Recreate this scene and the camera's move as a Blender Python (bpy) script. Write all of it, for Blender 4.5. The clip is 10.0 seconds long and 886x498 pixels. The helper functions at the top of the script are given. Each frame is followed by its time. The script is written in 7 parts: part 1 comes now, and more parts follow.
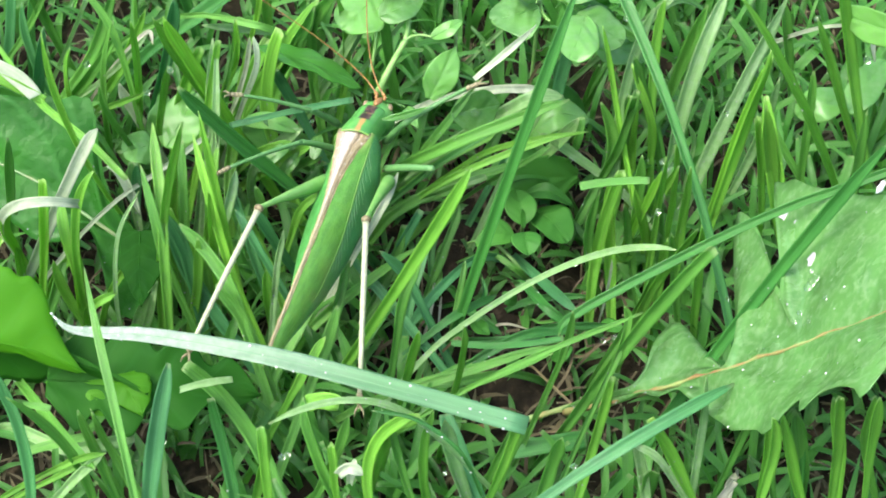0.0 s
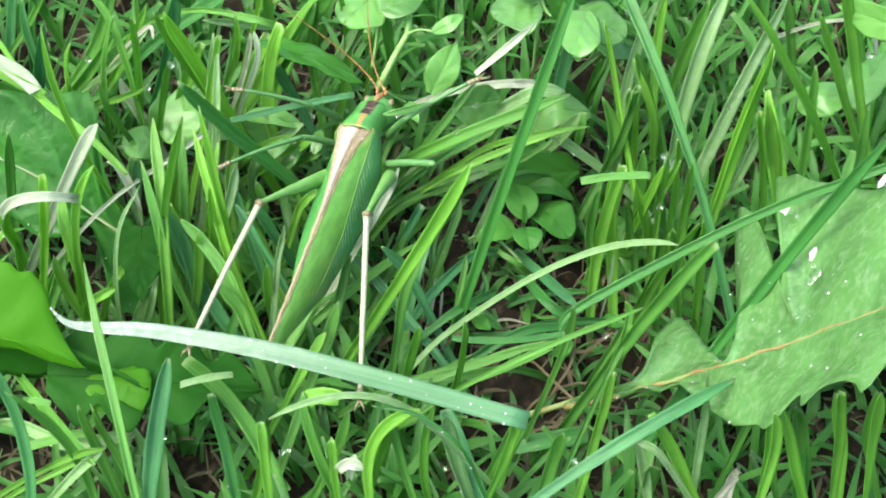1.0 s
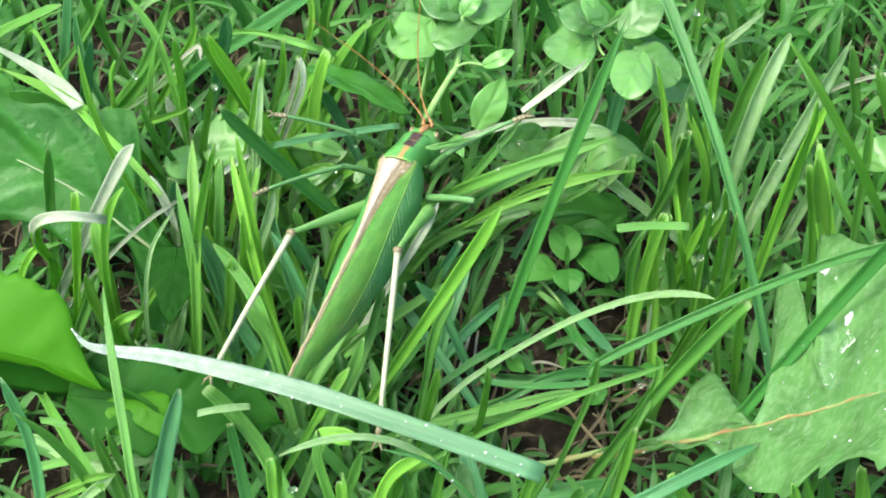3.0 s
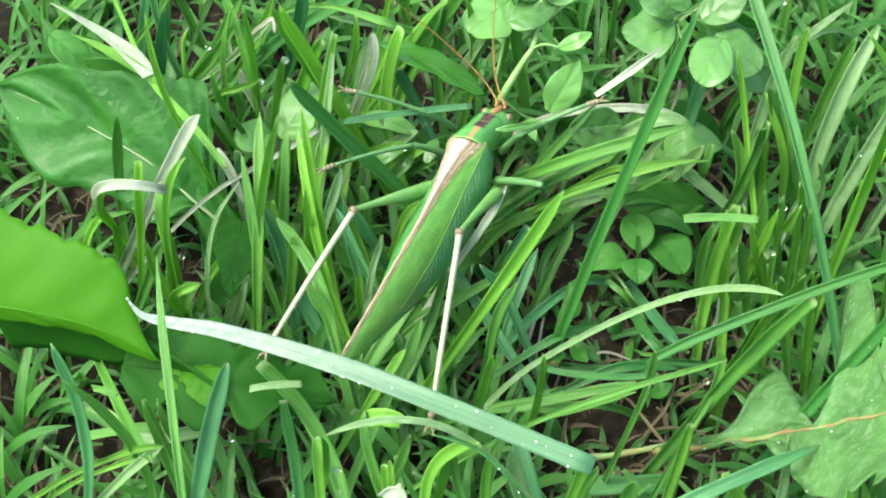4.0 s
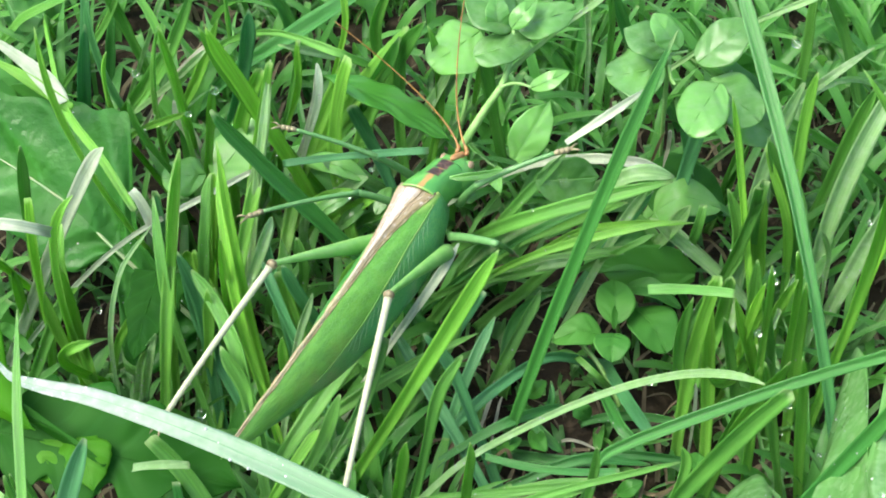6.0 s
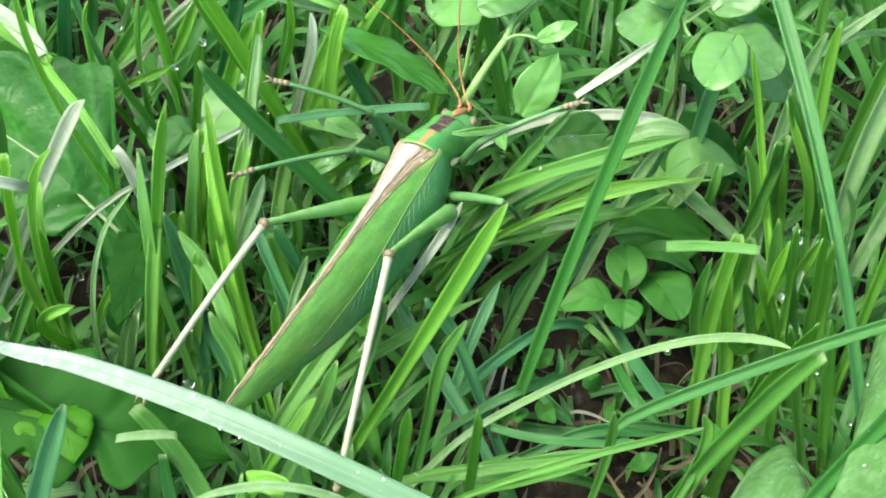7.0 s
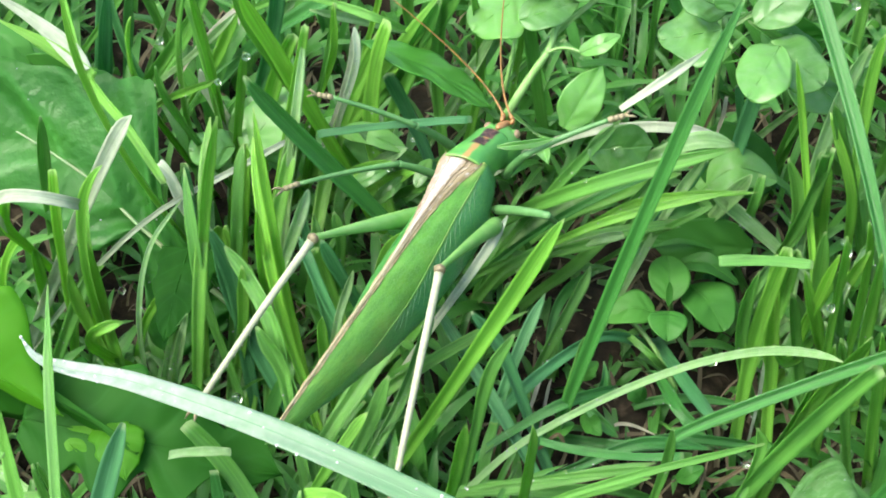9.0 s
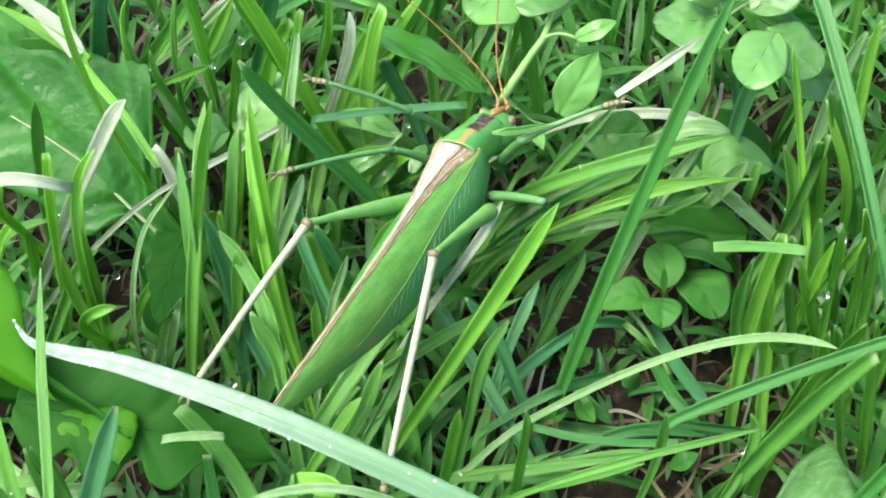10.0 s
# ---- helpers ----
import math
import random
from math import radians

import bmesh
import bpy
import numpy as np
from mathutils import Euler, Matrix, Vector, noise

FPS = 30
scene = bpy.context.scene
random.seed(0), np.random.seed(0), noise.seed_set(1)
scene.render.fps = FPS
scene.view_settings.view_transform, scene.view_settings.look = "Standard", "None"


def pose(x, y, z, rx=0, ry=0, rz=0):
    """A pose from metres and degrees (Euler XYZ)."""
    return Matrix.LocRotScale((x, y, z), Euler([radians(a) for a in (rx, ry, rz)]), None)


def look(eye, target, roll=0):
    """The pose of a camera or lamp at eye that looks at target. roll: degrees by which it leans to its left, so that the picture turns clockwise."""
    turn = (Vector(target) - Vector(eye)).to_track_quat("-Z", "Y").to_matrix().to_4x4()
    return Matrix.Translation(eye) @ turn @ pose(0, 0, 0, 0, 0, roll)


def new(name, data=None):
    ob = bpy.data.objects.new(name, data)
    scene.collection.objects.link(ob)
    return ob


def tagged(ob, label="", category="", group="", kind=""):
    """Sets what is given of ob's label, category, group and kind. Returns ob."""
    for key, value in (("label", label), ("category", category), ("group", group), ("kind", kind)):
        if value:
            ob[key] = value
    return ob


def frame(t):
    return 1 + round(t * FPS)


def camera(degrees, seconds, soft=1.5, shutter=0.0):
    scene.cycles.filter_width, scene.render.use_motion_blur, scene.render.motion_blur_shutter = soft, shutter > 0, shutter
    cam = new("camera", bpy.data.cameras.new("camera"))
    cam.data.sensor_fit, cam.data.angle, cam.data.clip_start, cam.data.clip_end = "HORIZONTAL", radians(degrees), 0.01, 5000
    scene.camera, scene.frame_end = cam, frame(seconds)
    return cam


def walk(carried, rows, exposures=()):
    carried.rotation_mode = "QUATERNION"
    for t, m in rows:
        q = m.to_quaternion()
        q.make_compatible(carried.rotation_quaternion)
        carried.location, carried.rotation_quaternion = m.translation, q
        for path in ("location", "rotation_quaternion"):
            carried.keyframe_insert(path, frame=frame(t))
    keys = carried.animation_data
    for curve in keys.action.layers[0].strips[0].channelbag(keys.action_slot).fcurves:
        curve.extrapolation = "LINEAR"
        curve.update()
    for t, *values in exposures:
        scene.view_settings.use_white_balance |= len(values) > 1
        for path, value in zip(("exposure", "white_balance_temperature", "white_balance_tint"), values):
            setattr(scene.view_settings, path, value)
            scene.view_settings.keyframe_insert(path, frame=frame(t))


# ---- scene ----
cam = camera(28.0, 10.0, soft=1.8)
# seconds, eye, target, roll
PATH = [
    (0, (0.00000, -0.14784, 0.20379), (0.00000, 0.00000, 0.02760), 0.00),
    (0.5, (0.00020, -0.14737, 0.20345), (-0.00024, 0.00010, 0.02695), -0.20),
    (1, (0.00053, -0.14773, 0.20321), (-0.00011, -0.00016, 0.02679), -0.21),
    (1.5, (0.00154, -0.14810, 0.20271), (-0.00045, -0.00119, 0.02576), -0.39),
    (2, (0.00415, -0.14576, 0.20307), (-0.00330, 0.00117, 0.02628), -0.87),
    (2.2, (0.00527, -0.14504, 0.20286), (-0.00448, 0.00198, 0.02625), -1.13),
    (3.3, (0.01141, -0.14110, 0.20167), (-0.00720, 0.00657, 0.02632), -1.46),
    (3.5, (0.01267, -0.14116, 0.20037), (-0.01099, 0.00446, 0.02392), -2.30),
    (4, (0.01547, -0.13858, 0.19886), (-0.01307, 0.00618, 0.02242), -3.14),
    (4.5, (0.01936, -0.13557, 0.19483), (-0.00958, 0.01093, 0.01990), -2.90),
    (5, (0.02091, -0.12908, 0.18927), (-0.01340, 0.01909, 0.01674), -2.77),
    (5.5, (0.02618, -0.12246, 0.18349), (-0.01262, 0.02654, 0.01262), -3.56),
    (5.7, (0.02883, -0.11887, 0.17993), (-0.01280, 0.02933, 0.00903), -4.34),
    (6.8, (0.02663, -0.11140, 0.16417), (-0.01320, 0.03736, -0.00666), -3.61),
    (7, (0.02555, -0.11072, 0.16341), (-0.01409, 0.03741, -0.00801), -3.85),
    (7.5, (0.02245, -0.11026, 0.16244), (-0.01559, 0.03700, -0.01009), -3.61),
    (8, (0.02089, -0.11006, 0.16372), (-0.01790, 0.03695, -0.00886), -3.87),
    (8.5, (0.02007, -0.11000, 0.16473), (-0.01904, 0.03752, -0.00735), -3.91),
    (9, (0.02014, -0.11083, 0.16485), (-0.01898, 0.03733, -0.00666), -3.96),
    (9.5, (0.02030, -0.11100, 0.16442), (-0.01843, 0.03716, -0.00718), -3.66),
    (10, (0.02046, -0.11099, 0.16418), (-0.01819, 0.03641, -0.00810), -3.68),
]
walk(cam, [(t, look(eye, target, roll)) for t, eye, target, roll in PATH], exposures=[(0.0, 1.72, 6550, 2), (10.0, 1.72, 6550, 2)])

# ---- light: bright hazy daylight, a veiled high sun from the left ----
world = bpy.data.worlds.new("sky")
scene.world = world
world.use_nodes = True
wn = world.node_tree
sky = wn.nodes.new("ShaderNodeTexSky")
sky.sky_type, sky.sun_disc = "NISHITA", False
SUN_ELEVATION, SUN_AZIMUTH = radians(60), radians(-112)      # azimuth from +y towards +x
sky.sun_elevation, sky.sun_rotation = SUN_ELEVATION, SUN_AZIMUTH
sky.dust_density, sky.air_density, sky.ozone_density = 4.0, 1.0, 0.6
wn.links.new(sky.outputs[0], wn.nodes["Background"].inputs[0])
wn.nodes["Background"].inputs[1].default_value = 0.15
sun = new("sun", bpy.data.lights.new("sun", "SUN"))
sun.data.energy, sun.data.angle, sun.data.color = 1.2, radians(45), (1.0, 0.98, 0.95)
away = Vector((math.sin(SUN_AZIMUTH) * math.cos(SUN_ELEVATION), math.cos(SUN_AZIMUTH) * math.cos(SUN_ELEVATION), math.sin(SUN_ELEVATION)))
sun.matrix_world = look(away * 3, (0, 0, 0))

MM = 0.001
rng = random.Random(7)


# ---- materials ----
class Nodes:
    """A small helper to write node materials."""

    def __init__(self, name):
        self.mat = bpy.data.materials.new(name)
        self.mat.use_nodes = True
        self.tree = self.mat.node_tree
        self.bsdf = self.tree.nodes["Principled BSDF"]
        self.out = self.tree.nodes["Material Output"]

    def add(self, kind, **values):
        n = self.tree.nodes.new(kind)
        for key, v in values.items():
            n.inputs[key.replace("_", " ")].default_value = v
        return n

    def link(self, a, b):
        self.tree.links.new(a, b)

    def noise(self, scale, detail=3.0, coords=None, stretch=None):
        n = self.add("ShaderNodeTexNoise", Scale=scale, Detail=detail)
        src = coords
        if src is None:
            src = self.tree.nodes.new("ShaderNodeTexCoord").outputs["Object"]
        if stretch:
            m = self.tree.nodes.new("ShaderNodeMapping")
            m.inputs["Scale"].default_value = stretch
            self.link(src, m.inputs["Vector"])
            src = m.outputs[0]
        self.link(src, n.inputs["Vector"])
        return n.outputs["Fac"]

    def ramp(self, fac, stops):
        r = self.tree.nodes.new("ShaderNodeValToRGB")
        e = r.color_ramp.elements
        while len(e) < len(stops):
            e.new(0.5)
        for el, (p, c) in zip(e, stops):
            el.position, el.color = p, (*c, 1)
        self.link(fac, r.inputs[0])
        return r.outputs[0]

    def mix(self, fac, a, b, mode="MIX"):
        m = self.tree.nodes.new("ShaderNodeMix")
        m.data_type, m.blend_type = "RGBA", mode
        for sock, v in ((m.inputs[0], fac), (m.inputs[6], a), (m.inputs[7], b)):
            if isinstance(v, (int, float)):
                sock.default_value = v
            elif isinstance(v, tuple):
                sock.default_value = (*v, 1)
            else:
                self.link(v, sock)
        return m.outputs[2]

    def bump(self, height, strength, distance):
        b = self.add("ShaderNodeBump", Strength=strength, Distance=distance)
        self.link(height, b.inputs["Height"])
        self.link(b.outputs[0], self.bsdf.inputs["Normal"])
        return b.outputs[0]


def plant(name, base, through_colour, rough=0.31, glow=0.4, spec=0.5, vein=19.0, pale=None, island=False, vein_bump=0.35, side=0.0, painted_glare=False):
    """A leaf surface: veins along u, blotches, gloss, and light that comes through."""
    n = Nodes(name)
    uv = n.tree.nodes.new("ShaderNodeUVMap")
    sep = n.tree.nodes.new("ShaderNodeSeparateXYZ")
    n.link(uv.outputs[0], sep.inputs[0])
    if island:
        rnd = n.tree.nodes.new("ShaderNodeNewGeometry").outputs["Random Per Island"]
    else:
        rnd = n.tree.nodes.new("ShaderNodeObjectInfo").outputs["Random"]
    dark = tuple(c * 0.62 for c in base)
    light = tuple(min(1, c * 1.25 + 0.1 * base[1] * d) for c, d in zip(base, (1, 1, 0)))
    tone = n.ramp(rnd, [(0.0, dark), (0.5, base), (1.0, light)])
    blotch = n.noise(220.0, 4.0)
    tone = n.mix(n.ramp(blotch, [(0.35, (0, 0, 0)), (0.7, (0.55, 0.55, 0.55))]), tone, light)
    if side > 0.2:
        patch = n.noise(75.0, 3.0)
        tone = n.mix(n.ramp(patch, [(0.38, (0.6, 0.6, 0.6)), (0.62, (0, 0, 0))]), tone, dark)
    wave = n.add("ShaderNodeMath")
    wave.operation = "MULTIPLY"
    n.link(sep.outputs[0], wave.inputs[0])
    wave.inputs[1].default_value = vein * 6.2832
    if side:
        # side veins that run forward from the midrib: |u - 0.5| against v
        far = n.add("ShaderNodeMath")
        far.operation = "SUBTRACT"
        n.link(sep.outputs[0], far.inputs[0])
        far.inputs[1].default_value = 0.5
        off = n.add("ShaderNodeMath")
        off.operation = "ABSOLUTE"
        n.link(far.outputs[0], off.inputs[0])
        wob = n.add("ShaderNodeMath")
        wob.operation = "MULTIPLY_ADD"
        n.link(n.noise(260.0, 2.0), wob.inputs[0])
        wob.inputs[1].default_value = 2.2
        n.link(off.outputs[0], wob.inputs[2])
        lean = n.add("ShaderNodeMath")
        lean.operation = "MULTIPLY_ADD"
        n.link(sep.outputs[1], lean.inputs[0])
        lean.inputs[1].default_value = -38.0
        scaled = n.add("ShaderNodeMath")
        scaled.operation = "MULTIPLY"
        n.link(off.outputs[0], scaled.inputs[0])
        scaled.inputs[1].default_value = 14.0
        both = n.add("ShaderNodeMath")
        both.operation = "ADD"
        n.link(scaled.outputs[0], both.inputs[0])
        n.link(wob.outputs[0], both.inputs[1])
        n.link(both.outputs[0], lean.inputs[2])
        wave = lean
    sine = n.add("ShaderNodeMath")
    sine.operation = "SINE"
    n.link(wave.outputs[0], sine.inputs[0])
    fine = n.noise(900.0, 2.0)
    line = [(0.8, (0, 0, 0)), (1.0, (side, side, side))] if side else [(0.2, (0, 0, 0)), (1.0, (0.12, 0.12, 0.12))]
    tone = n.mix(n.ramp(sine.outputs[0], line), tone, tuple(min(1, c * 1.5 + 0.02) for c in base))
    if not side:
        # lengthwise streaks and a paler foot
        streak = n.noise(1.0, 3.0, uv.outputs[0], (7.0, 1.6, 1.0))
        tone = n.mix(n.ramp(streak, [(0.4, (0.5, 0.5, 0.5)), (0.56, (0, 0, 0))]), tone, dark)
        tone = n.mix(n.ramp(streak, [(0.56, (0, 0, 0)), (0.7, (0.4, 0.4, 0.4))]), tone, tuple(min(1, c * 1.35 + 0.03) for c in base))
        tone = n.mix(n.ramp(sep.outputs[1], [(0.0, (0.35, 0.35, 0.35)), (0.3, (0, 0, 0))]), tone, tuple(min(1, c * 1.2 + 0.05) for c in base))
        # withered, mown tips
        tone = n.mix(n.ramp(sep.outputs[1], [(0.965, (0, 0, 0)), (0.99, (0.4, 0.4, 0.4))]), tone, (0.36, 0.42, 0.2))
    if pale:
        pale_mask = n.ramp(fine, [(0.45, (0, 0, 0)), (0.8, (0.5, 0.5, 0.5))])
        if painted_glare:
            # sky glare painted as a grey paleness, none of it towards the cut end
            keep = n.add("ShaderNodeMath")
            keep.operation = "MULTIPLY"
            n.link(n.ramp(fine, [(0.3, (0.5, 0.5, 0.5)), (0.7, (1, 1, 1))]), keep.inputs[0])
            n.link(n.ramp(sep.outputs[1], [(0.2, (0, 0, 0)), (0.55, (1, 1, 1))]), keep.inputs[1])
            pale_mask = keep.outputs[0]
        tone = n.mix(pale_mask, tone, pale)
    n.link(tone, n.bsdf.inputs["Base Color"])
    n.bsdf.inputs["Roughness"].default_value = rough
    n.bsdf.inputs["Specular IOR Level"].default_value = spec
    h = n.add("ShaderNodeMath")
    h.operation = "ADD"
    n.link(sine.outputs[0], h.inputs[0])
    n.link(fine, h.inputs[1])
    if side > 0.2:
        gloss = n.ramp(n.noise(170.0, 4.0), [(0.35, (rough * 0.55,) * 3), (0.65, (rough * 1.5,) * 3)])
        n.link(gloss, n.bsdf.inputs["Roughness"])
    if side:
        lumps = n.add("ShaderNodeMath")
        lumps.operation = "MULTIPLY_ADD"
        n.link(n.noise(150.0, 3.0), lumps.inputs[0])
        lumps.inputs[1].default_value = 3.0
        n.link(h.outputs[0], lumps.inputs[2])
        h = lumps
    normal = n.bump(h.outputs[0], 0.7 if side > 0.2 else vein_bump, 0.0011 * side if side > 0.2 else 0.0003 * side if side else 0.00006)
    trans = n.tree.nodes.new("ShaderNodeBsdfTranslucent")
    n.link(n.mix(0.55, tone, through_colour), trans.inputs[0])
    n.link(normal, trans.inputs["Normal"])
    mixer = n.tree.nodes.new("ShaderNodeMixShader")
    mixer.inputs[0].default_value = glow
    n.link(n.bsdf.outputs[0], mixer.inputs[1])
    n.link(trans.outputs[0], mixer.inputs[2])
    n.link(mixer.outputs[0], n.out.inputs[0])
    return n.mat


GREEN = {
    "bright": plant("grass_bright", (0.165, 0.41, 0.058), (0.4, 0.8, 0.13), glow=0.36),
    "lime": plant("grass_lime", (0.2, 0.47, 0.06), (0.48, 0.88, 0.14), glow=0.42),
    "mid": plant("grass_mid", (0.11, 0.31, 0.056), (0.28, 0.66, 0.13), glow=0.36),
    "dark": plant("grass_dark", (0.045, 0.2, 0.04), (0.13, 0.46, 0.09), glow=0.32),
    "blue": plant("grass_blue", (0.075, 0.265, 0.095), (0.19, 0.54, 0.19), glow=0.34),
    "pale": plant("grass_pale", (0.24, 0.43, 0.17), (0.45, 0.74, 0.29), rough=0.27, pale=(0.48, 0.6, 0.4), glow=0.42),
    # the pale grey of the long cut blade is glare put into its colour
    "glossy": plant("grass_glossy", (0.055, 0.19, 0.07), (0.13, 0.38, 0.14), rough=0.36, spec=0.65, glow=0.2, vein_bump=0.25, pale=(0.33, 0.38, 0.33), painted_glare=True),
    # white of dry blades, also used as painted glare on green ones
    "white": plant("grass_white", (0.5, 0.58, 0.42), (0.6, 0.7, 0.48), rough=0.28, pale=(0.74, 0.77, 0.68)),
    "straw": plant("dry_straw", (0.42, 0.42, 0.33), (0.5, 0.47, 0.34), rough=0.5, glow=0.3, pale=(0.62, 0.62, 0.55)),
    "dead": plant("dead_grass", (0.15, 0.12, 0.06), (0.2, 0.16, 0.08), rough=0.6, glow=0.2),
    "dock": plant("leaf_dock", (0.045, 0.2, 0.03), (0.18, 0.56, 0.06), rough=0.4, spec=0.28, side=0.3),
    "wetleaf": plant("leaf_wet", (0.13, 0.31, 0.09), (0.32, 0.6, 0.18), rough=0.2, spec=0.7, side=0.21, pale=(0.36, 0.52, 0.29)),
    "broad": plant("leaf_broad", (0.07, 0.26, 0.035), (0.26, 0.66, 0.06), rough=0.36, side=0.08, glow=0.35),
    # for leaf parts lying in shade: the shade is put into this deep green
    "shadeleaf": plant("leaf_shaded", (0.02, 0.115, 0.01), (0.08, 0.34, 0.02), rough=0.6, spec=0.15, side=0.18),
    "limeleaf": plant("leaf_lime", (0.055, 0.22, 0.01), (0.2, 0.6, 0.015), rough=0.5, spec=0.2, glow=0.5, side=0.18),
    "leaf": plant("leaf_green", (0.135, 0.335, 0.085), (0.38, 0.74, 0.2), glow=0.46, rough=0.26, spec=0.65, side=0.1, pale=(0.27, 0.42, 0.21)),
    "clover": plant("leaf_clover", (0.05, 0.2, 0.03), (0.18, 0.52, 0.06), glow=0.4, rough=0.5, spec=0.35, side=0.06),
    "low": plant("low_grass", (0.058, 0.19, 0.038), (0.16, 0.48, 0.075), island=True, glow=0.4),
    "turf": plant("turf", (0.07, 0.24, 0.042), (0.23, 0.62, 0.09), island=True, glow=0.45),
}


def water_material(name, rough, clear):
    n = Nodes(name)
    n.bsdf.inputs["Base Color"].default_value = (1, 1, 1, 1)
    n.bsdf.inputs["Roughness"].default_value = rough
    n.bsdf.inputs["IOR"].default_value = 1.33
    n.bsdf.inputs["Transmission Weight"].default_value = clear
    return n.mat


WATER, DEW = water_material("water", 0.02, 1.0), water_material("dew", 0.12, 0.6)
THATCH = plant("thatch", (0.085, 0.068, 0.034), (0.12, 0.1, 0.05), island=True, glow=0.1, rough=0.7)


def plain(name, colour, rough=0.5, spec=0.5, spots=None, scale=600.0, bumpy=0.2, coat=0.0):
    n = Nodes(name)
    f = n.noise(scale, 4.0)
    n.link(n.mix(n.ramp(f, [(0.35, (0, 0, 0)), (0.7, (1, 1, 1))]), colour, spots or tuple(c * 0.7 for c in colour)), n.bsdf.inputs["Base Color"])
    n.bsdf.inputs["Roughness"].default_value = rough
    n.bsdf.inputs["Specular IOR Level"].default_value = spec
    n.bsdf.inputs["Coat Weight"].default_value = coat
    n.bump(f, bumpy, 0.0001)
    return n.mat


def soil_material():
    n = Nodes("soil")
    big, small = n.noise(45.0, 5.0), n.noise(420.0, 6.0)
    tone = n.ramp(small, [(0.38, (0.008, 0.0062, 0.004)), (0.55, (0.02, 0.015, 0.009)), (0.75, (0.08, 0.06, 0.038))])
    tone = n.mix(n.ramp(big, [(0.4, (0, 0, 0)), (0.65, (0.5, 0.5, 0.5))]), tone, (0.02, 0.016, 0.009))
    # short lawn as a plain green cover, away from the patch of single blades
    away = n.tree.nodes.new("ShaderNodeVectorMath")
    away.operation = "LENGTH"
    n.link(n.tree.nodes.new("ShaderNodeNewGeometry").outputs["Position"], away.inputs[0])
    lawn = n.mix(n.ramp(n.noise(60.0, 5.0), [(0.4, (0, 0, 0)), (0.62, (1, 1, 1))]), (0.014, 0.042, 0.009), (0.036, 0.095, 0.02))
    tone = n.mix(n.ramp(away.outputs["Value"], [(0.22, (0, 0, 0)), (0.5, (1, 1, 1))]), tone, lawn)
    n.link(tone, n.bsdf.inputs["Base Color"])
    n.bsdf.inputs["Roughness"].default_value = 0.9
    n.bsdf.inputs["Specular IOR Level"].default_value = 0.15
    n.bump(small, 0.8, 0.0015)
    return n.mat


SOIL = soil_material()


# ---- mesh helpers ----
def mesh_of(name, verts, faces, material, uvs=None, smooth=True):
    me = bpy.data.meshes.new(name)
    me.from_pydata(verts, [], faces)
    if uvs:
        layer = me.uv_layers.new(name="UVMap")
        layer.data.foreach_set("uv", [c for loop in me.loops for c in uvs[loop.vertex_index]])
    me.materials.append(material)
    if smooth:
        me.polygons.foreach_set("use_smooth", [True] * len(me.polygons))
    me.update()
    return me


def part(name, me, parent, label=""):
    ob = new(name, me)
    ob.parent = parent
    return tagged(ob, label)


def bow(a, m, b, t):
    """A point on the bow from a through m to b."""
    c = m * 2 - (a + b) / 2
    return a * (1 - t) ** 2 + c * (2 * t * (1 - t)) + b * t * t


def through_points(points, t):
    """A point on a smooth line through the given points."""
    x = t * (len(points) - 1)
    i = min(int(x), len(points) - 2)
    k = x - i
    p, q = points[i], points[i + 1]
    before = points[i - 1] if i else p * 2 - q
    after = points[i + 2] if i + 2 < len(points) else q * 2 - p
    return (p * 2 + (q - before) * k + (before * 2 - p * 5 + q * 4 - after) * k * k + (p * 3 - before - q * 3 + after) * k ** 3) / 2


def grid_faces(rows, cols, flip=False, start=0):
    out = []
    for i in range(rows - 1):
        for j in range(cols - 1):
            q = (start + i * cols + j, start + i * cols + j + 1, start + (i + 1) * cols + j + 1, start + (i + 1) * cols + j)
            out.append(q[::-1] if flip else q)
    return out


def shell(rows, cols, top, under):
    """Faces of a thin closed leaf: the upper grid, the lower grid and the rim between."""
    n = rows * cols
    faces = grid_faces(rows, cols) + grid_faces(rows, cols, True, n)
    rim = [j for j in range(cols)] + [i * cols + cols - 1 for i in range(1, rows)]
    rim += [(rows - 1) * cols + j for j in range(cols - 2, -1, -1)] + [i * cols for i in range(rows - 2, 0, -1)]
    for p, q in zip(rim, rim[1:] + rim[:1]):
        faces.append((q, p, p + n, q + n))
    return top + under, faces


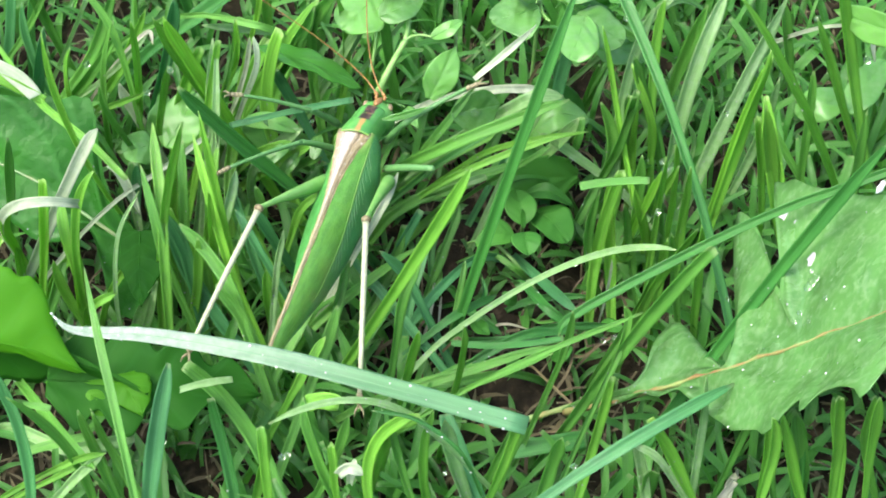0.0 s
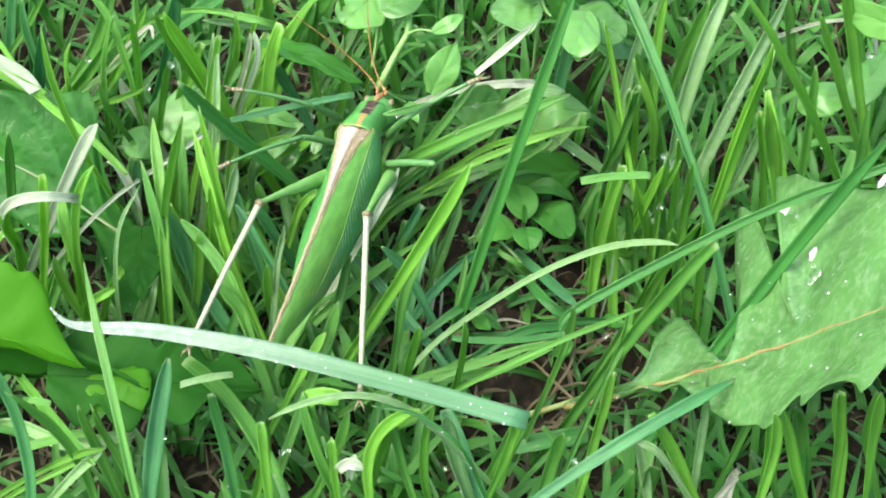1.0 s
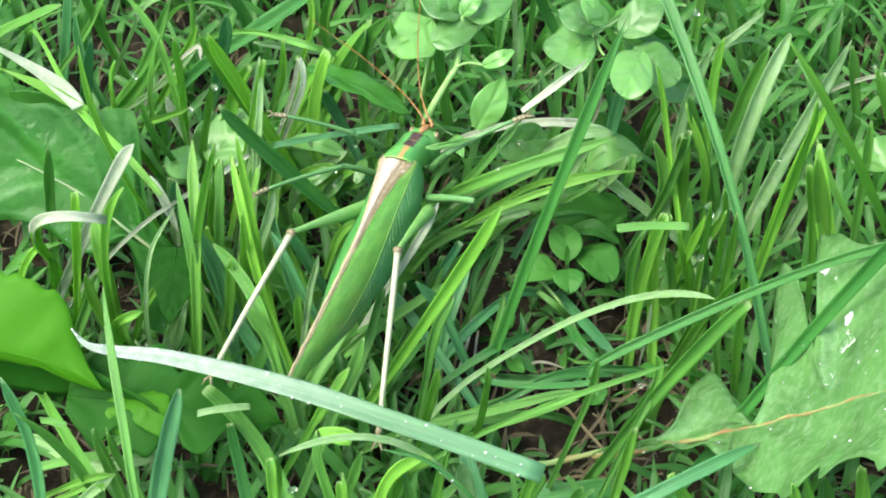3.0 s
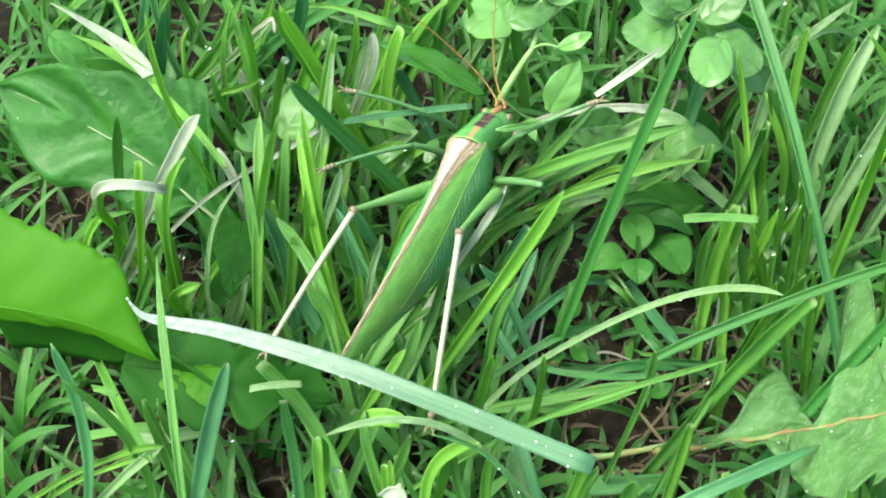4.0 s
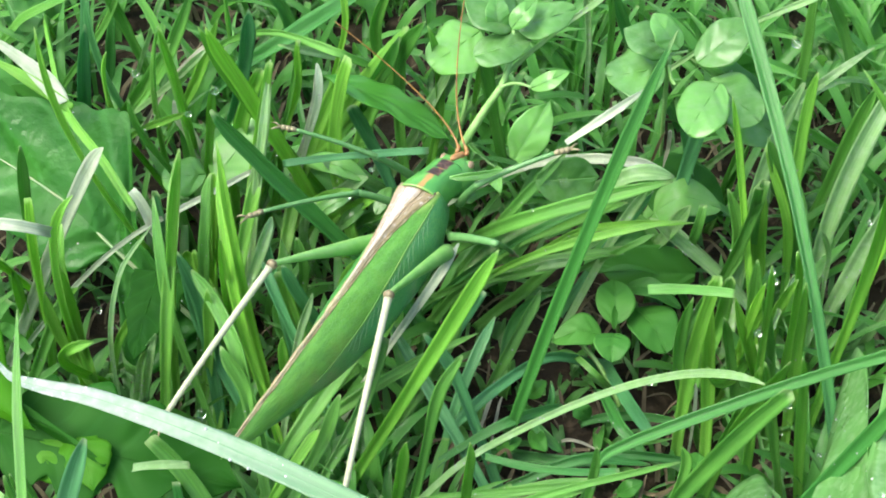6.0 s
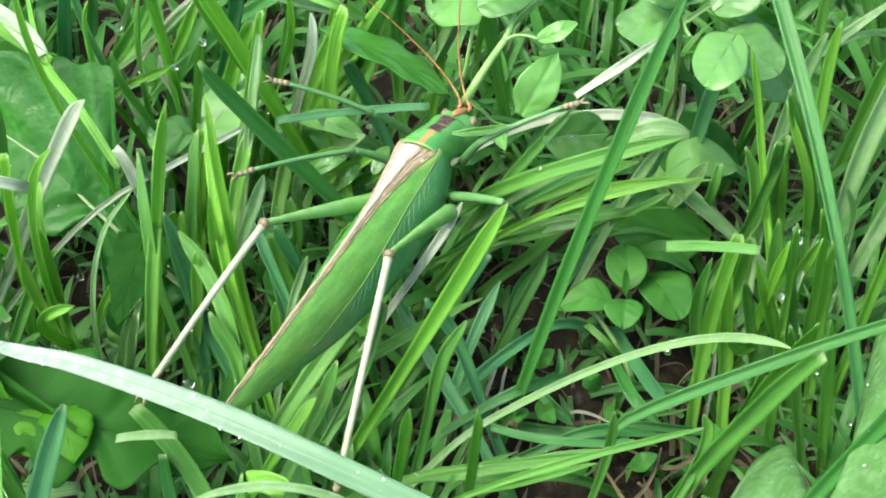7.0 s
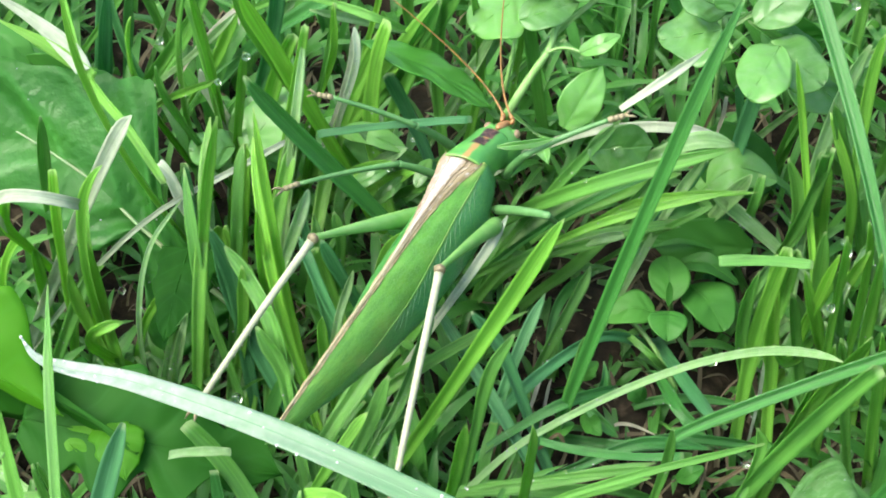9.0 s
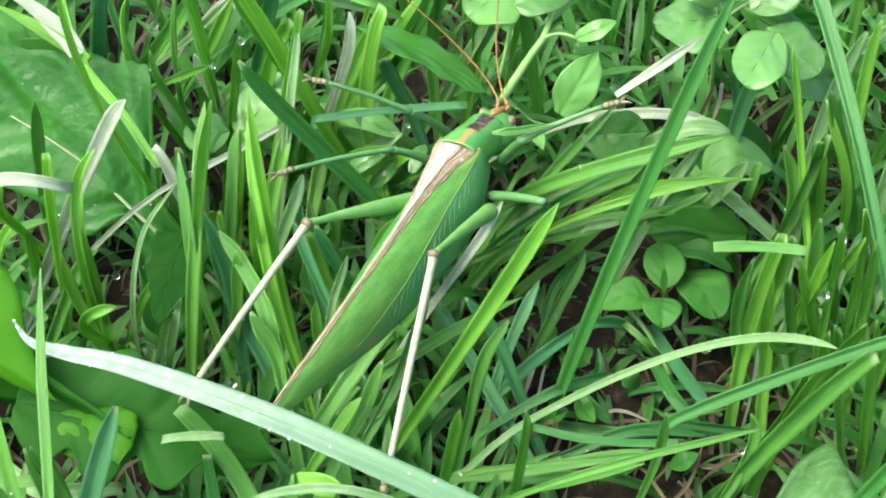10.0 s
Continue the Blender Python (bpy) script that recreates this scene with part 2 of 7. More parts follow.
def ribbon(a, m, b, width, seed, blunt=False, keel=0.3, twist=0.0, rows=18, cols=7, taper=0.62, rooted=False, tip=0.04, bend=None, turned=None, face=None, ease=2.2):
    """A grass blade: a folded strip along the bow, tapering to its tip, closed and about a tenth of a millimetre thick."""
    r = random.Random(seed)
    a, m, b = (Vector(p) for p in (a, m, b))
    ts = [i / (rows - 1) for i in range(rows)]
    line = [through_points(bend, t) for t in ts] if bend else [bow(a, m, b, t) for t in ts]
    if rooted and a.z > 1.0:
        # the lower end bends down into the soil
        d = (a - line[1]).normalized()
        drop_way = Vector((d.x, d.y, min(d.z, -0.9))).normalized()
        foot = a + drop_way * ((a.z + 1.5) / -drop_way.z)
        bend = a + d * min(0.4 * (foot - a).length, a.z * 0.5)
        low = [a * (1 - k / 8) ** 2 + bend * (2 * k / 8 * (1 - k / 8)) + foot * (k / 8) ** 2 for k in range(8, 0, -1)]
        line = low + line
        ts = [0.0] * 8 + ts
        rows += 8
    lean = Vector((0.1 + r.uniform(-0.35, 0.35), -0.62 + r.uniform(-0.25, 0.25), 0.75)).normalized()
    face = Vector(face).normalized() if face else lean
    tilt = twist + r.uniform(-0.6, 0.6)
    if turned is not None:
        tilt = turned
    top, under, uvs = [], [], []
    phase = r.uniform(0, 6.28)
    for i, (t, p) in enumerate(zip(ts, line)):
        along = (line[min(i + 1, rows - 1)] - line[max(i - 1, 0)]).normalized()
        side = along.cross(face).normalized()
        up = side.cross(along).normalized()
        turn = Matrix.Rotation(tilt * (t - 0.4) * 1.6, 3, along)
        side, up = turn @ side, turn @ up
        if blunt:
            w = width * (1.0 if 0 < t < 1 else 0.93)
        else:
            w = width * min(1.0, 0.82 + 0.5 * t) * (1 - (1 - tip) * max(0, (t - taper) / (1 - taper)) ** ease)
        w *= 1 + 0.05 * math.sin(phase + 9 * t)
        for j in range(cols):
            u = j / (cols - 1) * 2 - 1
            lift = abs(u) * keel * w + 0.03 * w * math.sin(phase + 14 * t + 3 * u)
            top.append(p + side * (u * w / 2) + up * lift)
            under.append(top[-1] - up * (0.05 + 0.08 * (1 - abs(u))))
            uvs.append((u / 2 + 0.5, i / (rows - 1)))
    verts, faces = shell(rows, cols, top, under)
    return verts, faces, uvs + uvs


def bead(verts, faces, p, up, radius):
    """One small flat-bottomed bead of water."""
    s = up.orthogonal().normalized()
    q = up.cross(s)
    k = len(verts)
    for z, w in ((-0.15, 0.9), (0.25, 1.0), (0.6, 0.75)):
        verts += [p + up * (radius * z) + (s * math.cos(a * 1.0472) + q * math.sin(a * 1.0472)) * (radius * w) for a in range(6)]
    verts.append(p + up * (radius * 0.85))
    for ring in (0, 6):
        faces += [(k + ring + a, k + ring + (a + 1) % 6, k + ring + 6 + (a + 1) % 6, k + ring + 6 + a) for a in range(6)]
    faces += [(k + 12 + a, k + 12 + (a + 1) % 6, k + 18) for a in range(6)]
    faces.append(tuple(k + 5 - a for a in range(6)))


def bedew(ob, verts, rows, cols, root, number, seed, small=0.05, large=0.2, up=Vector((0, -0.4, 0.9))):
    """Beads of dew scattered over the upper grid of a blade or leaf."""
    r = random.Random(seed)
    bv, bf = [], []
    for _ in range(number):
        i, j = r.randrange(1, rows - 1), r.randrange(0, cols - 1)
        p = verts[i * cols + j].lerp(verts[i * cols + j + 1], r.random()).lerp(verts[(i + 1) * cols + j], r.random() * 0.9)
        bead(bv, bf, p, up.normalized(), small + (large - small) * r.random() ** 3)
    me = mesh_of("dew", [(v - root) * MM for v in bv], bf, DEW)
    tagged(part("dew", me, ob, "fine clear dew beads"), kind="stuff")


LOOK = {
    "bright": "bright fresh green grass blade standing in the lawn",
    "lime": "yellow-green grass blade with light shining through",
    "mid": "mid-green narrow grass blade in the lawn",
    "dark": "long dark green grass blade leaning across the turf",
    "blue": "bluish green grass blade in the lawn",
    "pale": "pale green glossy grass blade with tiny dew drops",
    "glossy": "broad silvery green cut grass blade lying across the turf",
    "white": "whitish green grass blade, part of its white painted glare",
    "straw": "dry straw-white withered grass blade",
    "dead": "brown dead grass blade lying on the soil",
}
count = [0]


PLANT = [None]


def weed(name="", label="", x=0.0, y=0.0):
    """Leaves and stems that follow belong to this plant; with no name, each stands for itself."""
    PLANT[0] = None
    if name:
        PLANT[0] = new(name)
        PLANT[0].location = (x * MM, y * MM, 0)
        tagged(PLANT[0], label, "weed", "weeds in the lawn")


def set_thing(name, verts, faces, uvs, material, label, category, group):
    if PLANT[0]:
        root = PLANT[0].location / MM
        me = mesh_of(name, [(v - root) * MM for v in verts], faces, material, uvs)
        ob = part(name.split("_")[-1], me, PLANT[0])
        return ob
    root = verts[0].copy()
    me = mesh_of(name, [(v - root) * MM for v in verts], faces, material, uvs)
    ob = new(name, me)
    ob.location = root * MM
    return tagged(ob, label, category, group)


def midvein(ob, verts, cols, width, colour):
    """The fine pale keel line along the middle of a blade."""
    rows = len(verts) // 2 // cols
    line = [verts[i * cols + cols // 2] for i in range(rows - 1)]
    k = max(0.025, width * 0.022)
    v, f = tube(line, [k * (1.1 - i / rows) for i in range(rows - 1)], 5)
    me = mesh_of("midvein", [(p - verts[0]) * MM for p in v], f, GREEN[colour])
    part("midvein", me, ob)


def blade(a, m, b, width, colour, twist=0.0, bend=None, tip=None):
    """A rooted blade with nearly parallel sides; most tips are rounded or mown, some run out to a point."""
    count[0] += 1
    a, m, b = Vector(a), Vector(m), Vector(b)
    r = random.Random(count[0] * 3 + 1)
    end = r.choice((0.04, 0.1, 0.16, 0.24, 0.8)) if tip is None else tip if tip > 0.6 else tip * 0.5
    v, f, uv = ribbon(a, m, b, width * 0.78, count[0], twist=twist, rooted=True, taper=r.uniform(0.6, 0.84), keel=r.uniform(0.2, 0.42), tip=end, bend=bend)
    ob = set_thing("grass_blade", v, f, uv, GREEN[colour], LOOK[colour], "grass", "grass blades of the lawn")
    midvein(ob, v, 7, width * 0.7, colour)
    if colour in ("pale", "white"):
        bedew(ob, v, 18, 7, v[0], 26, count[0], 0.04, 0.13)
    elif colour in ("bright", "mid", "dark") and count[0] % 3 == 0:
        bedew(ob, v, 18, 7, v[0], 7, count[0], 0.05, 0.16)
    return ob


def stalk_blade(points, width, colour, twist=0.0, tip=None):
    """A blade that follows several points from its foot to its tip."""
    pts = [Vector(p) for p in points]
    return blade(pts[0], pts[1], pts[-1], width / 0.78, colour, twist, pts, tip)


def cut_blade(a, m, b, width, colour):
    count[0] += 1
    v, f, uv = ribbon(a, m, b, width, count[0], blunt=True, keel=0.12, rows=20)
    return set_thing("cut_grass_blade", v, f, uv, GREEN[colour], LOOK[colour], "grass", "cut grass blades")


def long_blade(a, m, b, width, colour, bend=None, twist=None, face=None):
    """Cut off square at a, drawn out to a fine tip at b."""
    count[0] += 1
    points = [Vector(p) for p in bend] if bend else None
    v, f, uv = ribbon(a, m, b, width, count[0], keel=0.1, rows=44, taper=0.3, bend=points, turned=twist, face=face, ease=1.25)
    ob = set_thing("cut_grass_blade", v, f, uv, GREEN[colour], LOOK[colour], "grass", "cut grass blades")
    midvein(ob, v, 7, width, colour)
    if colour == "glossy":
        bedew(ob, v, 44, 7, v[0], 70, 5, 0.03, 0.2)
    return ob


def dry_blade(a, m, b, width, colour):
    count[0] += 1
    v, f, uv = ribbon(a, m, b, width, count[0], keel=0.3, twist=0.8)
    return set_thing("dry_grass_blade", v, f, uv, GREEN[colour], LOOK[colour], "dry grass", "dry grass blades")


def profile(values, t):
    """Smoothly between evenly spaced half-widths."""
    x = t * (len(values) - 1)
    i = min(int(x), len(values) - 2)
    s = x - i
    p, q = values[i], values[i + 1]
    before, after = values[max(i - 1, 0)], values[min(i + 2, len(values) - 1)]
    v = 0.5 * (2 * p + (q - before) * s + (2 * before - 5 * p + 4 * q - after) * s * s + (3 * p - before - 3 * q + after) * s ** 3)
    return max(0.004, min(v, 1.1 * max(p, q)))


LEAF = {
    "dock": ("weed_leaf", "large dark green dandelion leaf with pale midrib and dew", "leaf"),
    "wetleaf": ("weed_leaf", "large pale green wet dandelion leaf with a brown midrib", "leaf"),
    "broad": ("weed_leaf", "broad ragged green leaf with a small hole", "leaf"),
    "shadeleaf": ("weed_leaf", "lobed dandelion leaf under the cut blade, shade painted into its deep green", "leaf"),
    "limeleaf": ("weed_leaf", "bright yellow-green broad leaf lit through by the sun", "leaf"),
    "leaf": ("chickweed_leaf", "fresh green oval chickweed leaf with dew drops", "leaf"),
    "clover": ("clover_leaf", "small rounded green leaf near the soil", "leaf"),
}


def leaf(a, b, c, left, right, kind):
    """A leaf from its stalk end a to its tip b; c lies on its left edge at the widest. left, right: half-widths along it, of that distance."""
    count[0] += 1
    r = random.Random(count[0])
    a, b, c = Vector(a), Vector(b), Vector(c)
    along = b - a
    length = along.length
    along.normalize()
    off = (c - a) - along * (c - a).dot(along)
    half = off.length
    side = off.normalized()
    up = side.cross(along).normalized()
    if up.z < 0:
        up = -up
    rows, cols = 96, 21
    lean = -0.6 if kind == "wetleaf" else 0.0
    bend = -0.02 if kind == "wetleaf" else 0.05
    rough_edge = 1.0 if kind in ("wetleaf", "limeleaf", "shadeleaf") else 0.3
    top, under, uvs = [], [], []
    ph, qh = r.uniform(0, 6), r.uniform(0, 6)
    for i in range(rows):
        t = i / (rows - 1)
        arch = math.sin(t * math.pi) * length * bend
        for j in range(cols):
            u = j / (cols - 1) * 2 - 1
            w = half * profile(left if u > 0 else right, t)
            w *= 1 + (0.035 * math.sin(ph + 23 * t) + 0.02 * math.sin(qh + 51 * t)) * rough_edge
            x = u * w
            groove = 0.10 * abs(x) ** 0.9 * (1 if kind != "limeleaf" else -0.6)
            quilt = 0.035 * half * math.sin(qh + 3.2 * abs(u) * 2 - 19 * t) * (1 - abs(u)) * min(1, 4 * abs(u))
            wave = ((0.09 if kind == "leaf" else 0.02) + 0.03 * rough_edge) * half * abs(u) ** 2 * math.sin(ph + 11 * t + (2 if u > 0 else 0))
            rib = -0.10 * max(0, 1 - abs(x) / 0.35)
            top.append(a + along * (t * length + lean * abs(x) * (1 if u > 0 else 0.3)) + side * x + up * (arch + groove + quilt + wave + rib))
            under.append(top[-1] - up * (0.12 + 0.25 * max(0, 1 - abs(x) / 0.5) * (1 - t)))
            uvs.append((u / 2 + 0.5, t))
    verts, faces = shell(rows, cols, top, under)
    name, label, cat = LEAF[kind]
    ob = set_thing(name, verts, faces, uvs + uvs, GREEN[kind], label, cat, cat + "s among the grass")
    if kind not in ("broad", "clover"):
        # the raised midrib
        k = half * {"wetleaf": 0.014, "limeleaf": 0.012, "shadeleaf": 0.012}.get(kind, 0.013)
        line = [a + along * (t * length) + up * (math.sin(t * math.pi) * length * bend - 0.06) + side * (0.16 * math.sin(37 * t) + 0.1 * math.sin(71 * t) if kind == "wetleaf" else 0.0) for t in [i / 59 * 0.96 for i in range(60)]]
        rv, rf = tube(line, [max(0.05, k * (1.15 - i / 59) * (1 + (0.35 * math.sin(1.9 * i) if kind == "wetleaf" else 0.0))) for i in range(60)], 6)
        root = ob.parent.location / MM if ob.parent else verts[0]
        if kind == "wetleaf":
            bedew(ob, verts, rows, cols, root, 120, 9, 0.03, 0.2, up)
        part("midrib", mesh_of("midrib", [(v - root) * MM for v in rv], rf, {"wetleaf": BROWN_RIB, "leaf": LEAF_RIB, "limeleaf": GREEN["limeleaf"], "shadeleaf": GREEN["shadeleaf"]}.get(kind, RIB)), ob, {"wetleaf": "brown worn midrib", "limeleaf": "", "shadeleaf": ""}.get(kind, "pale raised midrib"))
    return ob


def rib_leaf(rib, to_left, to_right, left, right, kind, wave=0.05, curl=0.0, label=""):
    """A leaf along a bent midrib whose two halves slope their own ways."""
    count[0] += 1
    r = random.Random(count[0])
    rib = [Vector(p) for p in rib]
    to_left, to_right = Vector(to_left), Vector(to_right)
    rows, cols = 72, 17
    top, under, uvs = [], [], []
    ph = r.uniform(0, 6)
    for i in range(rows):
        t = i / (rows - 1)
        p = through_points(rib, t)
        along = (through_points(rib, min(1, t + 0.02)) - through_points(rib, max(0, t - 0.02))).normalized()
        for j in range(cols):
            u = j / (cols - 1) * 2 - 1
            way = to_left if u > 0 else to_right
            outline = left if u > 0 else right
            if outline == "ovate":
                k = max(0.004, math.sin(math.pi * t ** 0.8)) ** 0.62
            elif outline == "round":
                k = max(0.004, math.sin(math.pi * t ** 0.95)) ** 0.5
            else:
                k = profile(outline, t) * (1 + 0.03 * math.sin(ph + 29 * t) + 0.02 * math.sin(61 * t + ph))
            up = along.cross(way).normalized() * (1 if u > 0 else -1)
            if up.z < 0:
                up = -up
            size = way.length
            lift = size * (wave * abs(u) ** 2 * math.sin(ph + 10 * t + (2 if u > 0 else 0)) + (0.05 if kind == "dock" else 0.025) * math.sin(7 * abs(u) - 21 * t) * (1 - abs(u)) - curl * k * u * u)
            lift -= 0.08 * max(0, 1 - abs(u) * size * k / 0.4)
            top.append(p + way * (abs(u) * k) + up * lift)
            under.append(top[-1] - up * 0.12)
            uvs.append((u / 2 + 0.5, t))
    verts, faces = shell(rows, cols, top, under)
    name, words, cat = LEAF[kind]
    ob = set_thing(name, verts, faces, uvs + uvs, GREEN[kind], label or words, cat, cat + "s among the grass")
    root = ob.parent.location / MM if ob.parent else verts[0]
    size = max(to_left.length, to_right.length)
    rv, rf = tube([through_points(rib, i / 39 * 0.95) - Vector((0, 0, 0.06)) for i in range(40)], [max(0.045, size * 0.02 * (1.15 - i / 39)) for i in range(40)], 6)
    part("midrib", mesh_of("midrib", [(v - root) * MM for v in rv], rf, RIB if kind == "dock" else GREEN[kind]), ob, "pale raised midrib" if kind == "dock" else "")
    if kind == "dock":
        bedew(ob, verts, rows, cols, root, 70, 9, 0.03, 0.13)
    return ob


RIB = plain("midrib", (0.19, 0.31, 0.14), 0.5, spots=(0.26, 0.31, 0.16), scale=350.0)
LEAF_RIB = plain("leaf_rib", (0.16, 0.38, 0.09), 0.45, spots=(0.19, 0.4, 0.11))
BROWN_RIB = plain("brown_midrib", (0.24, 0.13, 0.05), 0.7, spots=(0.22, 0.34, 0.11), scale=300.0)
STEM = plain("stem", (0.17, 0.34, 0.08), 0.4, spots=(0.25, 0.42, 0.14))


def tube(line, radii, sides=8):
    """A round tube along points, with closed ends."""
    verts, faces = [], []
    n = len(line)
    ref = Vector((0.31, 0.2, 0.93))
    for i, p in enumerate(line):
        along = (line[min(i + 1, n - 1)] - line[max(i - 1, 0)]).normalized()
        s = along.cross(ref).normalized()
        q = s.cross(along)
        for k in range(sides):
            an = 2 * math.pi * k / sides
            verts.append(p + (s * math.cos(an) + q * math.sin(an)) * radii[i])
    for i in range(n - 1):
        for k in range(sides):
            faces.append((i * sides + k, i * sides + (k + 1) % sides, (i + 1) * sides + (k + 1) % sides, (i + 1) * sides + k))
    faces.append(tuple(range(sides))[::-1])
    faces.append(tuple((n - 1) * sides + k for k in range(sides)))
    return verts, faces


def stem(a, m, b, radius):
    count[0] += 1
    a, m, b = Vector(a), Vector(m), Vector(b)
    v, f = tube([bow(a, m, b, i / 13) for i in range(14)], [radius * (1.1 - 0.3 * i / 13) for i in range(14)], 10)
    return set_thing("weed_stem", v, f, None, STEM, "pale green juicy weed stem with leaves", "stem", "weed stems")


# ---- the ground: soil, one sheet to the horizon ----
def ground_sheet():
    verts, faces = [], []
    n = 150
    xs = [-0.16 + 0.32 * i / n for i in range(n + 1)]
    ys = [-0.14 + 0.32 * i / n for i in range(n + 1)]
    for y in ys:
        for x in xs:
            p = Vector((x, y, 0))
            h = 0.0035 * noise.noise(p * 60) + 0.0014 * noise.noise(p * 210) + 0.0007 * noise.noise(p * 520)
            verts.append(Vector((x, y, h - 0.001)))
    faces = grid_faces(n + 1, n + 1)
    # from the rim of the fine part outwards
    edge = [j for j in range(n + 1)] + [i * (n + 1) + n for i in range(1, n + 1)]
    edge += [n * (n + 1) + j for j in range(n - 1, -1, -1)] + [i * (n + 1) for i in range(n - 1, 0, -1)]
    last = edge
    for far in (1.5, 6, 40, 400, 3000):
        ring = []
        for k in edge:
            v = verts[k]
            d = Vector((v.x, v.y - 0.02, 0)).normalized()
            ring.append(len(verts))
            verts.append(Vector((d.x * far, d.y * far, -0.003)))
        for q in range(len(edge)):
            w = (q + 1) % len(edge)
            faces.append((last[w], last[q], ring[q], ring[w]))
        last = ring
    ob = new("ground", mesh_of("ground", verts, faces, SOIL))
    tagged(ob, "dark damp soil with thatch under the lawn", "soil", kind="structure")


ground_sheet()

# ---- the bush-cricket ----
CRICKET_GREEN = plain("cricket_green", (0.05, 0.2, 0.04), 0.38, spots=(0.07, 0.25, 0.06), scale=900.0)
CRICKET_PALE = plain("cricket_tibia", (0.3, 0.32, 0.2), 0.45, spots=(0.4, 0.4, 0.28), scale=1500.0)
CRICKET_LEG = plain("cricket_leg", (0.075, 0.2, 0.055), 0.45, spots=(0.11, 0.24, 0.08), scale=1200.0)
CRICKET_BROWN = plain("cricket_brown", (0.1, 0.075, 0.035), 0.5, spots=(0.24, 0.2, 0.11), scale=2500.0)
CRICKET_EYE = plain("cricket_eye", (0.16, 0.11, 0.06), 0.2, spots=(0.3, 0.22, 0.14), scale=1500.0)
ANTENNA = plain("cricket_antenna", (0.34, 0.17, 0.035), 0.4, spots=(0.16, 0.08, 0.035), scale=2000.0)


def wing_side_material():
    """The side of the forewing: yellowish green above the forked vein, bluish below it, brown towards the hind end."""
    n = Nodes("forewing_side")
    uv = n.tree.nodes.new("ShaderNodeUVMap")
    sep = n.tree.nodes.new("ShaderNodeSeparateXYZ")
    n.link(uv.outputs[0], sep.inputs[0])
    fork = n.add("ShaderNodeMath")
    fork.operation = "MULTIPLY_ADD"
    n.link(sep.outputs[1], fork.inputs[0])
    fork.inputs[1].default_value = -0.85
    n.link(sep.outputs[0], fork.inputs[2])
    tone = n.ramp(sep.outputs[1], [(0.0, (0.095, 0.27, 0.03)), (0.4, (0.105, 0.27, 0.026)), (0.8, (0.125, 0.275, 0.03))])
    blot = n.noise(420.0, 4.0)
    tone = n.mix(n.ramp(blot, [(0.35, (0, 0, 0)), (0.7, (0.55, 0.55, 0.55))]), tone, (0.11, 0.33, 0.05))
    smear = n.noise(1.0, 4.0, uv.outputs[0], (9, 14, 1))
    tone = n.mix(n.ramp(smear, [(0.4, (0.75, 0.75, 0.75)), (0.55, (0, 0, 0))]), tone, (0.07, 0.2, 0.026))
    tone = n.mix(n.ramp(smear, [(0.55, (0, 0, 0)), (0.7, (0.6, 0.6, 0.6))]), tone, (0.17, 0.35, 0.07))
    lower = n.ramp(fork.outputs[0], [(0.17, (0, 0, 0)), (0.215, (1, 1, 1))])
    tone = n.mix(lower, tone, n.mix(n.ramp(n.noise(500.0, 3.0), [(0.4, (0, 0, 0)), (0.65, (1, 1, 1))]), (0.05, 0.2, 0.06), (0.065, 0.235, 0.085)))
    # brownish end of the lower field
    end = n.add("ShaderNodeMath")
    end.operation = "MULTIPLY"
    n.link(n.ramp(sep.outputs[1], [(0.42, (0, 0, 0)), (0.6, (1, 1, 1)), (0.8, (0.25, 0.25, 0.25))]), end.inputs[0])
    n.link(n.ramp(sep.outputs[0], [(0.35, (0, 0, 0)), (0.75, (0.6, 0.6, 0.6))]), end.inputs[1])
    tone = n.mix(end.outputs[0], tone, n.mix(n.ramp(blot, [(0.4, (0, 0, 0)), (0.6, (1, 1, 1))]), (0.24, 0.21, 0.09), (0.13, 0.2, 0.05)))
    # yellow shoulder
    near = n.add("ShaderNodeMath")
    near.operation = "MULTIPLY"
    n.link(n.ramp(sep.outputs[1], [(0.0, (1, 1, 1)), (0.05, (0.8, 0.8, 0.8)), (0.1, (0, 0, 0))]), near.inputs[0])
    n.link(n.ramp(sep.outputs[0], [(0.0, (1, 1, 1)), (0.2, (0, 0, 0))]), near.inputs[1])
    tone = n.mix(near.outputs[0], tone, (0.5, 0.55, 0.16))
    # fine net of cells
    vor = n.tree.nodes.new("ShaderNodeTexVoronoi")
    vor.feature = "DISTANCE_TO_EDGE"
    m = n.tree.nodes.new("ShaderNodeMapping")
    m.inputs["Scale"].default_value = (24, 70, 1)
    n.link(uv.outputs[0], m.inputs["Vector"])
    vor.inputs["Scale"].default_value = 1.0
    n.link(m.outputs[0], vor.inputs["Vector"])
    tone = n.mix(n.ramp(vor.outputs["Distance"], [(0.0, (0.6, 0.6, 0.6)), (0.1, (0, 0, 0))]), tone, (0.14, 0.33, 0.08))
    fleck = n.noise(1.0, 3.0, uv.outputs[0], (50, 190, 1))
    tone = n.mix(n.ramp(fleck, [(0.6, (0, 0, 0)), (0.72, (0.5, 0.5, 0.5))]), tone, (0.26, 0.4, 0.16))
    n.link(tone, n.bsdf.inputs["Base Color"])
    n.bsdf.inputs["Roughness"].default_value = 0.36
    n.bsdf.inputs["Specular IOR Level"].default_value = 0.4
    n.bump(vor.outputs["Distance"], 0.5, 0.00012)
    return n.mat


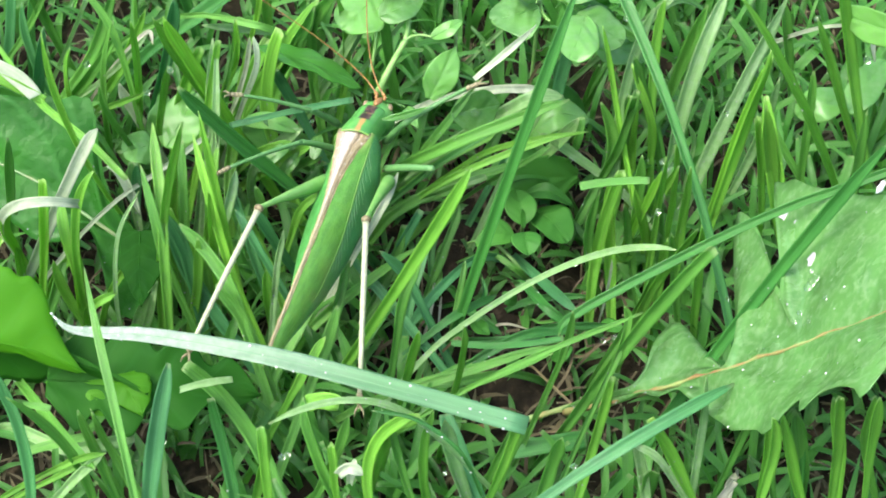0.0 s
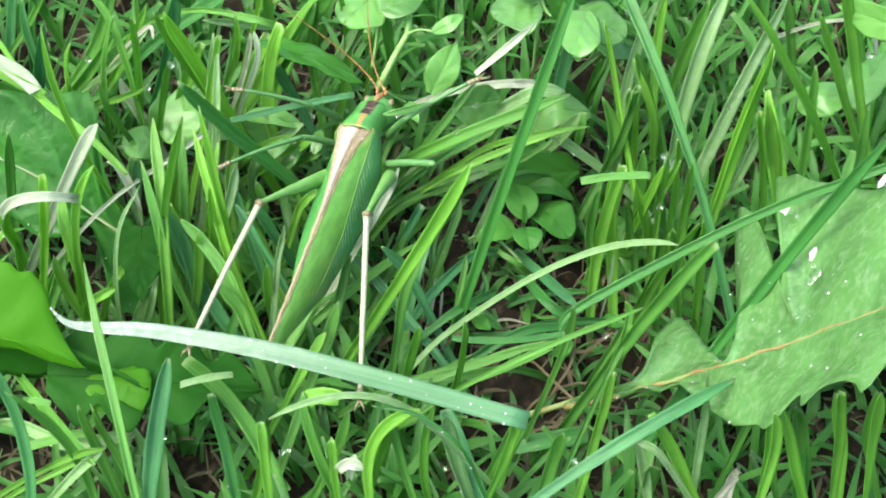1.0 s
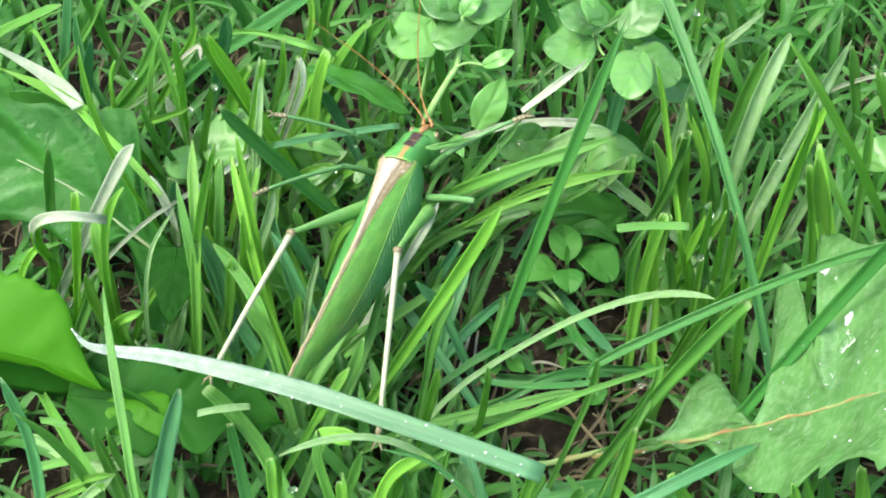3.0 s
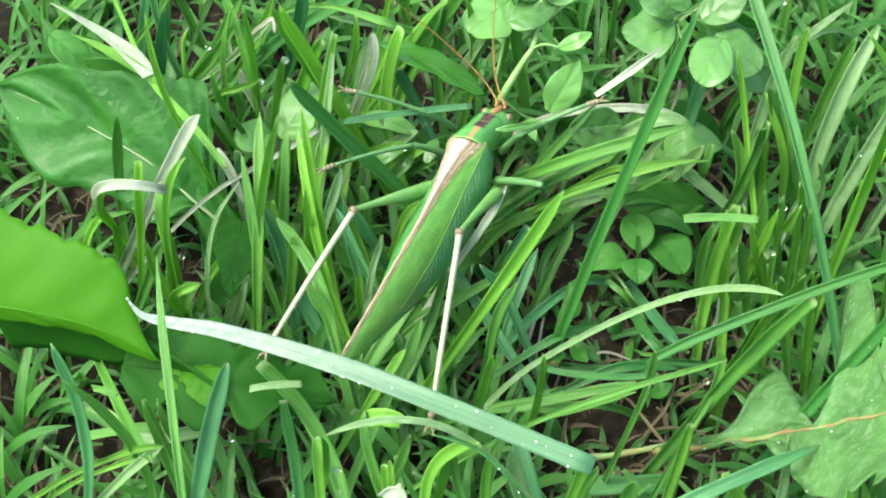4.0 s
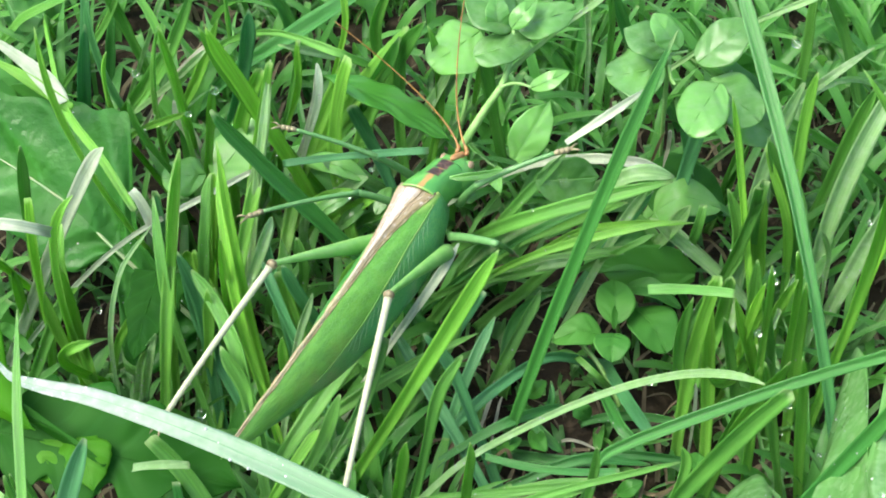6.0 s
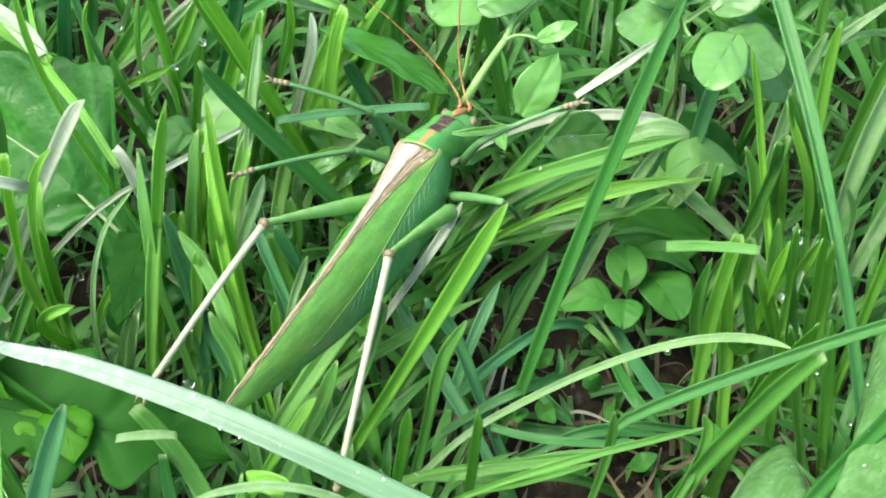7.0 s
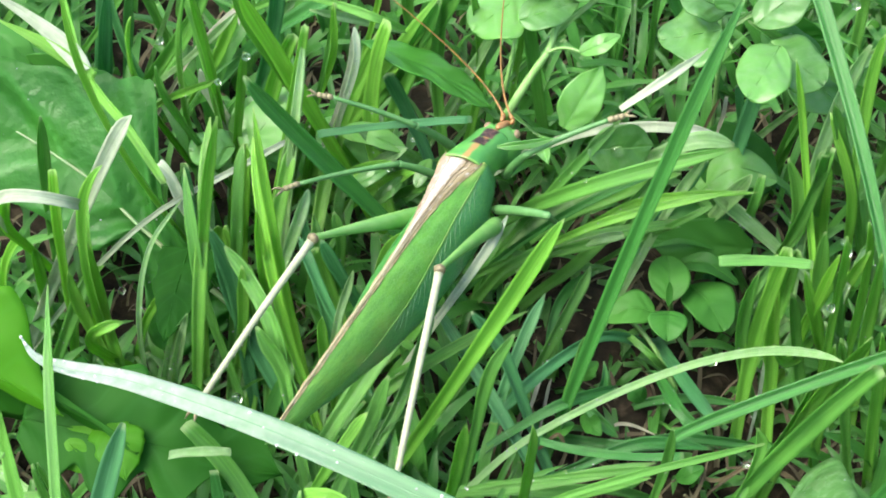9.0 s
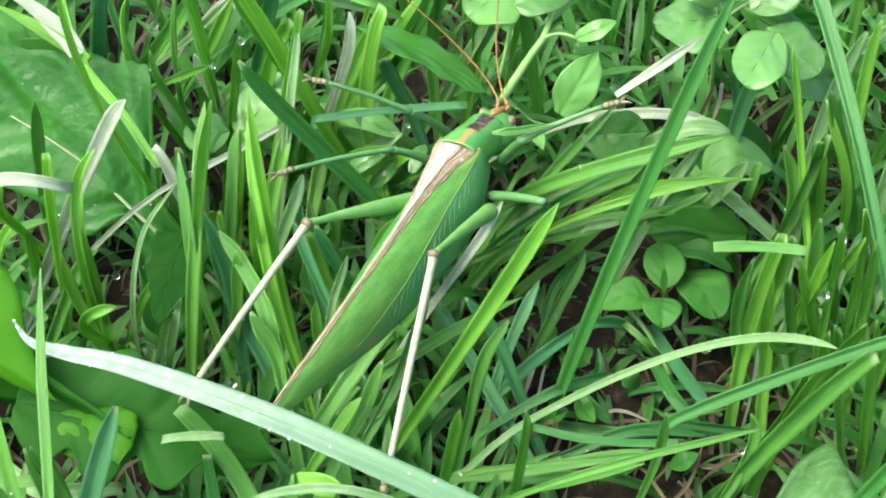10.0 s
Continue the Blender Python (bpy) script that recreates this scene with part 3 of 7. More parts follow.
def wing_back_material():
    """The flat back field: silvery with brown veins, turning to plain tan towards the hind end."""
    n = Nodes("forewing_back")
    uv = n.tree.nodes.new("ShaderNodeUVMap")
    sep = n.tree.nodes.new("ShaderNodeSeparateXYZ")
    n.link(uv.outputs[0], sep.inputs[0])
    wob = n.add("ShaderNodeMath")
    wob.operation = "MULTIPLY_ADD"
    n.link(n.noise(500.0, 3.0), wob.inputs[0])
    wob.inputs[1].default_value = 0.16
    n.link(sep.outputs[0], wob.inputs[2])
    tone = n.ramp(wob.outputs[0], [(0.05, (0.26, 0.19, 0.13)), (0.2, (0.32, 0.25, 0.19)), (0.32, (0.44, 0.39, 0.34)), (0.5, (0.52, 0.48, 0.44)), (0.62, (0.42, 0.37, 0.32)), (0.74, (0.26, 0.2, 0.12)), (0.86, (0.32, 0.26, 0.17)), (1.0, (0.22, 0.17, 0.08))])
    tone = n.mix(n.ramp(sep.outputs[1], [(0.24, (0, 0, 0)), (0.5, (0.85, 0.85, 0.85))]), tone, (0.36, 0.32, 0.17))
    hair = n.noise(1.0, 3.0, uv.outputs[0], (14, 40, 1))
    tone = n.mix(n.ramp(hair, [(0.51, (0, 0, 0)), (0.64, (0.6, 0.6, 0.6))]), tone, (0.2, 0.15, 0.08))
    glint = n.noise(1.0, 3.0, uv.outputs[0], (9, 60, 1))
    tone = n.mix(n.ramp(glint, [(0.56, (0, 0, 0)), (0.68, (0.6, 0.6, 0.6))]), tone, (0.56, 0.51, 0.47))
    n.link(tone, n.bsdf.inputs["Base Color"])
    n.bsdf.inputs["Roughness"].default_value = 0.38
    n.bsdf.inputs["Specular IOR Level"].default_value = 0.4
    n.bump(hair, 0.5, 0.0002)
    return n.mat


WING_SIDE, WING_BACK = wing_side_material(), wing_back_material()


def shield_material():
    """Green shield with a rusty middle stripe that widens into a dark blotched marking in front."""
    n = Nodes("pronotum")
    uv = n.tree.nodes.new("ShaderNodeUVMap")
    sep = n.tree.nodes.new("ShaderNodeSeparateXYZ")
    n.link(uv.outputs[0], sep.inputs[0])
    wob = n.add("ShaderNodeMath")
    wob.operation = "MULTIPLY_ADD"
    n.link(n.noise(700.0, 3.0), wob.inputs[0])
    wob.inputs[1].default_value = 0.05
    n.link(sep.outputs[0], wob.inputs[2])
    blot = n.noise(450.0, 4.0)
    green = n.mix(n.ramp(blot, [(0.35, (0, 0, 0)), (0.7, (1, 1, 1))]), (0.055, 0.22, 0.045), (0.1, 0.3, 0.055))
    stripe = n.ramp(wob.outputs[0], [(0.515, (0, 0, 0)), (0.53, (0.85, 0.85, 0.85)), (0.555, (0.85, 0.85, 0.85)), (0.575, (0, 0, 0))])
    tone = n.mix(stripe, green, (0.4, 0.19, 0.07))
    wide = n.ramp(wob.outputs[0], [(0.475, (0, 0, 0)), (0.49, (1, 1, 1)), (0.59, (1, 1, 1)), (0.61, (0, 0, 0))])
    front = n.ramp(sep.outputs[1], [(0.42, (0, 0, 0)), (0.46, (1, 1, 1)), (0.66, (1, 1, 1)), (0.69, (0.2, 0.2, 0.2)), (0.72, (1, 1, 1)), (0.96, (1, 1, 1)), (1.0, (0, 0, 0))])
    both = n.add("ShaderNodeMath")
    both.operation = "MULTIPLY"
    n.link(wide, both.inputs[0])
    n.link(front, both.inputs[1])
    tone = n.mix(both.outputs[0], tone, n.mix(n.ramp(n.noise(1500.0, 3.0), [(0.45, (0, 0, 0)), (0.7, (1, 1, 1))]), (0.028, 0.012, 0.012), (0.16, 0.08, 0.07)))
    # pale hind edge
    tone = n.mix(n.ramp(sep.outputs[1], [(0.0, (0.6, 0.6, 0.6)), (0.06, (0, 0, 0))]), tone, (0.22, 0.36, 0.08))
    n.link(tone, n.bsdf.inputs["Base Color"])
    n.bsdf.inputs["Roughness"].default_value = 0.34
    n.bump(blot, 0.4, 0.0002)
    return n.mat


PRONOTUM = shield_material()
VEIN_PALE = plain("wing_vein_pale", (0.2, 0.35, 0.17), 0.35)
VEIN_GREEN = plain("wing_vein_green", (0.13, 0.31, 0.06), 0.4, spots=(0.2, 0.27, 0.08), scale=700.0)
VEIN_BROWN = plain("wing_vein_brown", (0.24, 0.17, 0.08), 0.45, spots=(0.46, 0.38, 0.22), scale=1100.0)


def cricket():
    tail, crest = Vector(TAIL), Vector(CREST)
    fore = (crest - tail).normalized()
    right = fore.cross(Vector((0, 0, 1))).normalized()
    up = right.cross(fore)
    span = (crest - tail).length
    root = Vector((crest.x * 0.6 + tail.x * 0.4, crest.y * 0.6 + tail.y * 0.4, 0))
    base = new("bush_cricket")
    base.location = root * MM
    tagged(base, "large green bush-cricket with pale brown back resting in the grass", "cricket")

    def place(x, y, z):
        """From the insect's own frame: to the right, forward from the wings' root, up."""
        return crest + right * x + fore * y + up * z

    def put(name, verts, faces, material, uvs=None, parent=base, label=""):
        return part(name, mesh_of(name, [(v - root) * MM for v in verts], faces, material, uvs), parent, label)

    # forewings, folded like a roof: s from root to tip, u from the back's edge down the side
    def edge(sgn, s):
        if sgn > 0:
            return profile((2.3, 1.25, 0.6, 0.32, 0.24, 0.2, 0.18, 0.16, 0.13, 0.1, 0.05), s)
        return -profile((2.3, 1.7, 1.1, 0.6, 0.36, 0.26, 0.22, 0.2, 0.18, 0.15, 0.07), s)

    def side_point(sgn, s, u, off=0.0):
        w = profile((1.2, 3.2, 3.7, 3.7, 3.5, 3.1, 2.6, 2.0, 1.4, 0.8, 0.05), s) * (1 if sgn > 0 else 0.22)
        d = profile((4.4, 6.3, 6.9, 7.0, 6.8, 6.2, 5.4, 4.3, 3.0, 1.7, 0.1), s)
        x = edge(sgn, s) + sgn * (w * math.sin(min(1.0, u * 1.1) * 1.55) + off)
        z = -0.1 - d * (0.25 * u + 0.75 * u ** 1.7) + 0.05 * math.sin(31 * s + 6 * u) + off * 0.6
        return place(x, -s * span * (1.0 + 0.015 * sgn) + 0.5 * u * (1 - s), z)

    for sgn in (1, -1):
        rows, cols = 52, 17
        top, under, uvs = [], [], []
        for i in range(rows):
            s = i / (rows - 1)
            for j in range(cols):
                u = j / (cols - 1)
                top.append(side_point(sgn, s, u))
                under.append(side_point(sgn, s, u, -0.13))
                uvs.append((u, s))
        v, f = shell(rows, cols, top, under)
        wing = put("forewing", v, f, WING_SIDE, uvs + uvs, label="green forewing side with a forked vein" if sgn > 0 else "green forewing side, mostly turned away")
        # the forked vein, the edge vein and the pale cross veins
        v, f = tube([side_point(sgn, 0.04 + 0.62 * k / 30, 0.2 + 0.53 * k / 30, 0.03) for k in range(31)], [0.07 - 0.001 * k for k in range(31)], 5)
        put("main_vein", v, f, VEIN_GREEN, parent=wing)
        v, f = tube([side_point(sgn, 0.02 + 0.97 * k / 40, 0.005, 0.05) for k in range(41)], [0.08 + 0.03 * math.sin(1.7 * k) + 0.02 * math.sin(4.1 * k) - 0.0005 * k for k in range(41)], 6)
        put("edge_vein", v, f, VEIN_BROWN, parent=wing, label="rough brown inner edge of the forewing")
        if sgn > 0:
            cv, cf = [], []
            for k in range(26):
                s0 = 0.07 + 0.43 * k / 25
                u0 = 0.2 + 0.855 * (s0 - 0.04) + 0.03
                wide = (0.1, 0.2, 0.14, 0.27, 0.17)[k % 5]
                bv, bf = tube([side_point(1, s0 + 0.035 * q / 4, u0 + wide * q / 4, 0.03) for q in range(5)], [0.024] * 5, 4)
                cf += [tuple(x + len(cv) for x in q) for q in bf]
                cv += bv
            put("cross_veins", cv, cf, VEIN_PALE, parent=wing, label="fine pale cross veins")
    rows, cols = 52, 11
    top, under, uvs = [], [], []
    for i in range(rows):
        s = i / (rows - 1)
        for j in range(cols):
            u = j / (cols - 1)
            x = edge(-1, s) * (1 - u) + edge(1, s) * u
            z = 0.0 + 0.32 * math.sin(u * math.pi) * (1 - 0.6 * s) - 0.12 * math.exp(-((u - 0.72) / 0.08) ** 2) * (1 - s) + 0.04 * math.sin(23 * s)
            top.append(place(x, -s * span * 0.985 - 0.4, z))
            under.append(place(x, -s * span * 0.985 - 0.4, z - 0.14))
            uvs.append((u, s))
    v, f = shell(rows, cols, top, under)
    back = put("wing_back", v, f, WING_BACK, uvs + uvs, label="silvery brown back field of the folded wings")
    for u0, u1, far in ((0.2, 0.3, 0.3), (0.66, 0.62, 0.34), (0.8, 0.72, 0.26)):
        pts = []
        for k in range(25):
            s = 0.015 + far * k / 24
            u = u0 + (u1 - u0) * k / 24 + 0.02 * math.sin(k * 0.9)
            pts.append(place(edge(-1, s) * (1 - u) + edge(1, s) * u, -s * span * 0.985 - 0.4, 0.32 * math.sin(u * math.pi) * (1 - 0.6 * s) + 0.02))
        v, f = tube(pts, [0.055 - 0.0012 * k for k in range(25)], 5)
        put("vein", v, f, VEIN_BROWN, parent=back)

    # abdomen and thorax
    line = [place(0.3, 1 - 30 * i / 15, -3.6 - 0.6 * math.sin(i / 15 * 3)) for i in range(16)]
    v, f = tube(line, [3.0 * math.sin(min(1, 0.35 + (15 - i) / 12) * 1.57) + 0.1 for i in range(16)], 14)
    put("abdomen", v, f, CRICKET_GREEN)

    # pronotum: a saddle with a raised, pale hind rim and side lobes
    rows, cols = 26, 41
    top, under, uvs = [], [], []
    for i in range(rows):
        t = i / (rows - 1)
        for j in range(cols):
            u = j / (cols - 1)
            an = (u - 0.5) * 2 * 2.0
            w = 3.1 - 0.3 * math.sin(t * 3.1) - 0.6 * t
            x, z = w * math.copysign(abs(math.sin(an)) ** 0.8, an), -w * (1 - math.cos(an)) * 1.05
            y = -0.7 + 6.1 * t - 0.5 * math.cos(an * 1.2) * (1 - t) * 0.6 + 0.4 * math.sin(u * math.pi) * t
            z += 0.6 + 0.12 * math.sin(t * 6) - 0.6 * t * t + 0.14 * math.exp(-(t / 0.06) ** 2)
            top.append(place(x + 0.9 * t, y, z))
            under.append(place(x * 0.92 + 0.9 * t, y, z - 0.25))
            uvs.append((u, t))
    v, f = shell(rows, cols, top, under)
    put("pronotum", v, f, PRONOTUM, uvs + uvs, label="green shield behind the head with a rusty middle stripe")

    def ball(centre, radii, n=14, squash=0.0):
        verts, faces = [], []
        for i in range(n + 1):
            a = math.pi * i / n
            for j in range(2 * n):
                b = math.pi * j / n
                verts.append(place(centre[0] + radii[0] * math.sin(a) * math.cos(b), centre[1] + radii[1] * math.cos(a), centre[2] + radii[2] * math.sin(a) * math.sin(b) - squash * math.cos(a) * radii[1]))
        for i in range(n):
            for j in range(2 * n):
                faces.append((i * 2 * n + j, (i + 1) * 2 * n + j, (i + 1) * 2 * n + (j + 1) % (2 * n), i * 2 * n + (j + 1) % (2 * n)))
        return verts, faces

    v, f = ball((1.25, 6.6, -3.2), (2.7, 2.9, 2.9), 20, 0.2)
    head = put("head", v, f, CRICKET_HEAD, label="rounded green head with a rusty crown")
    v, f = ball((1.3, 7.5, -0.75), (0.55, 1.5, 0.5), 12, 0.42)
    put("crown", v, f, CRICKET_RUST, parent=head, label="rusty crown stripe")
    v, f = ball((1.38, 8.7, -1.3), (0.4, 0.8, 0.45), 10, 0.4)
    put("crown_tip", v, f, CRICKET_RUST, parent=head)
    for sgn in (-1, 1):
        v, f = ball((1.3 + sgn * 1.72, 7.5, -1.5), (0.5, 0.66, 0.56), 12)
        put("eye", v, f, CRICKET_EYE, parent=head, label="small pale brown eye")
        v, f = ball((1.3 + sgn * 1.45, 7.4, -1.7), (0.55, 0.85, 0.75), 12)
        put("eye_rim", v, f, CRICKET_HEAD, parent=head)
        v, f = ball((1.38 + sgn * 0.62, 8.9, -1.0), (0.26, 0.4, 0.32), 8)
        put("feeler_socket", v, f, CRICKET_RUST, parent=head)
    for sgn, (m, b) in ((-1, ANT_LEFT), (1, ANT_RIGHT)):
        a = place(1.38 + sgn * 0.55, 9.2, -0.95)
        pts = [bow(a, Vector(m), Vector(b), i / 30) for i in range(31)]
        v, f = tube(pts, [0.15 - 0.0032 * i if i > 1 else 0.28 for i in range(31)], 7)
        put("antenna", v, f, ANTENNA, label="long thin rusty feeler")

    # legs
    def leg(name, hip, knee, foot, thick, thin, shin, shin_mat, tarsus_bits, label):
        hip, knee, foot = Vector(hip), Vector(knee), Vector(foot)
        n = 16
        big = 1.55 if shin_mat is CRICKET_PALE else 1.2
        pts = [hip.lerp(knee, i / (n - 1)) + up * 0.2 * math.sin(i / (n - 1) * math.pi) for i in range(n)]
        v, f = tube(pts, [thin + (thick - thin) * max(0, 1 - (i / (n - 1)) / 0.9) ** 1.15 for i in range(n)], 10)
        femur = put(name, v, f, CRICKET_THIGH if shin_mat is CRICKET_PALE else CRICKET_LEG, label=label)
        pts = [knee.lerp(foot, i / (n - 1)) + up * 0.25 * math.sin(i / (n - 1) * math.pi) for i in range(n)]
        v, f = tube(pts, [shin * (1.25 if i == 0 else 1.0 - 0.25 * i / (n - 1)) for i in range(n)], 8)
        # spines on the shin
        down = (foot - knee).normalized()
        side = down.cross(up).normalized()
        for i in range(3, 15):
            for sg in (-1, 1):
                p = knee.lerp(foot, i / 15) + side * sg * shin * 0.7 + up * shin * 0.3
                sv, sf = tube([p, p + (side * sg + down * 1.2).normalized() * shin * 0.9], [shin * 0.12, shin * 0.03], 4)
                f += [tuple(k + len(v) for k in q) for q in sf]
                v += sv
        put("shin", v, f, shin_mat, parent=femur, label="pale spiny shin" if shin_mat is CRICKET_PALE else "")
        kv, kf = tube([knee - down * 0.5 * shin * 2, knee - down * 0.1, knee + down * 0.25, knee + down * 0.6], [shin * 0.7, shin * big, shin * big * 0.95, shin * 1.0], 10)
        put("knee_joint", kv, kf, CRICKET_BROWN if big > 1.3 else CRICKET_LEG, parent=femur, label="brown ringed knee joint" if big > 1.3 else "")
        tv, tf = [], []
        for q in range(tarsus_bits):
            p = foot + down * (q * 0.6) - up * 0.12 * q
            bv, bf = tube([p - down * 0.1, p + down * 0.3, p + down * 0.62], [shin * 0.8, shin * 1.05, shin * 0.85], 7)
            tf += [tuple(k + len(tv) for k in r) for r in bf]
            tv += bv
        for sg in (-1, 1):
            p = foot + down * (tarsus_bits * 0.6) - up * 0.3
            bv, bf = tube([p, p + down * 0.8 + side * sg * 0.5, p + down * 1.3 + side * sg * 0.6 - up * 0.3], [shin * 0.5, shin * 0.4, 0.05], 5)
            tf += [tuple(k + len(tv) for k in r) for r in bf]
            tv += bv
        put("foot", tv, tf, CRICKET_FOOT, parent=femur, label="brown clawed foot")

    leg("hind_leg", HIP_HL, KNEE_HL, FOOT_HL, 1.25, 0.36, 0.42, CRICKET_PALE, 2, "green thickened thigh of the hind leg")
    leg("hind_leg", HIP_HR, KNEE_HR, FOOT_HR, 1.0, 0.34, 0.42, CRICKET_PALE, 2, "green thickened thigh of the hind leg")
    leg("middle_leg", HIP_ML, KNEE_ML, FOOT_ML, 0.55, 0.42, 0.33, CRICKET_LEG, 3, "slender green middle leg")
    leg("middle_leg", HIP_MR, KNEE_MR, FOOT_MR, 0.6, 0.45, 0.34, CRICKET_LEG, 3, "slender green middle leg")
    leg("front_leg", HIP_FL, KNEE_FL, FOOT_FL, 0.55, 0.42, 0.33, CRICKET_LEG, 3, "slender green front leg")
    leg("front_leg", HIP_FR, KNEE_FR, FOOT_FR, 0.55, 0.42, 0.36, CRICKET_LEG, 3, "slender green front leg")
    return base


CRICKET_HEAD = plain("cricket_head", (0.065, 0.24, 0.055), 0.32, spots=(0.11, 0.29, 0.06), scale=500.0)
CRICKET_FOOT = plain("cricket_foot", (0.27, 0.23, 0.13), 0.5, spots=(0.21, 0.18, 0.1), scale=2500.0)
CRICKET_THIGH = plain("cricket_thigh", (0.12, 0.3, 0.06), 0.4, spots=(0.19, 0.36, 0.1), scale=500.0)
CRICKET_RUST = plain("cricket_rust", (0.3, 0.13, 0.045), 0.4, spots=(0.4, 0.22, 0.1), scale=2000.0)
# joints, in millimetres
TAIL, CREST = (-21.7, -20.6, 30.6), (-12.1, 23.5, 25.4)
HIP_HL, KNEE_HL, FOOT_HL = (-15.8, 16.8, 22.0), (-23.8, 4.2, 30.9), (-31.7, -12.2, 23.7)
HIP_HR, KNEE_HR, FOOT_HR = (-7.4, 16.4, 22.5), (-9.8, 0.8, 32.6), (-10.3, -20.4, 24.0)
HIP_ML, KNEE_ML, FOOT_ML = (-15.6, 25.8, 19.0), (-19.8, 23.4, 23.0), (-29.0, 15.8, 26.0)
HIP_MR, KNEE_MR, FOOT_MR = (-7.9, 20.1, 21.0), (-1.5, 15.6, 26.0), (-2.6, 29.4, 9.0)
HIP_FL, KNEE_FL, FOOT_FL = (-15.3, 30.9, 19.0), (-18.9, 28.7, 24.0), (-27.7, 26.6, 29.0)
HIP_FR, KNEE_FR, FOOT_FR = (-8.0, 25.5, 21.0), (-5.2, 23.2, 27.0), (3.3, 26.9, 30.0)
ANT_LEFT = ((-14.5, 36.4, 27.0), (-25.3, 38.4, 36.0))
ANT_RIGHT = ((-10.6, 37.3, 28.0), (-10.5, 44.2, 38.0))
cricket()


# ---- single blades, leaves and stems ----
blade((-44.8, 18.1, 12.0), (-48.4, 13.0, 36.0), (-49.3, 12.5, 54.0), 1.3, "bright")
# the next two are green blades whose bright glare is painted as white
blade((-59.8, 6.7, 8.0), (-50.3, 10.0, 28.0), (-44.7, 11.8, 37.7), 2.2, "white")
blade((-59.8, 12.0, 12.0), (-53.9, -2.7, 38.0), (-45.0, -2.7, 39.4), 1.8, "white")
blade((-48.7, 1.9, 10.0), (-46.7, -0.5, 32.0), (-43.1, 0.4, 42.1), 1.6, "bright")
blade((-39.7, 5.8, 5.0), (-37.2, 6.6, 25.0), (-32.1, 4.9, 46.1), 1.6, "bright")
blade((-42.3, 29.7, 12.0), (-39.9, 29.3, 24.0), (-37.7, 27.8, 33.5), 1.4, "bright")
blade((-27.5, 5.4, 5.0), (-29.4, 7.9, 25.0), (-31.5, 12.8, 40.0), 1.4, "lime")
blade((-20.2, 21.2, 14.0), (-28.7, 21.8, 25.0), (-35.4, 21.3, 36.0), 2.6, "dark")
blade((-30.4, 30.9, 18.0), (-34.3, 30.4, 30.0), (-37.4, 28.4, 42.0), 2.5, "lime")
blade((-31.9, 34.6, 16.0), (-36.3, 32.1, 29.0), (-39.3, 30.5, 40.0), 2.0, "bright")
blade((-36.5, 25.9, 10.0), (-33.1, 27.5, 25.0), (-30.6, 29.0, 37.1), 1.5, "bright")
blade((-33.0, 31.9, 18.0), (-30.1, 32.3, 28.0), (-28.7, 34.5, 36.0), 0.8, "mid")
blade((-31.4, 36.7, 15.0), (-28.5, 36.0, 24.0), (-27.3, 36.0, 31.0), 1.0, "white")
blade((1.5, 3.2, 4.0), (9.3, 9.3, 34.0), (17.1, 18.2, 58.0), 2.1, "dark")
blade((29.0, 19.3, 5.0), (24.8, 30.8, 22.0), (22.3, 35.3, 34.0), 1.2, "lime")
blade((-12.5, -4.4, 10.0), (-1.7, -5.4, 36.0), (3.4, -4.3, 47.8), 2.1, "bright")
blade((-12.3, 10.2, 14.0), (-8.6, 13.4, 20.0), (-6.2, 17.2, 23.5), 1.4, "white")
blade((0.6, -2.4, 12.0), (17.6, 4.0, 20.0), (30.2, -1.4, 29.0), 1.15, "pale")
blade((21.0, -13.8, 20.0), (26.7, -12.5, 32.0), (32.3, -11.8, 42.0), 2.4, "mid")
blade((5.5, -22.3, 30.0), (13.8, -21.9, 36.0), (23.2, -20.9, 41.0), 0.95, "mid")
blade((13.8, -18.4, 25.0), (15.1, -18.7, 33.0), (15.3, -18.7, 38.4), 1.2, "mid")
blade((-5.4, -19.5, 22.0), (-3.9, -19.3, 30.0), (-2.8, -20.0, 36.3), 1.6, "bright")
blade((1.3, -17.3, 20.0), (2.2, -17.4, 28.0), (2.5, -16.2, 32.4), 1.5, "bright")
cut_blade((17.2, 1.8, 37.7), (21.3, 2.1, 38.2), (25.9, 1.8, 38.7), 1.05, "mid")
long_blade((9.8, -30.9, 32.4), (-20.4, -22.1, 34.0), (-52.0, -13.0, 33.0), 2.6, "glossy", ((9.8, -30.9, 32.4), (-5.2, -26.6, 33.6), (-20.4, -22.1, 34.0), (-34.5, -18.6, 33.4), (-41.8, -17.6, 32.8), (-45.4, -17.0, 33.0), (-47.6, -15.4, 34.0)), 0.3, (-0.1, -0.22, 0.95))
blade((-0.1, -2.0, 4.0), (-7.4, 5.8, 9.0), (-14.1, 12.8, 13.0), 1.9, "blue")
blade((3.1, 12.8, 9.0), (-0.9, 8.5, 8.0), (-4.8, 2.4, 7.0), 1.8, "blue")
blade((-5.1, 3.3, 6.0), (-3.9, 8.0, 10.0), (-1.7, 14.9, 14.0), 1.7, "blue")
blade((10.3, 21.0, 1.0), (14.1, 12.2, 6.0), (18.7, 5.4, 7.7), 1.9, "blue")
blade((-20.0, 1.1, 6.0), (-14.8, 4.5, 10.0), (-3.1, 12.1, 14.0), 1.8, "mid")
blade((21.1, 9.8, 4.0), (22.0, 12.3, 16.0), (24.0, 11.5, 30.0), 2.2, "bright")
blade((24.1, 11.1, 4.0), (23.5, 14.2, 14.0), (22.7, 14.1, 26.0), 2.2, "bright")
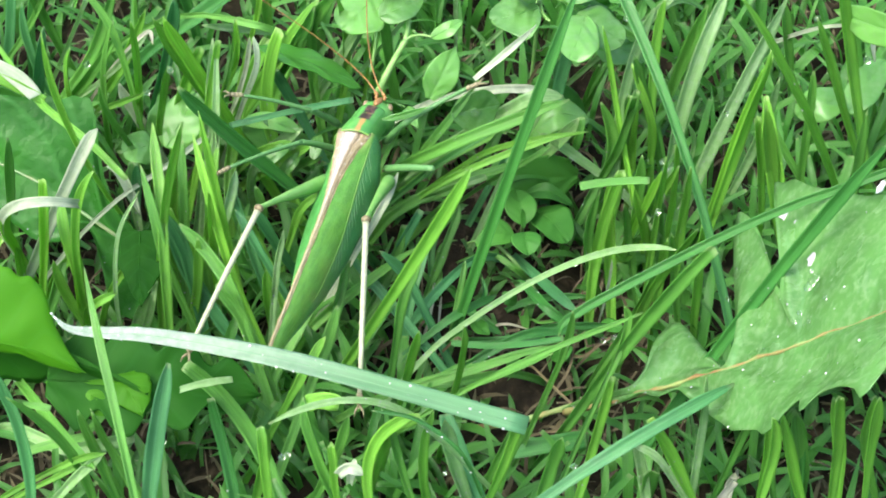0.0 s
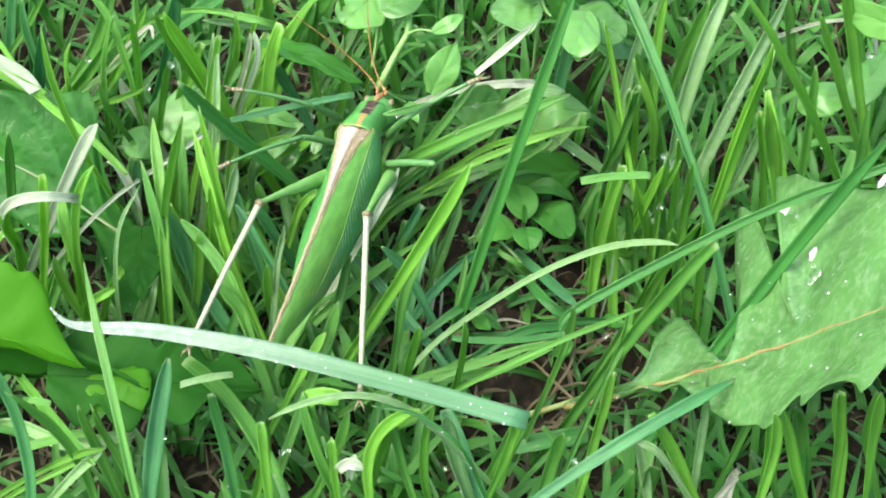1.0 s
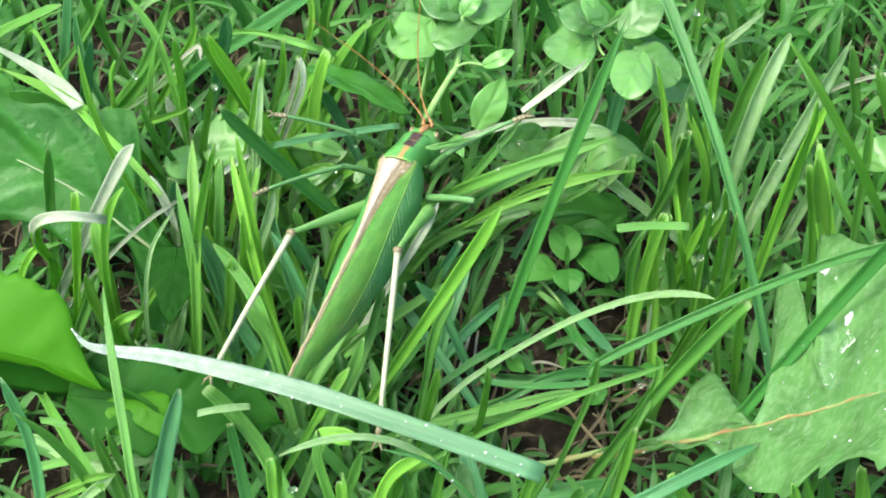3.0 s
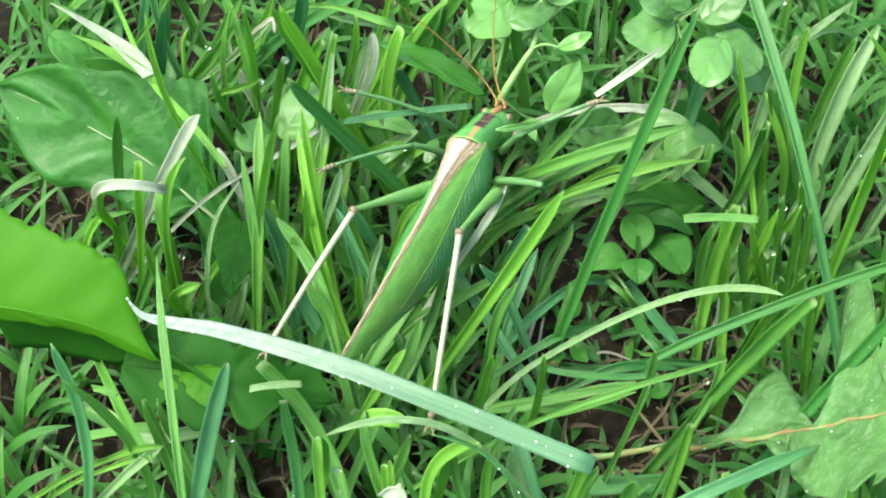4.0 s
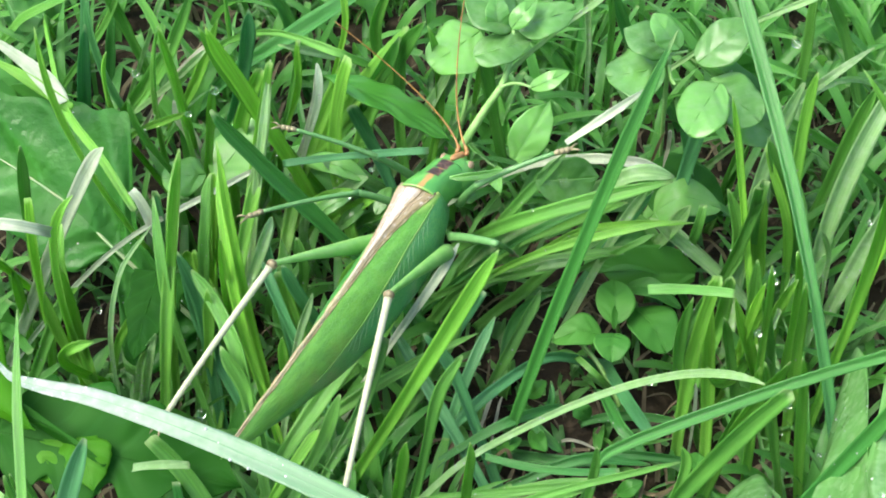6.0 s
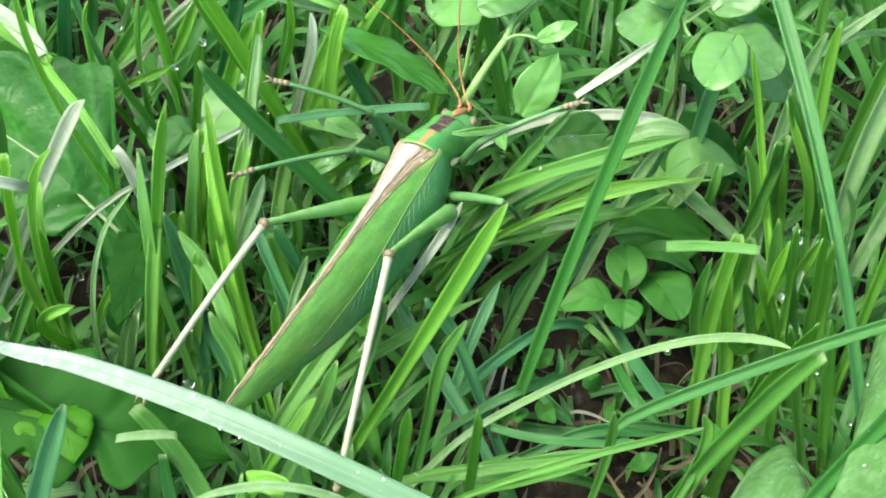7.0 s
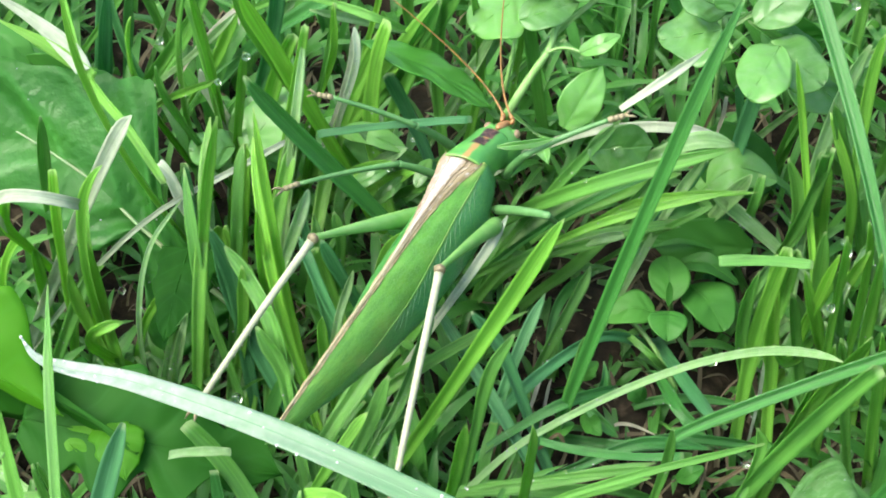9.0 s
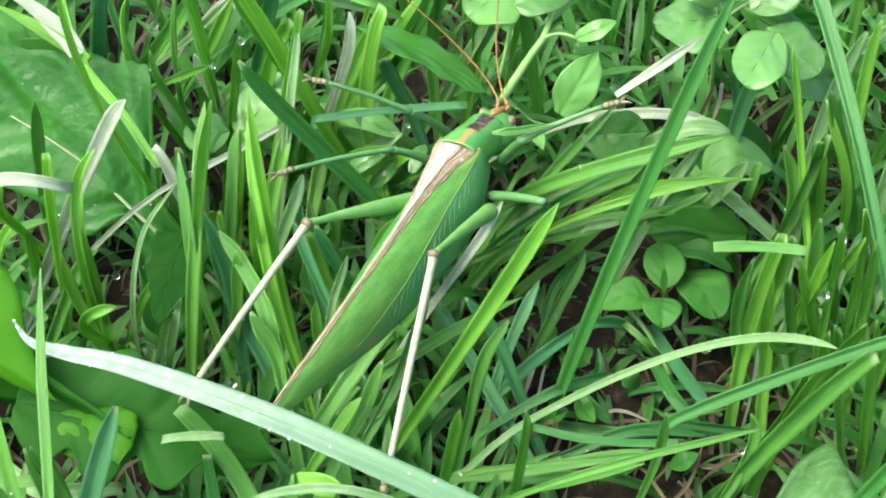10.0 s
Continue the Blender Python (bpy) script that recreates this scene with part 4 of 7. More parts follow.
blade((22.2, 11.5, 4.0), (20.0, 12.0, 15.0), (21.2, 12.4, 25.0), 1.8, "mid")
blade((29.0, 11.2, 4.0), (29.2, 11.9, 18.0), (29.1, 10.3, 34.0), 1.2, "bright")
blade((30.9, 12.2, 3.0), (30.1, 13.0, 15.0), (28.4, 12.6, 27.0), 1.8, "mid")
blade((33.4, 12.7, 3.0), (33.1, 13.5, 15.0), (32.9, 12.2, 30.0), 1.8, "bright")
blade((27.9, 10.9, 3.0), (26.2, 13.2, 12.0), (24.7, 12.5, 22.0), 1.6, "mid")
blade((-5.7, 25.2, 16.0), (4.3, 21.9, 26.0), (17.2, 23.2, 31.6), 2.3, "mid")
blade((-3.1, 21.4, 14.0), (5.8, 20.3, 22.0), (18.7, 21.7, 27.0), 1.2, "bright")
blade((-5.6, 24.2, 12.0), (1.4, 25.5, 18.0), (8.4, 26.8, 22.0), 1.2, "dark")
blade((9.1, 25.9, 14.0), (12.3, 24.7, 18.0), (15.3, 25.5, 20.0), 1.0, "mid")
blade((-5.1, 21.6, 12.0), (0.2, 21.1, 15.0), (5.5, 21.0, 18.0), 1.5, "mid")
blade((-9.0, 20.5, 8.0), (-1.9, 21.6, 14.0), (11.7, 25.6, 16.0), 2.0, "mid")
blade((-2.2, 23.4, 6.0), (2.8, 25.1, 12.0), (9.0, 30.2, 20.0), 2.0, "mid")
blade((-43.4, 2.6, 3.0), (-41.8, 3.9, 9.0), (-39.9, 4.2, 15.0), 1.4, "pale")
blade((-48.1, 2.0, 8.0), (-46.2, -5.8, 22.0), (-41.7, -6.0, 26.0), 1.6, "bright")
blade((-56.8, 8.9, 6.0), (-52.8, 4.9, 24.0), (-51.0, 4.6, 36.0), 1.7, "lime")
blade((-35.2, 7.4, 4.0), (-38.1, 13.0, 14.0), (-38.4, 13.5, 20.0), 2.2, "bright")
blade((-30.0, 8.3, 4.0), (-35.0, 12.7, 12.0), (-37.5, 13.7, 20.0), 2.4, "bright")
blade((-30.9, 1.5, 4.0), (-32.1, 6.4, 10.0), (-33.4, 8.5, 20.0), 2.0, "mid")
blade((-24.3, 7.6, 6.0), (-27.1, 12.2, 16.0), (-28.5, 15.0, 22.0), 1.6, "blue")
blade((-20.7, 3.3, 4.0), (-24.2, 9.4, 12.0), (-27.0, 12.0, 20.0), 1.8, "bright")
blade((-23.1, -6.3, 8.0), (-18.2, 1.6, 14.0), (-14.3, 6.1, 18.0), 2.6, "mid")
blade((-17.6, -3.9, 6.0), (-15.0, 2.9, 10.0), (-13.3, 7.9, 16.0), 1.8, "mid")
blade((-51.2, 32.6, 14.0), (-52.5, 30.0, 26.0), (-50.8, 28.7, 36.0), 1.6, "bright")
blade((-60.7, 34.7, 10.0), (-58.6, 34.4, 22.0), (-55.0, 32.9, 36.0), 2.2, "blue")
blade((-50.1, 36.4, 10.0), (-48.1, 33.7, 26.0), (-45.0, 32.0, 38.0), 1.6, "mid")
blade((-44.5, 34.1, 16.0), (-42.0, 27.9, 32.0), (-40.6, 23.1, 46.0), 1.4, "bright")
blade((-56.3, 39.4, 14.0), (-49.1, 36.9, 22.0), (-41.9, 38.0, 30.0), 1.2, "pale")
blade((-24.4, 30.6, 14.0), (-25.3, 33.8, 22.0), (-22.5, 34.4, 34.0), 2.6, "bright")
blade((-18.9, 40.3, 14.0), (-19.4, 42.6, 22.0), (-18.3, 43.3, 32.0), 2.0, "mid")
blade((-15.0, 41.9, 14.0), (-14.4, 43.4, 22.0), (-15.4, 43.8, 32.0), 1.6, "bright")
blade((-25.8, 44.4, 10.0), (-20.6, 44.2, 24.0), (-14.6, 40.1, 36.0), 3.0, "mid")
blade((-31.6, 25.7, 6.0), (-30.5, 35.4, 14.0), (-25.3, 41.2, 26.0), 2.4, "bright")
blade((-40.1, 34.0, 8.0), (-37.9, 33.9, 20.0), (-34.3, 35.2, 30.0), 2.4, "bright")
blade((16.5, 38.4, 10.0), (18.1, 43.0, 18.0), (21.5, 46.2, 28.0), 2.4, "blue")
blade((14.5, 33.4, 8.0), (16.9, 30.0, 16.0), (19.1, 27.0, 24.0), 2.4, "pale")
blade((25.1, 28.0, 6.0), (26.5, 36.7, 20.0), (30.1, 41.1, 32.0), 2.4, "pale")
blade((30.8, 32.5, 10.0), (30.6, 38.7, 24.0), (31.5, 40.9, 34.0), 1.8, "bright")
cut_blade((-30.3, 27.5, 22.0), (-21.8, 28.3, 24.0), (-12.7, 30.5, 24.2), 0.9, "blue")
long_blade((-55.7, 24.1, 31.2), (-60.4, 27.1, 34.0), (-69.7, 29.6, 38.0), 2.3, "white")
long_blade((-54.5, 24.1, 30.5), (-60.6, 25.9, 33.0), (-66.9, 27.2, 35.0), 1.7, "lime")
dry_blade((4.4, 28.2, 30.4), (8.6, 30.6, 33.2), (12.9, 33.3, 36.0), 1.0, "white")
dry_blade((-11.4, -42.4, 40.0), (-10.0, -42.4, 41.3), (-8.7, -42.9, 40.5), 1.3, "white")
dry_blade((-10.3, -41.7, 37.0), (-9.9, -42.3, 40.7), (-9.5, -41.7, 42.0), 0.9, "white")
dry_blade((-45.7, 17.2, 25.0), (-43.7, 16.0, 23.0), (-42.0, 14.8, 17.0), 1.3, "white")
blade((-56.1, 37.5, 16.0), (-50.6, 36.0, 24.0), (-45.8, 35.6, 32.0), 2.0, "mid")
blade((-49.0, 30.6, 22.0), (-44.6, 27.5, 27.0), (-41.2, 26.2, 30.0), 1.2, "bright")
blade((-44.0, 34.8, 14.0), (-45.3, 34.8, 19.0), (-46.6, 35.0, 23.0), 2.4, "white")
blade((-43.2, 17.0, 10.0), (-43.2, 18.2, 18.0), (-42.2, 16.8, 26.0), 1.7, "pale")
blade((-38.8, 19.5, 8.0), (-37.5, 20.0, 18.0), (-36.4, 20.9, 26.0), 2.0, "lime")
blade((-34.6, 19.3, 8.0), (-33.0, 21.6, 18.0), (-31.4, 22.5, 27.0), 2.2, "pale")
blade((-29.6, 39.1, 14.0), (-24.2, 40.9, 22.0), (-17.7, 43.2, 32.0), 3.0, "bright")
blade((-19.7, 36.3, 10.0), (-22.6, 38.6, 16.0), (-24.7, 38.8, 22.0), 2.2, "blue")
blade((-17.0, 43.3, 16.0), (-14.3, 42.9, 22.0), (-11.5, 42.6, 28.0), 2.0, "pale")
blade((-8.0, 45.9, 16.0), (-8.5, 45.3, 22.0), (-9.0, 44.5, 28.0), 2.2, "mid")
blade((-4.7, 25.0, 16.0), (-0.6, 25.2, 23.0), (4.4, 28.2, 29.0), 1.5, "mid")
blade((10.1, 27.0, 16.0), (11.8, 27.9, 20.0), (13.9, 27.8, 25.0), 1.6, "pale")
blade((18.0, 43.9, 10.0), (17.0, 44.0, 16.0), (16.2, 43.3, 22.0), 1.3, "blue")
blade((21.4, 46.2, 4.0), (22.6, 46.1, 10.0), (23.7, 46.2, 16.0), 1.8, "mid")
blade((27.9, 30.7, 8.0), (27.2, 30.6, 18.0), (26.7, 29.6, 26.0), 2.5, "bright")
blade((32.0, 33.1, 10.0), (29.5, 33.5, 20.0), (26.8, 33.6, 30.0), 1.8, "mid")
blade((23.2, 29.0, 10.0), (18.4, 29.8, 14.0), (14.2, 29.8, 18.0), 2.0, "pale")
blade((-28.2, 0.8, 5.0), (-33.8, 6.1, 12.0), (-37.5, 9.3, 22.0), 2.6, "blue")
blade((-48.9, 1.1, 6.0), (-48.9, 1.9, 16.0), (-48.4, 2.0, 28.0), 2.4, "lime")
blade((-21.7, 10.7, 12.0), (-23.5, 10.2, 18.0), (-25.2, 10.0, 24.0), 1.9, "blue")
blade((-4.1, -10.8, 12.0), (1.7, -10.3, 14.0), (13.3, -7.7, 17.0), 1.6, "mid")
blade((1.0, 4.4, 2.0), (8.8, 3.0, 4.0), (14.9, 3.7, 5.0), 1.7, "dark")
blade((29.2, 2.9, 8.0), (29.2, 2.9, 18.0), (29.2, 1.5, 28.0), 1.6, "bright")
blade((32.7, 3.5, 8.0), (31.2, 3.2, 18.0), (29.7, 2.3, 28.0), 1.5, "mid")
blade((35.0, 3.9, 8.0), (34.1, 2.9, 20.0), (33.4, 2.0, 30.0), 1.7, "bright")
blade((-18.3, 10.3, 6.0), (-15.1, 11.0, 11.0), (-11.7, 13.0, 18.0), 2.4, "mid")
blade((-9.7, 10.2, 6.0), (-6.7, 12.4, 12.0), (-3.3, 15.3, 18.0), 2.0, "blue")
blade((-11.9, 4.8, 4.0), (-7.7, 10.6, 10.0), (-5.7, 14.1, 16.0), 2.0, "mid")
blade((-1.8, 13.1, 4.0), (0.2, 16.9, 8.0), (2.4, 21.5, 12.0), 1.8, "mid")
blade((-19.9, -15.6, 16.0), (-17.6, -13.9, 20.0), (-14.9, -11.5, 24.0), 1.6, "bright")
blade((-40.8, -10.8, 12.0), (-35.4, -9.8, 16.0), (-29.2, -10.2, 20.0), 2.0, "mid")
cut_blade((-32.4, -20.5, 25.0), (-29.1, -20.9, 27.0), (-25.6, -21.0, 28.0), 0.9, "pale")
dry_blade((15.1, 38.9, 24.0), (14.9, 40.5, 19.0), (14.2, 42.3, 14.0), 0.5, "straw")
blade((26.1, -0.9, 14.0), (28.5, -1.2, 24.0), (32.1, -2.0, 34.0), 2.2, "bright")
blade((23.4, -1.2, 8.0), (25.9, -0.6, 16.0), (27.5, -0.3, 24.0), 1.8, "mid")
blade((42.8, 27.9, 8.0), (45.3, 28.8, 18.0), (46.8, 29.2, 30.0), 1.8, "pale")
blade((51.1, 22.5, 14.0), (50.6, 23.3, 26.0), (49.9, 24.2, 36.0), 1.6, "mid")
blade((48.0, 14.7, 12.0), (44.5, 14.9, 26.0), (42.2, 15.8, 38.0), 2.4, "bright")
blade((44.9, 16.4, 10.0), (43.8, 17.5, 22.0), (41.8, 17.7, 34.0), 1.6, "bright")
blade((32.0, 18.1, 8.0), (32.3, 19.0, 18.0), (31.6, 18.2, 28.0), 1.5, "bright")
blade((27.3, 18.7, 6.0), (27.7, 19.7, 16.0), (27.5, 19.9, 24.0), 2.0, "mid")
blade((53.9, 6.2, 22.0), (53.4, 7.5, 34.0), (53.3, 8.9, 44.0), 1.8, "mid")
blade((42.1, -35.6, 24.0), (39.7, -34.5, 32.0), (38.1, -32.4, 38.0), 2.0, "bright")
blade((30.4, -31.8, 18.0), (27.0, -30.5, 26.0), (23.9, -29.8, 32.0), 2.0, "bright")
blade((25.1, -31.4, 16.0), (24.1, -29.5, 22.0), (22.9, -29.5, 28.0), 1.8, "pale")
blade((12.2, -28.1, 12.0), (13.4, -26.9, 18.0), (14.5, -26.8, 24.0), 2.2, "mid")
blade((-15.7, -31.8, 18.0), (-12.6, -30.5, 26.0), (-11.0, -29.0, 32.0), 1.6, "mid")
blade((-31.6, 5.3, 6.0), (-31.0, 6.1, 20.0), (-30.4, 6.5, 32.0), 1.5, "lime")
blade((-61.1, 16.6, 10.0), (-60.2, 17.3, 20.0), (-58.7, 17.5, 30.0), 1.8, "mid")
blade((-52.3, 48.1, 8.0), (-47.3, 46.4, 18.0), (-43.3, 45.4, 28.0), 2.0, "bright")
blade((-60.0, 46.9, 8.0), (-61.7, 46.5, 18.0), (-61.6, 46.7, 28.0), 2.0, "blue")
blade((-43.9, 44.9, 10.0), (-41.0, 45.5, 20.0), (-39.0, 45.6, 30.0), 2.4, "blue")
blade((-23.9, 58.6, 10.0), (-28.6, 49.2, 20.0), (-35.2, 44.0, 26.0), 1.6, "pale")
blade((-33.8, -39.9, 28.0), (-32.5, -34.0, 36.0), (-31.0, -28.9, 42.0), 2.6, "blue")
blade((-34.8, -40.7, 30.0), (-37.8, -30.0, 38.0), (-41.5, -17.4, 45.0), 1.4, "mid")
blade((54.4, 19.3, 20.0), (44.3, 11.9, 45.0), (35.0, 10.9, 62.0), 1.7, "bright")
blade((37.5, 14.8, 15.0), (39.3, 12.8, 38.0), (38.1, 2.2, 60.8), 1.6, "bright")
blade((36.4, 26.8, 8.0), (41.4, 31.6, 22.0), (48.4, 39.4, 36.0), 2.6, "pale")
blade((34.3, 34.3, 6.0), (36.5, 40.3, 18.0), (41.6, 48.9, 28.0), 3.0, "pale")
blade((59.7, 30.2, 20.0), (56.1, 32.9, 34.0), (54.0, 33.2, 42.0), 2.4, "bright")
blade((57.8, 24.9, 22.0), (52.4, 23.1, 36.0), (48.4, 22.7, 47.0), 1.4, "bright")
blade((31.5, -17.0, 22.0), (41.9, -13.3, 44.0), (50.1, -11.2, 60.0), 2.1, "dark")
blade((14.6, -35.7, 28.0), (23.7, -31.5, 32.0), (34.2, -26.0, 34.0), 2.1, "blue")
blade((43.7, -40.8, 30.0), (43.2, -39.0, 40.0), (41.8, -39.1, 50.0), 1.7, "bright")
blade((17.0, -29.1, 15.0), (18.7, -26.0, 24.0), (20.0, -23.5, 32.0), 1.6, "bright")
blade((35.4, -40.8, 30.0), (36.6, -38.5, 38.0), (35.8, -37.7, 44.0), 1.7, "bright")
blade((47.5, -40.8, 30.0), (46.9, -39.0, 40.0), (46.1, -39.3, 50.0), 2.2, "bright")
blade((35.2, -30.2, 14.0), (35.6, -28.6, 18.0), (35.4, -31.9, 22.9), 1.6, "straw")
blade((-1.0, -30.4, 30.0), (-9.3, -30.5, 37.0), (-20.1, -31.7, 34.0), 1.1, "pale")
blade((-8.8, -33.9, 22.0), (-7.7, -32.2, 31.0), (-2.7, -32.4, 37.0), 1.9, "bright")
blade((-3.4, -34.2, 20.0), (-5.3, -32.2, 28.0), (-6.2, -31.4, 34.0), 1.3, "mid")
blade((-20.7, -35.0, 22.0), (-20.8, -33.9, 30.0), (-21.1, -32.1, 34.0), 1.6, "bright")
blade((-12.8, -33.0, 20.0), (-15.1, -31.0, 28.0), (-16.3, -27.9, 34.0), 1.8, "mid")
blade((3.0, -30.1, 14.0), (0.9, -27.9, 22.0), (0.2, -27.0, 28.0), 2.6, "pale")
blade((-1.9, -31.4, 16.0), (-2.5, -30.5, 26.0), (-1.1, -28.2, 32.0), 1.6, "bright")
blade((5.0, -32.6, 18.0), (7.6, -30.5, 26.0), (8.7, -29.8, 32.0), 1.8, "bright")
stalk_blade(((20.3, -16.1, 20.0), (22.5, -12.9, 24.0), (23.2, -11.0, 27.0), (22.7, -10.5, 29.0)), 1.2, "mid", tip=0.15)
blade((-49.5, -33.8, 20.0), (-49.6, -29.9, 30.0), (-52.0, -27.4, 40.0), 2.0, "blue")
blade((-42.9, -31.3, 16.0), (-44.4, -31.0, 28.0), (-49.3, -32.1, 40.0), 1.6, "mid")
cut_blade((-53.3, -23.9, 16.0), (-48.9, -23.1, 17.0), (-44.3, -22.6, 18.0), 1.2, "mid")
cut_blade((-51.0, -23.4, 26.0), (-49.3, -23.9, 26.5), (-47.4, -24.7, 27.0), 0.9, "mid")
blade((-38.6, -27.2, 14.0), (-41.5, -25.3, 20.0), (-42.8, -24.0, 26.0), 1.2, "mid")
blade((-41.5, -25.9, 12.0), (-43.4, -24.4, 20.0), (-44.3, -24.2, 26.0), 1.0, "mid")
blade((-51.3, -27.6, 14.0), (-45.7, -27.3, 18.0), (-42.1, -26.1, 20.0), 1.0, "bright")
blade((-20.9, -25.5, 8.0), (-25.7, -18.8, 16.0), (-32.3, -15.7, 24.0), 2.6, "mid")
blade((-26.7, -25.5, 8.0), (-27.9, -20.9, 14.0), (-29.0, -18.1, 20.0), 2.2, "dark")
rib_leaf([(-38.4, 13.3, 6.0), (-42.7, 14.4, 9.5), (-49.7, 17.0, 14.0), (-57.3, 20.9, 17.5), (-68.8, 25.0, 20.5), (-81.5, 29.9, 21.0)], (0.8, 10.0, 13.0), (-1.1, -7.9, -5.0), (0.05, 0.08, 0.1, 0.12, 0.14, 0.18, 0.24, 0.4, 0.97, 1, 0.9, 0.8, 0.72, 0.66, 0.6, 0.52, 0.45, 0.4, 0.3, 0.18, 0), (0.3, 0.5, 0.65, 0.85, 1, 1.1, 1, 0.5, 0.18, 0.35, 0.65, 0.78, 0.8, 0.78, 0.8, 0.9, 1, 1, 0.8, 0.5, 0), "dock", 0.04)
rib_leaf([(-68.0, -13.4, 27.0), (-59.0, -14.8, 28.0), (-51.0, -15.8, 27.0), (-44.5, -17.6, 24.5)], (0.6, 5.6, 6.6), (0.4, -0.6, -2.2),
         (1.35, 1.3, 1.25, 1.2, 1.15, 1.12, 1.1, 1.08, 1.05, 1.0, 0.85, 0.5, 0.25, 0.1, 0), (1.0, 1.0, 1.0, 0.9, 1.0, 0.9, 0.8, 0.8, 0.7, 0.8, 0.9, 0.8, 0.6, 0.4, 0), "limeleaf", curl=0.12)
# shaded lower half of the lime leaf, set as a separate darker leaf
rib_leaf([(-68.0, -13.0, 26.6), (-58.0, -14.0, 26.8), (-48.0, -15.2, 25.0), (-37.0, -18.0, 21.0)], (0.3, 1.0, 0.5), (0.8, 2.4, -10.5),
         (1, 1, 1, 1, 0.8, 0.9, 1, 0.7, 0.5, 0.4, 0), (1.0, 1.0, 1.0, 1.0, 0.98, 0.92, 0.85, 0.8, 0.75, 0.5, 0.35, 0.55, 0.7, 0.6, 0.3, 0), "shadeleaf", curl=0.1)
rib_leaf([(-50.0, -15.0, 20.0), (-45.0, -17.6, 20.5), (-41.0, -20.4, 19.0)], (1.8, 1.8, 0.8), (-2.0, -1.6, -1.0), (0.3, 0.9, 0.7, 1.1, 0.9, 0.5, 0), (0.3, 0.8, 1, 0.7, 0.9, 0.5, 0), "limeleaf", curl=0.1)
rib_leaf([(-43.5, -13.5, 20.5), (-40.0, -17.2, 21.5), (-37.6, -21.0, 20.0)], (2.6, 1.2, 0.3), (-2.2, -1.0, -0.4), (0.4, 1, 0.8, 1.1, 0.9, 0.6, 0), (0.4, 0.8, 1, 0.8, 0.9, 0.5, 0), "limeleaf", curl=0.1)
leaf((16.4, -10.0, 5.0), (51.7, -33.8, 62.0), (40.3, 6.9, 29.0), (0.02, 0.02, 0.02, 0, 0.01, 0.01, 0.02, 0.04, 0.13, 0.32, 0.39, 0.4, 0.3, 0.18, 0.07, 0.01, 0.28, 0.76, 0.94, 0.87, 0.71, 0.28, 0.86, 0.88, 0.91, 0.86, 0.81, 0.76, 0.72, 0.68, 0.64, 0.59, 0), (0.02, 0.02, 0.02, 0.01, 0.01, 0.02, 0.03, 0.04, 0.04, 0.06, 0.09, 0.1, 0.08, 0.12, 0.16, 0.2, 0.26, 0.31, 0.35, 0.36, 0.38, 0.4, 0.43, 0.43, 0.39, 0.39, 0.47, 0.42, 0.42, 0.42, 0.43, 0.44, 0), "wetleaf")
leaf((-26.7, 36.4, 29.0), (-11.7, 36.9, 20.0), (-19.3, 32.2, 26.0), (0, 0.4, 0.7, 0.8, 0.66, 0.75, 0.55, 0.5, 0), (0, 0.3, 0.6, 0.62, 0.75, 0.6, 0.7, 0.5, 0), "broad")
leaf((20.1, 30.7, 8.0), (7.7, 28.6, 10.0), (13.2, 31.3, 12.0), (0.3, 0.9, 1, 0.9, 0.6, 0), (0.3, 0.9, 1, 0.9, 0.6, 0), "clover")
leaf((11.6, 40.8, 14.0), (22.8, 43.8, 6.0), (16.9, 45.6, 13.0), (0.3, 0.9, 1, 0.9, 0.6, 0), (0.3, 0.9, 1, 0.9, 0.6, 0), "clover")
leaf((62.7, 26.5, 40.0), (54.3, 36.4, 36.0), (57.7, 33.2, 40.0), (0.3, 0.9, 1, 0.9, 0.6, 0), (0.3, 0.9, 1, 0.9, 0.6, 0), "leaf")
leaf((-36.4, 40.1, 10.0), (-24.8, 36.5, 8.0), (-29.3, 40.8, 10.0), (0.3, 0.9, 1, 0.9, 0.6, 0), (0.3, 0.9, 1, 0.9, 0.6, 0), "clover")
leaf((-30.9, 22.1, 4.0), (-21.6, 6.3, 2.0), (-28.3, 11.9, 4.0), (0.3, 0.9, 1, 0.9, 0.6, 0), (0.3, 0.9, 1, 0.9, 0.6, 0), "clover")
leaf((-62.3, 38.4, 16.0), (-74.6, 41.8, 14.0), (-67.9, 40.5, 18.0), (0.3, 0.9, 1, 0.9, 0.6, 0), (0.3, 0.9, 1, 0.9, 0.6, 0), "clover")
blade((1.6, 12.8, 3.0), (4.4, 6.9, 5.0), (8.3, 4.0, 4.0), 1.6, "dark")
blade((9.1, 10.7, 1.0), (14.0, 11.3, 3.0), (21.0, 11.7, 3.0), 1.4, "dark")
blade((3.9, 19.1, 3.0), (7.4, 17.2, 5.0), (11.7, 15.0, 3.0), 0.5, "mid")
blade((2.6, 10.5, 3.0), (5.4, 8.7, 6.0), (5.5, 11.2, 8.0), 1.2, "dark")
blade((-0.8, 17.5, 3.0), (-0.3, 18.5, 6.0), (2.0, 18.1, 8.0), 0.7, "mid")
blade((-1.8, 19.0, 2.0), (-0.7, 22.7, 5.0), (3.1, 23.4, 9.0), 1.6, "dark")
blade((-2.5, 6.0, 2.0), (-1.6, 8.3, 5.0), (-1.4, 11.6, 6.0), 0.6, "straw")
blade((-0.7, 6.7, 2.0), (-0.4, 8.4, 4.0), (-0.2, 10.1, 5.0), 0.5, "straw")
